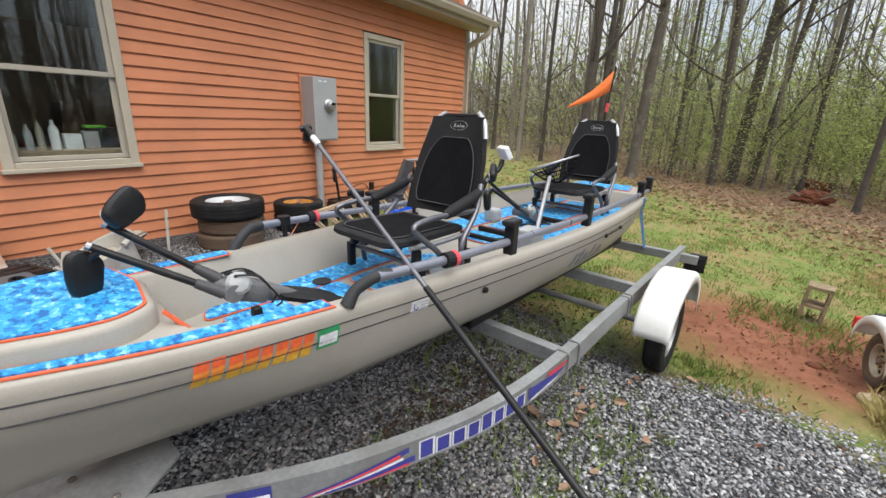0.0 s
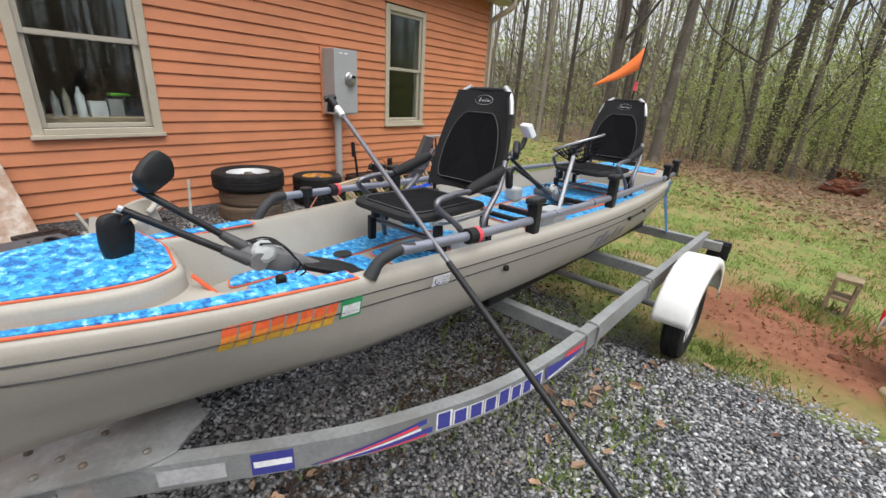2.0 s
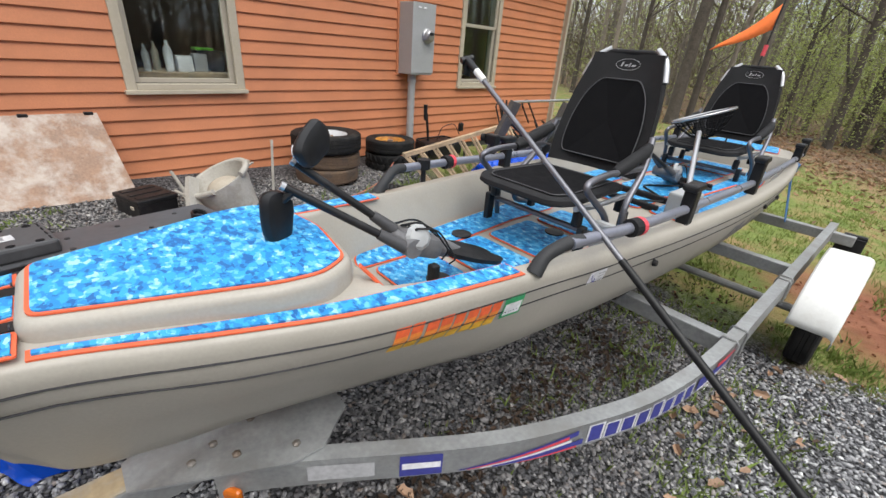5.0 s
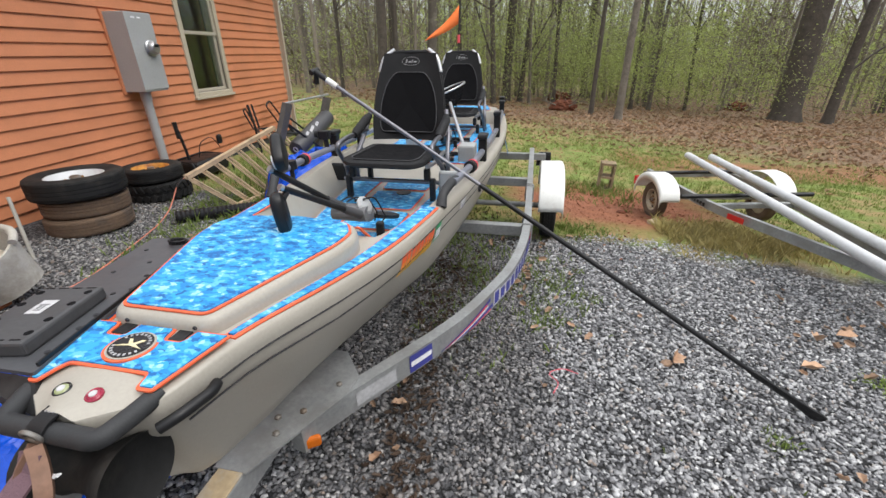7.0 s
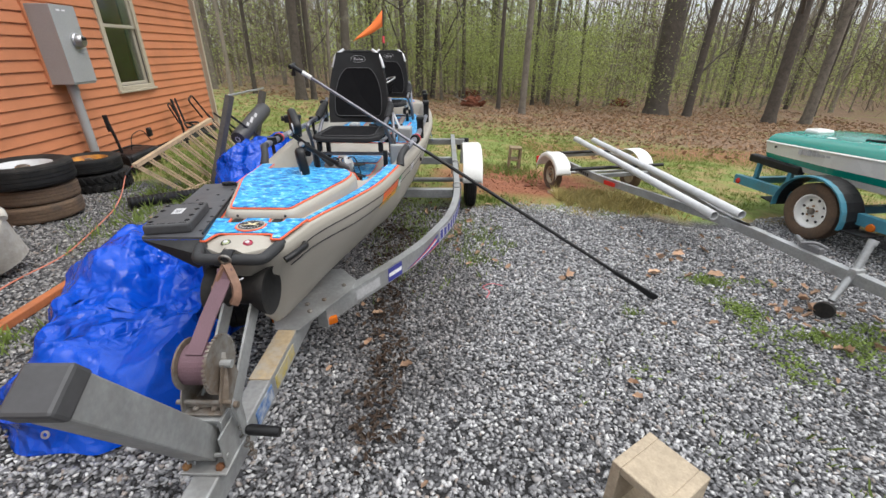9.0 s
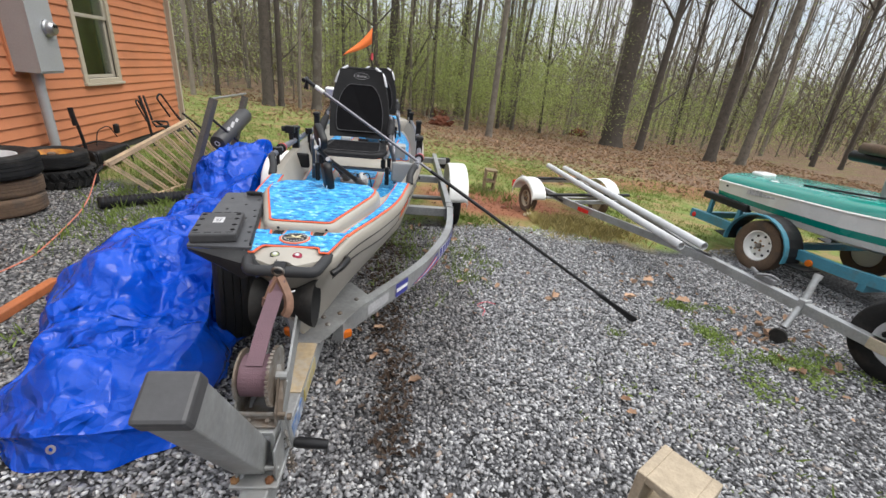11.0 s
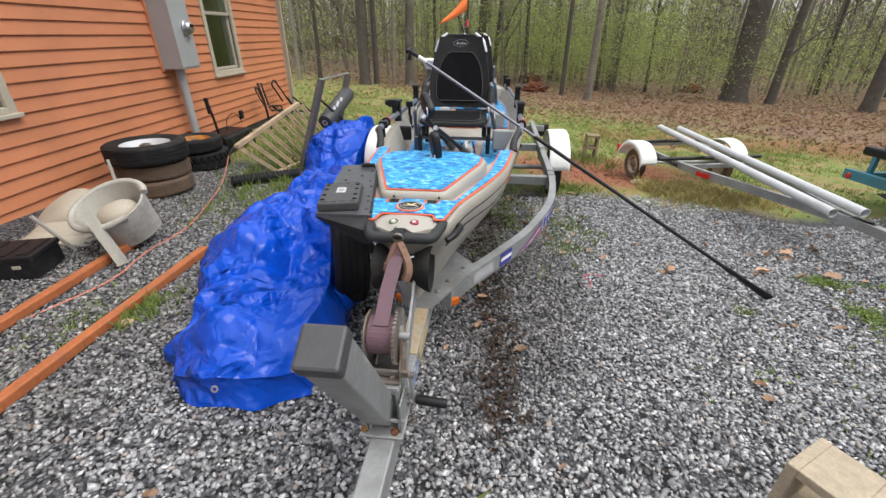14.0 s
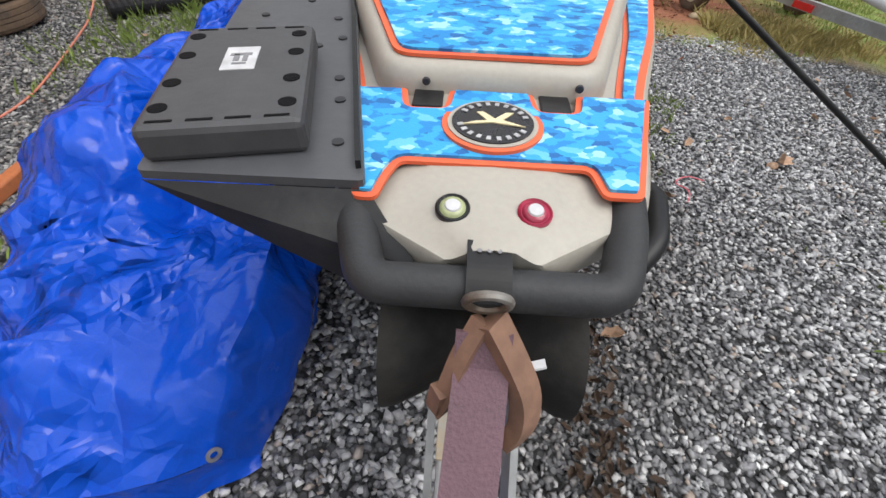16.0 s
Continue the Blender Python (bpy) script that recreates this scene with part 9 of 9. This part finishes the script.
def stone_material():
    """Grey crushed stone, each chip of its own tone, a few brown or pale."""
    m = mat("crushed_stone", (0.3, 0.3, 0.31), 0.6, vary=0.2, scale=60, bump=0.3, fine=240)
    n, l = m.node_tree.nodes, m.node_tree.links
    b = n["Principled BSDF"]
    geo = n.new("ShaderNodeNewGeometry")
    ramp = n.new("ShaderNodeValToRGB")
    e = ramp.color_ramp.elements
    e[0].position, e[0].color = 0.0, (0.075, 0.077, 0.083, 1)
    e[1].position, e[1].color = 1.0, (0.66, 0.66, 0.65, 1)
    for p, c in ((0.22, (0.185, 0.186, 0.194, 1)), (0.55, (0.305, 0.306, 0.312, 1)), (0.60, (0.31, 0.25, 0.205, 1)), (0.64, (0.34, 0.342, 0.348, 1)), (0.88, (0.45, 0.45, 0.455, 1)), (0.97, (0.56, 0.558, 0.555, 1))):
        x = e.new(p)
        x.color = c
    l.new(geo.outputs["Random Per Island"], ramp.inputs["Fac"])
    tone = n.new("ShaderNodeMixRGB")
    tone.blend_type = "MULTIPLY"
    tone.inputs[0].default_value = 1.0
    grain = n.new("ShaderNodeTexNoise")
    grain.inputs["Scale"].default_value = 130
    rng = n.new("ShaderNodeMapRange")
    rng.inputs["From Min"].default_value = 0.3
    rng.inputs["From Max"].default_value = 0.7
    rng.inputs["To Min"].default_value = 0.7
    rng.inputs["To Max"].default_value = 1.25
    l.new(grain.outputs["Fac"], rng.inputs["Value"])
    l.new(ramp.outputs["Color"], tone.inputs[1])
    l.new(rng.outputs["Result"], tone.inputs[2])
    # ragged dark patch: damp stone plus the shade beneath the boat, put into colour
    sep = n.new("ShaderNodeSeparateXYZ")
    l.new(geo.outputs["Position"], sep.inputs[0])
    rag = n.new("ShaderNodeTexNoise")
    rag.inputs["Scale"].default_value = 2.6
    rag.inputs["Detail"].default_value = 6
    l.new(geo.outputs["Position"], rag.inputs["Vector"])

    def op(kind, a, c):
        q = n.new("ShaderNodeMath")
        q.operation = kind
        for i, v in enumerate((a, c)):
            if isinstance(v, (int, float)):
                q.inputs[i].default_value = v
            else:
                l.new(v, q.inputs[i])
        return q.outputs[0]

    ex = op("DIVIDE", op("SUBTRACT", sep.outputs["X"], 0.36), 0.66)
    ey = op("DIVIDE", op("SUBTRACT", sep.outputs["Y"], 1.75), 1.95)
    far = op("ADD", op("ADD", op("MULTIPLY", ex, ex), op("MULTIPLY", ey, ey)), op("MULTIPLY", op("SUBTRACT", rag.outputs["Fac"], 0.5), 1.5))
    # wet: how strongly the damp and the painted boat shade tint a stone
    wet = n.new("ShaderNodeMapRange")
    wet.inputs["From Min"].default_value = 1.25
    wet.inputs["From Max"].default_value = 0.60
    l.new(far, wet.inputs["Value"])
    damp_shade = n.new("ShaderNodeMixRGB")
    damp_shade.blend_type = "MULTIPLY"
    damp_shade.inputs[2].default_value = (0.60, 0.58, 0.57, 1)
    l.new(wet.outputs["Result"], damp_shade.inputs[0])
    # darker, slightly browner stone towards the house
    dx = op("DIVIDE", op("ADD", sep.outputs["X"], 2.5), 1.35)
    dy = op("DIVIDE", op("SUBTRACT", sep.outputs["Y"], 1.1), 2.6)
    away = op("ADD", op("ADD", op("MULTIPLY", dx, dx), op("MULTIPLY", dy, dy)), op("MULTIPLY", op("SUBTRACT", rag.outputs["Fac"], 0.5), 1.2))
    # soil: weight of that darker tone, fading at a ragged edge
    soil = n.new("ShaderNodeMapRange")
    soil.inputs["From Min"].default_value = 1.3
    soil.inputs["From Max"].default_value = 0.7
    l.new(away, soil.inputs["Value"])
    house_tone = n.new("ShaderNodeMixRGB")
    house_tone.blend_type = "MULTIPLY"
    house_tone.inputs[2].default_value = (0.74, 0.72, 0.69, 1)
    l.new(soil.outputs["Result"], house_tone.inputs[0])
    l.new(tone.outputs["Color"], house_tone.inputs[1])
    l.new(house_tone.outputs["Color"], damp_shade.inputs[1])
    l.new(damp_shade.outputs["Color"], b.inputs["Base Color"])
    return m


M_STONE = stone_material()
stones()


def blades(name, xs, ys, hs, material, label, category, seed, per=4, wide=0.006):
    rnd = random.Random(seed)
    vs, fs = [], []
    for x, y, h in zip(xs, ys, hs):
        z = ground(x, y) + 0.05 * noise.noise((x * 0.6, y * 0.6, 0)) * (y > 3.6) - 0.01
        for _ in range(per):
            a = rnd.uniform(0, 6.28)
            px, py = x + rnd.gauss(0, 0.03), y + rnd.gauss(0, 0.03)
            hh = h * rnd.uniform(0.5, 1.2)
            lx, ly = rnd.gauss(0, 0.4) * hh, rnd.gauss(0, 0.4) * hh
            k = len(vs)
            ca, sa = math.cos(a) * wide, math.sin(a) * wide
            vs += [(px - ca, py - sa, z), (px + ca, py + sa, z), (px + ca * 0.6 + lx * 0.5, py + sa * 0.6 + ly * 0.5, z + hh * 0.65), (px + lx, py + ly, z + hh)]
            fs += [(k, k + 1, k + 2), (k, k + 2, k + 3)]
    tagged(raw(name, vs, fs, material), label, category, kind="stuff")


def litter(name, spots, size, material, label, category, seed):
    """Curled fallen leaves."""
    rnd = random.Random(seed)
    vs, fs = [], []
    for x, y in spots:
        z = ground(x, y) + (0.05 * noise.noise((x * 0.6, y * 0.6, 0)) + 0.02 * noise.noise((x * 2.5, y * 2.5, 3)) if y > 3.6 else 0.012) + 0.008
        s = size * rnd.uniform(0.55, 1.3)
        m = Matrix.Translation((x, y, z)) @ pose(0, 0, 0, rnd.gauss(0, 22), rnd.gauss(0, 22), rnd.uniform(0, 360))
        c = rnd.uniform(0.3, 0.9) * s
        k = len(vs)
        for p in ((-s, 0, c * 0.5), (-s * 0.45, -s * 0.55, c), (0.1 * s, -s * 0.42, c * 0.8), (s * 0.5, -s * 0.5, c), (s, 0, c * 0.3), (s * 0.5, s * 0.45, c), (0.0, s * 0.42, c * 0.7), (-s * 0.5, s * 0.5, c), (0, 0, 0)):
            vs.append(m @ Vector(p))
        fs += [(k + i, k + (i + 1) % 8, k + 8) for i in range(8)]
    tagged(raw(name, vs, fs, material), label, category, kind="stuff")


M_CLOD = mat("red_clay_crumbs", (0.19, 0.075, 0.038), 0.95, vary=0.4, scale=12, bump=0.2, rand=0.7)


def scatter():
    rnd = random.Random(11)
    gx, gy, gh = [], [], []
    while len(gx) < 19000:
        x, y = rnd.uniform(-9, 9), rnd.triangular(3.4, 17, 4.2)
        if x < -3.3 and y < 7.9:
            continue
        if 0.8 * x + y > 14.0 + rnd.uniform(-2.0, 1.5):
            continue
        earth = (x - 2.15) ** 2 * 0.7 + (y - 4.6) ** 2
        if earth < 1.5 + rnd.uniform(-0.3, 0.6) or y + 0.12 * x < 3.6 + rnd.uniform(-0.2, 0.3):
            continue
        if noise.noise((x * 0.8, y * 0.8, 5)) < rnd.uniform(-0.5, 0.15):
            continue
        gx.append(x)
        gy.append(y)
        gh.append(rnd.uniform(0.03, 0.075))
    blades("grass", gx, gy, gh, M_GRASS, "patchy spring lawn grass", "grass", 1)
    wx, wy, wh = [], [], []
    for cx, cy, sx, sy, n, h in ((-1.85, 2.6, 0.22, 0.5, 240, 0.07), (-1.75, 3.5, 0.3, 0.5, 420, 0.10), (-1.60, 0.52, 0.05, 0.08, 60, 0.075), (-1.80, 0.35, 0.1, 0.15, 60, 0.05), (-1.35, 1.2, 0.1, 0.3, 50, 0.06), (0.35, -0.62, 0.07, 0.05, 60, 0.09), (1.1, 2.3, 0.15, 0.25, 140, 0.06), (0.55, 2.1, 0.2, 0.5, 150, 0.06), (0.3, 3.0, 0.4, 0.4, 220, 0.08), (1.45, 3.5, 0.25, 0.12, 200, 0.07), (2.1, 5.2, 0.3, 0.3, 220, 0.10), (-2.6, 0.1, 0.15, 0.2, 60, 0.06), (-2.4, 5.0, 0.4, 1.0, 500, 0.09), (1.05, 1.75, 0.1, 0.1, 50, 0.05), (2.4, -0.1, 0.3, 0.3, 30, 0.05), (1.7, 0.2, 0.3, 0.3, 20, 0.04), (2.90, 1.46, 0.06, 0.04, 50, 0.05), (2.85, 1.0, 0.05, 0.06, 50, 0.05), (3.2, 0.66, 0.16, 0.05, 70, 0.05), (2.0, 0.96, 0.02, 0.03, 14, 0.06)):
        for _ in range(n):
            wx.append(rnd.gauss(cx, sx))
            wy.append(rnd.gauss(cy, sy))
            wh.append(h * rnd.uniform(0.5, 1.3))
    blades("weeds", wx, wy, wh, M_WEED, "weeds and grass tufts growing through the gravel", "weeds", 2, 5, 0.005)
    low = []
    for cx, cy, sx, sy, n in ((2.90, 1.46, 0.10, 0.04, 130), (3.28, 1.44, 0.10, 0.03, 60), (2.85, 1.0, 0.06, 0.08, 190), (2.77, 0.74, 0.05, 0.06, 70), (2.69, 0.42, 0.06, 0.10, 150), (3.10, 0.70, 0.09, 0.03, 140), (3.30, 0.62, 0.09, 0.05, 190), (3.2, 0.45, 0.06, 0.06, 90), (3.6, 0.76, 0.12, 0.05, 120), (3.8, 0.5, 0.2, 0.1, 160), (1.74, 0.37, 0.05, 0.03, 20)):
        low += [(rnd.gauss(cx, sx), rnd.gauss(cy, sy)) for _ in range(n)]
    litter("low_weeds", low[::2] + [(x + rnd.gauss(0, 0.05), y + rnd.gauss(0, 0.05)) for x, y in low[1::2]], 0.0125, M_WEED, "low broad-leaved weeds in tufts on the gravel", "weeds", 12)
    sx = [max(2.45, rnd.gauss(3.0, 0.38)) for _ in range(900)]
    sy = [3.58 - 0.12 * (x - 3) + rnd.gauss(0, 0.16) for x in sx]
    blades("dry_weeds", sx, sy, [rnd.uniform(0.04, 0.15) for _ in sx], M_STRAW, "straw-coloured dry weeds at the edge of the gravel", "weeds", 6, 6, 0.006)
    spots = []
    while len(spots) < 14000:
        x, y = rnd.uniform(-8, 20), rnd.triangular(5.5, 24, 12)
        if x < -3.3 and y < 8:
            continue
        e = 0.8 * x + y
        if e < 13.0 and rnd.random() > 0.08 + 0.10 * max(0, e - 9.0):
            continue
        spots.append((x, y))
    litter("fallen_leaves", spots, 0.05, M_DRY, "fallen brown leaves covering the edge of the wood", "leaf litter", 3)
    spots = [(rnd.uniform(-2.4, 4.6), rnd.uniform(-1.2, 3.7)) for _ in range(40)] + [(rnd.gauss(0.35, 0.12), rnd.gauss(0.55, 0.25)) for _ in range(10)] + [(rnd.gauss(3.4, 0.35), rnd.gauss(0.95, 0.2)) for _ in range(34)] + [(rnd.gauss(2.9, 0.4), rnd.gauss(1.9, 0.25)) for _ in range(16)] + [(rnd.gauss(0.95, 0.18), rnd.gauss(2.3, 0.4)) for _ in range(26)]
    crumbs = [(rnd.gauss(2.15, 0.7), rnd.gauss(4.5, 0.6)) for _ in range(900)] + [(rnd.uniform(1.2, 4.0), rnd.uniform(6.4, 8.6)) for _ in range(400)]
    litter("earth_crumbs", crumbs, 0.014, M_CLOD, "crumbs of red clay and bark on the bare earth", "soil", 14)
    broad = [(1.73, 1.49), (1.66, 0.26), (1.63, 0.16), (2.51, 0.83), (3.02, 1.54), (3.22, 1.50), (3.25, 0.99), (3.38, 1.03), (3.45, 1.16), (3.12, 0.55), (3.16, 0.52), (3.42, 1.42), (2.72, 1.86), (2.95, 1.95), (3.3, 2.1), (2.5, 1.55)]
    litter("broad_leaves", broad, 0.052, M_OAK, "large fallen oak leaves lying on the gravel", "leaves", 15)
    litter("stray_leaves", spots, 0.033, M_OAK, "stray orange-brown oak leaves on the gravel", "leaves", 4)


scatter()
M_DIRT = mat("dark_wet_litter", (0.045, 0.028, 0.018), 0.8, vary=0.4, scale=20, bump=0.2, rand=0.5)
_r = random.Random(21)
litter("dark_litter", [(0.33 + 0.10 * k / 700 + 0.03 * math.sin(k * 0.01) + _r.gauss(0, 0.05 + 0.05 * k / 700), -0.1 + 2.6 * k / 700 + _r.gauss(0, 0.08)) for k in range(700)] + [(_r.gauss(0.25, 0.45), _r.uniform(2.2, 4.2)) for k in range(500)], 0.017, M_DIRT, "dark wet leaf litter along the drip line", "leaf litter", 8)


def root_ball(x, y, r, seed, label):
    ob = empty("root_ball", pose(x, y, ground(x, y)), label, "root ball", "upturned roots in the wood")
    bm = bmesh.new()
    bmesh.ops.create_icosphere(bm, subdivisions=4, radius=r)
    for v in bm.verts:
        d = v.co.normalized()
        q = 1 + 0.35 * noise.noise(d * 2.2 + Vector((seed, 0, 0))) + 0.22 * noise.noise(d * 6 + Vector((0, seed, 0)))
        v.co = Vector((d.x * r * 1.35 * q, d.y * r * 0.8 * q, max(-0.1, d.z * r * 0.72 * q + r * 0.35)))
    part("earth", bm, M_ROOT, ob, smooth=40)
    rnd = random.Random(seed)
    for k in range(9):
        a = rnd.uniform(0, 6.28)
        p = Vector((math.cos(a) * r * 1.1, math.sin(a) * r * 0.5 - 0.1, rnd.uniform(0.2, 0.9) * r))
        bm = bmesh.new()
        sweep(bm, [p, p + Vector((math.cos(a) * 0.25, -0.2, 0.1)), p + Vector((math.cos(a) * 0.5, -0.3, rnd.uniform(-0.1, 0.3)))], [0.03, 0.02, 0.006], seg=5)
        part("root", bm, M_BARK, ob)


M_ROOT = mat("red_clay_roots", (0.14, 0.045, 0.022), 0.95, vary=0.5, scale=6, bump=0.8, fine=22)
root_ball(3.2, 17.3, 0.36, 3, "upturned tree root ball caked in dark red clay")
root_ball(3.6, 22.0, 0.4, 7, "small dark red root mound at the wood's edge")
root_ball(11.4, 20.8, 0.36, 9, "rusty brown root mound among the trunks")

# small stones and litter that stand out on the gravel
for x, y, r, col, label in ((1.69, 1.46, 0.028, "M_OAK", "pale tan stone on the gravel"), (2.42, 3.95, 0.07, "M_TANPAINT", "yellow-brown stone on the red earth"), (-1.61, 0.40, 0.030, "M_OAK", "tan stone beside the timber"), (2.15, 4.25, 0.05, "M_ROOT", "red clod on the earth"), (2.75, 4.0, 0.045, "M_ROOT", "red clod beside the trailer wheel")):
    bm = bmesh.new()
    bmesh.ops.create_icosphere(bm, subdivisions=3, radius=r)
    for v in bm.verts:
        v.co = Vector((v.co.x * 1.25, v.co.y * 0.9, v.co.z * 0.65)) * (1 + 0.25 * noise.noise(v.co * 18 + Vector((x, y, 0))))
    o = part("stone", bm, {"M_BEIGE": M_BEIGE, "M_TANPAINT": M_TANPAINT, "M_ROOT": M_ROOT, "M_OAK": M_OAK}[col], smooth=50)
    o.matrix_world = pose(x, y, ground(x, y) + r * 0.35, 0, 0, 30)
    tagged(o, label, "stone", "loose stones in the yard")
M_PINK = mat("pink_twine", (0.70, 0.10, 0.14), 0.6)
bm = bmesh.new()
sweep(bm, bend([(1.02, 1.05, 0.125), (1.06, 1.12, 0.135), (1.00, 1.18, 0.13), (1.08, 1.22, 0.14), (1.16, 1.20, 0.125)], 0.04), 0.0022, seg=5)
tagged(part("twine", bm, M_PINK), "scrap of pink twine on the gravel", "twine")
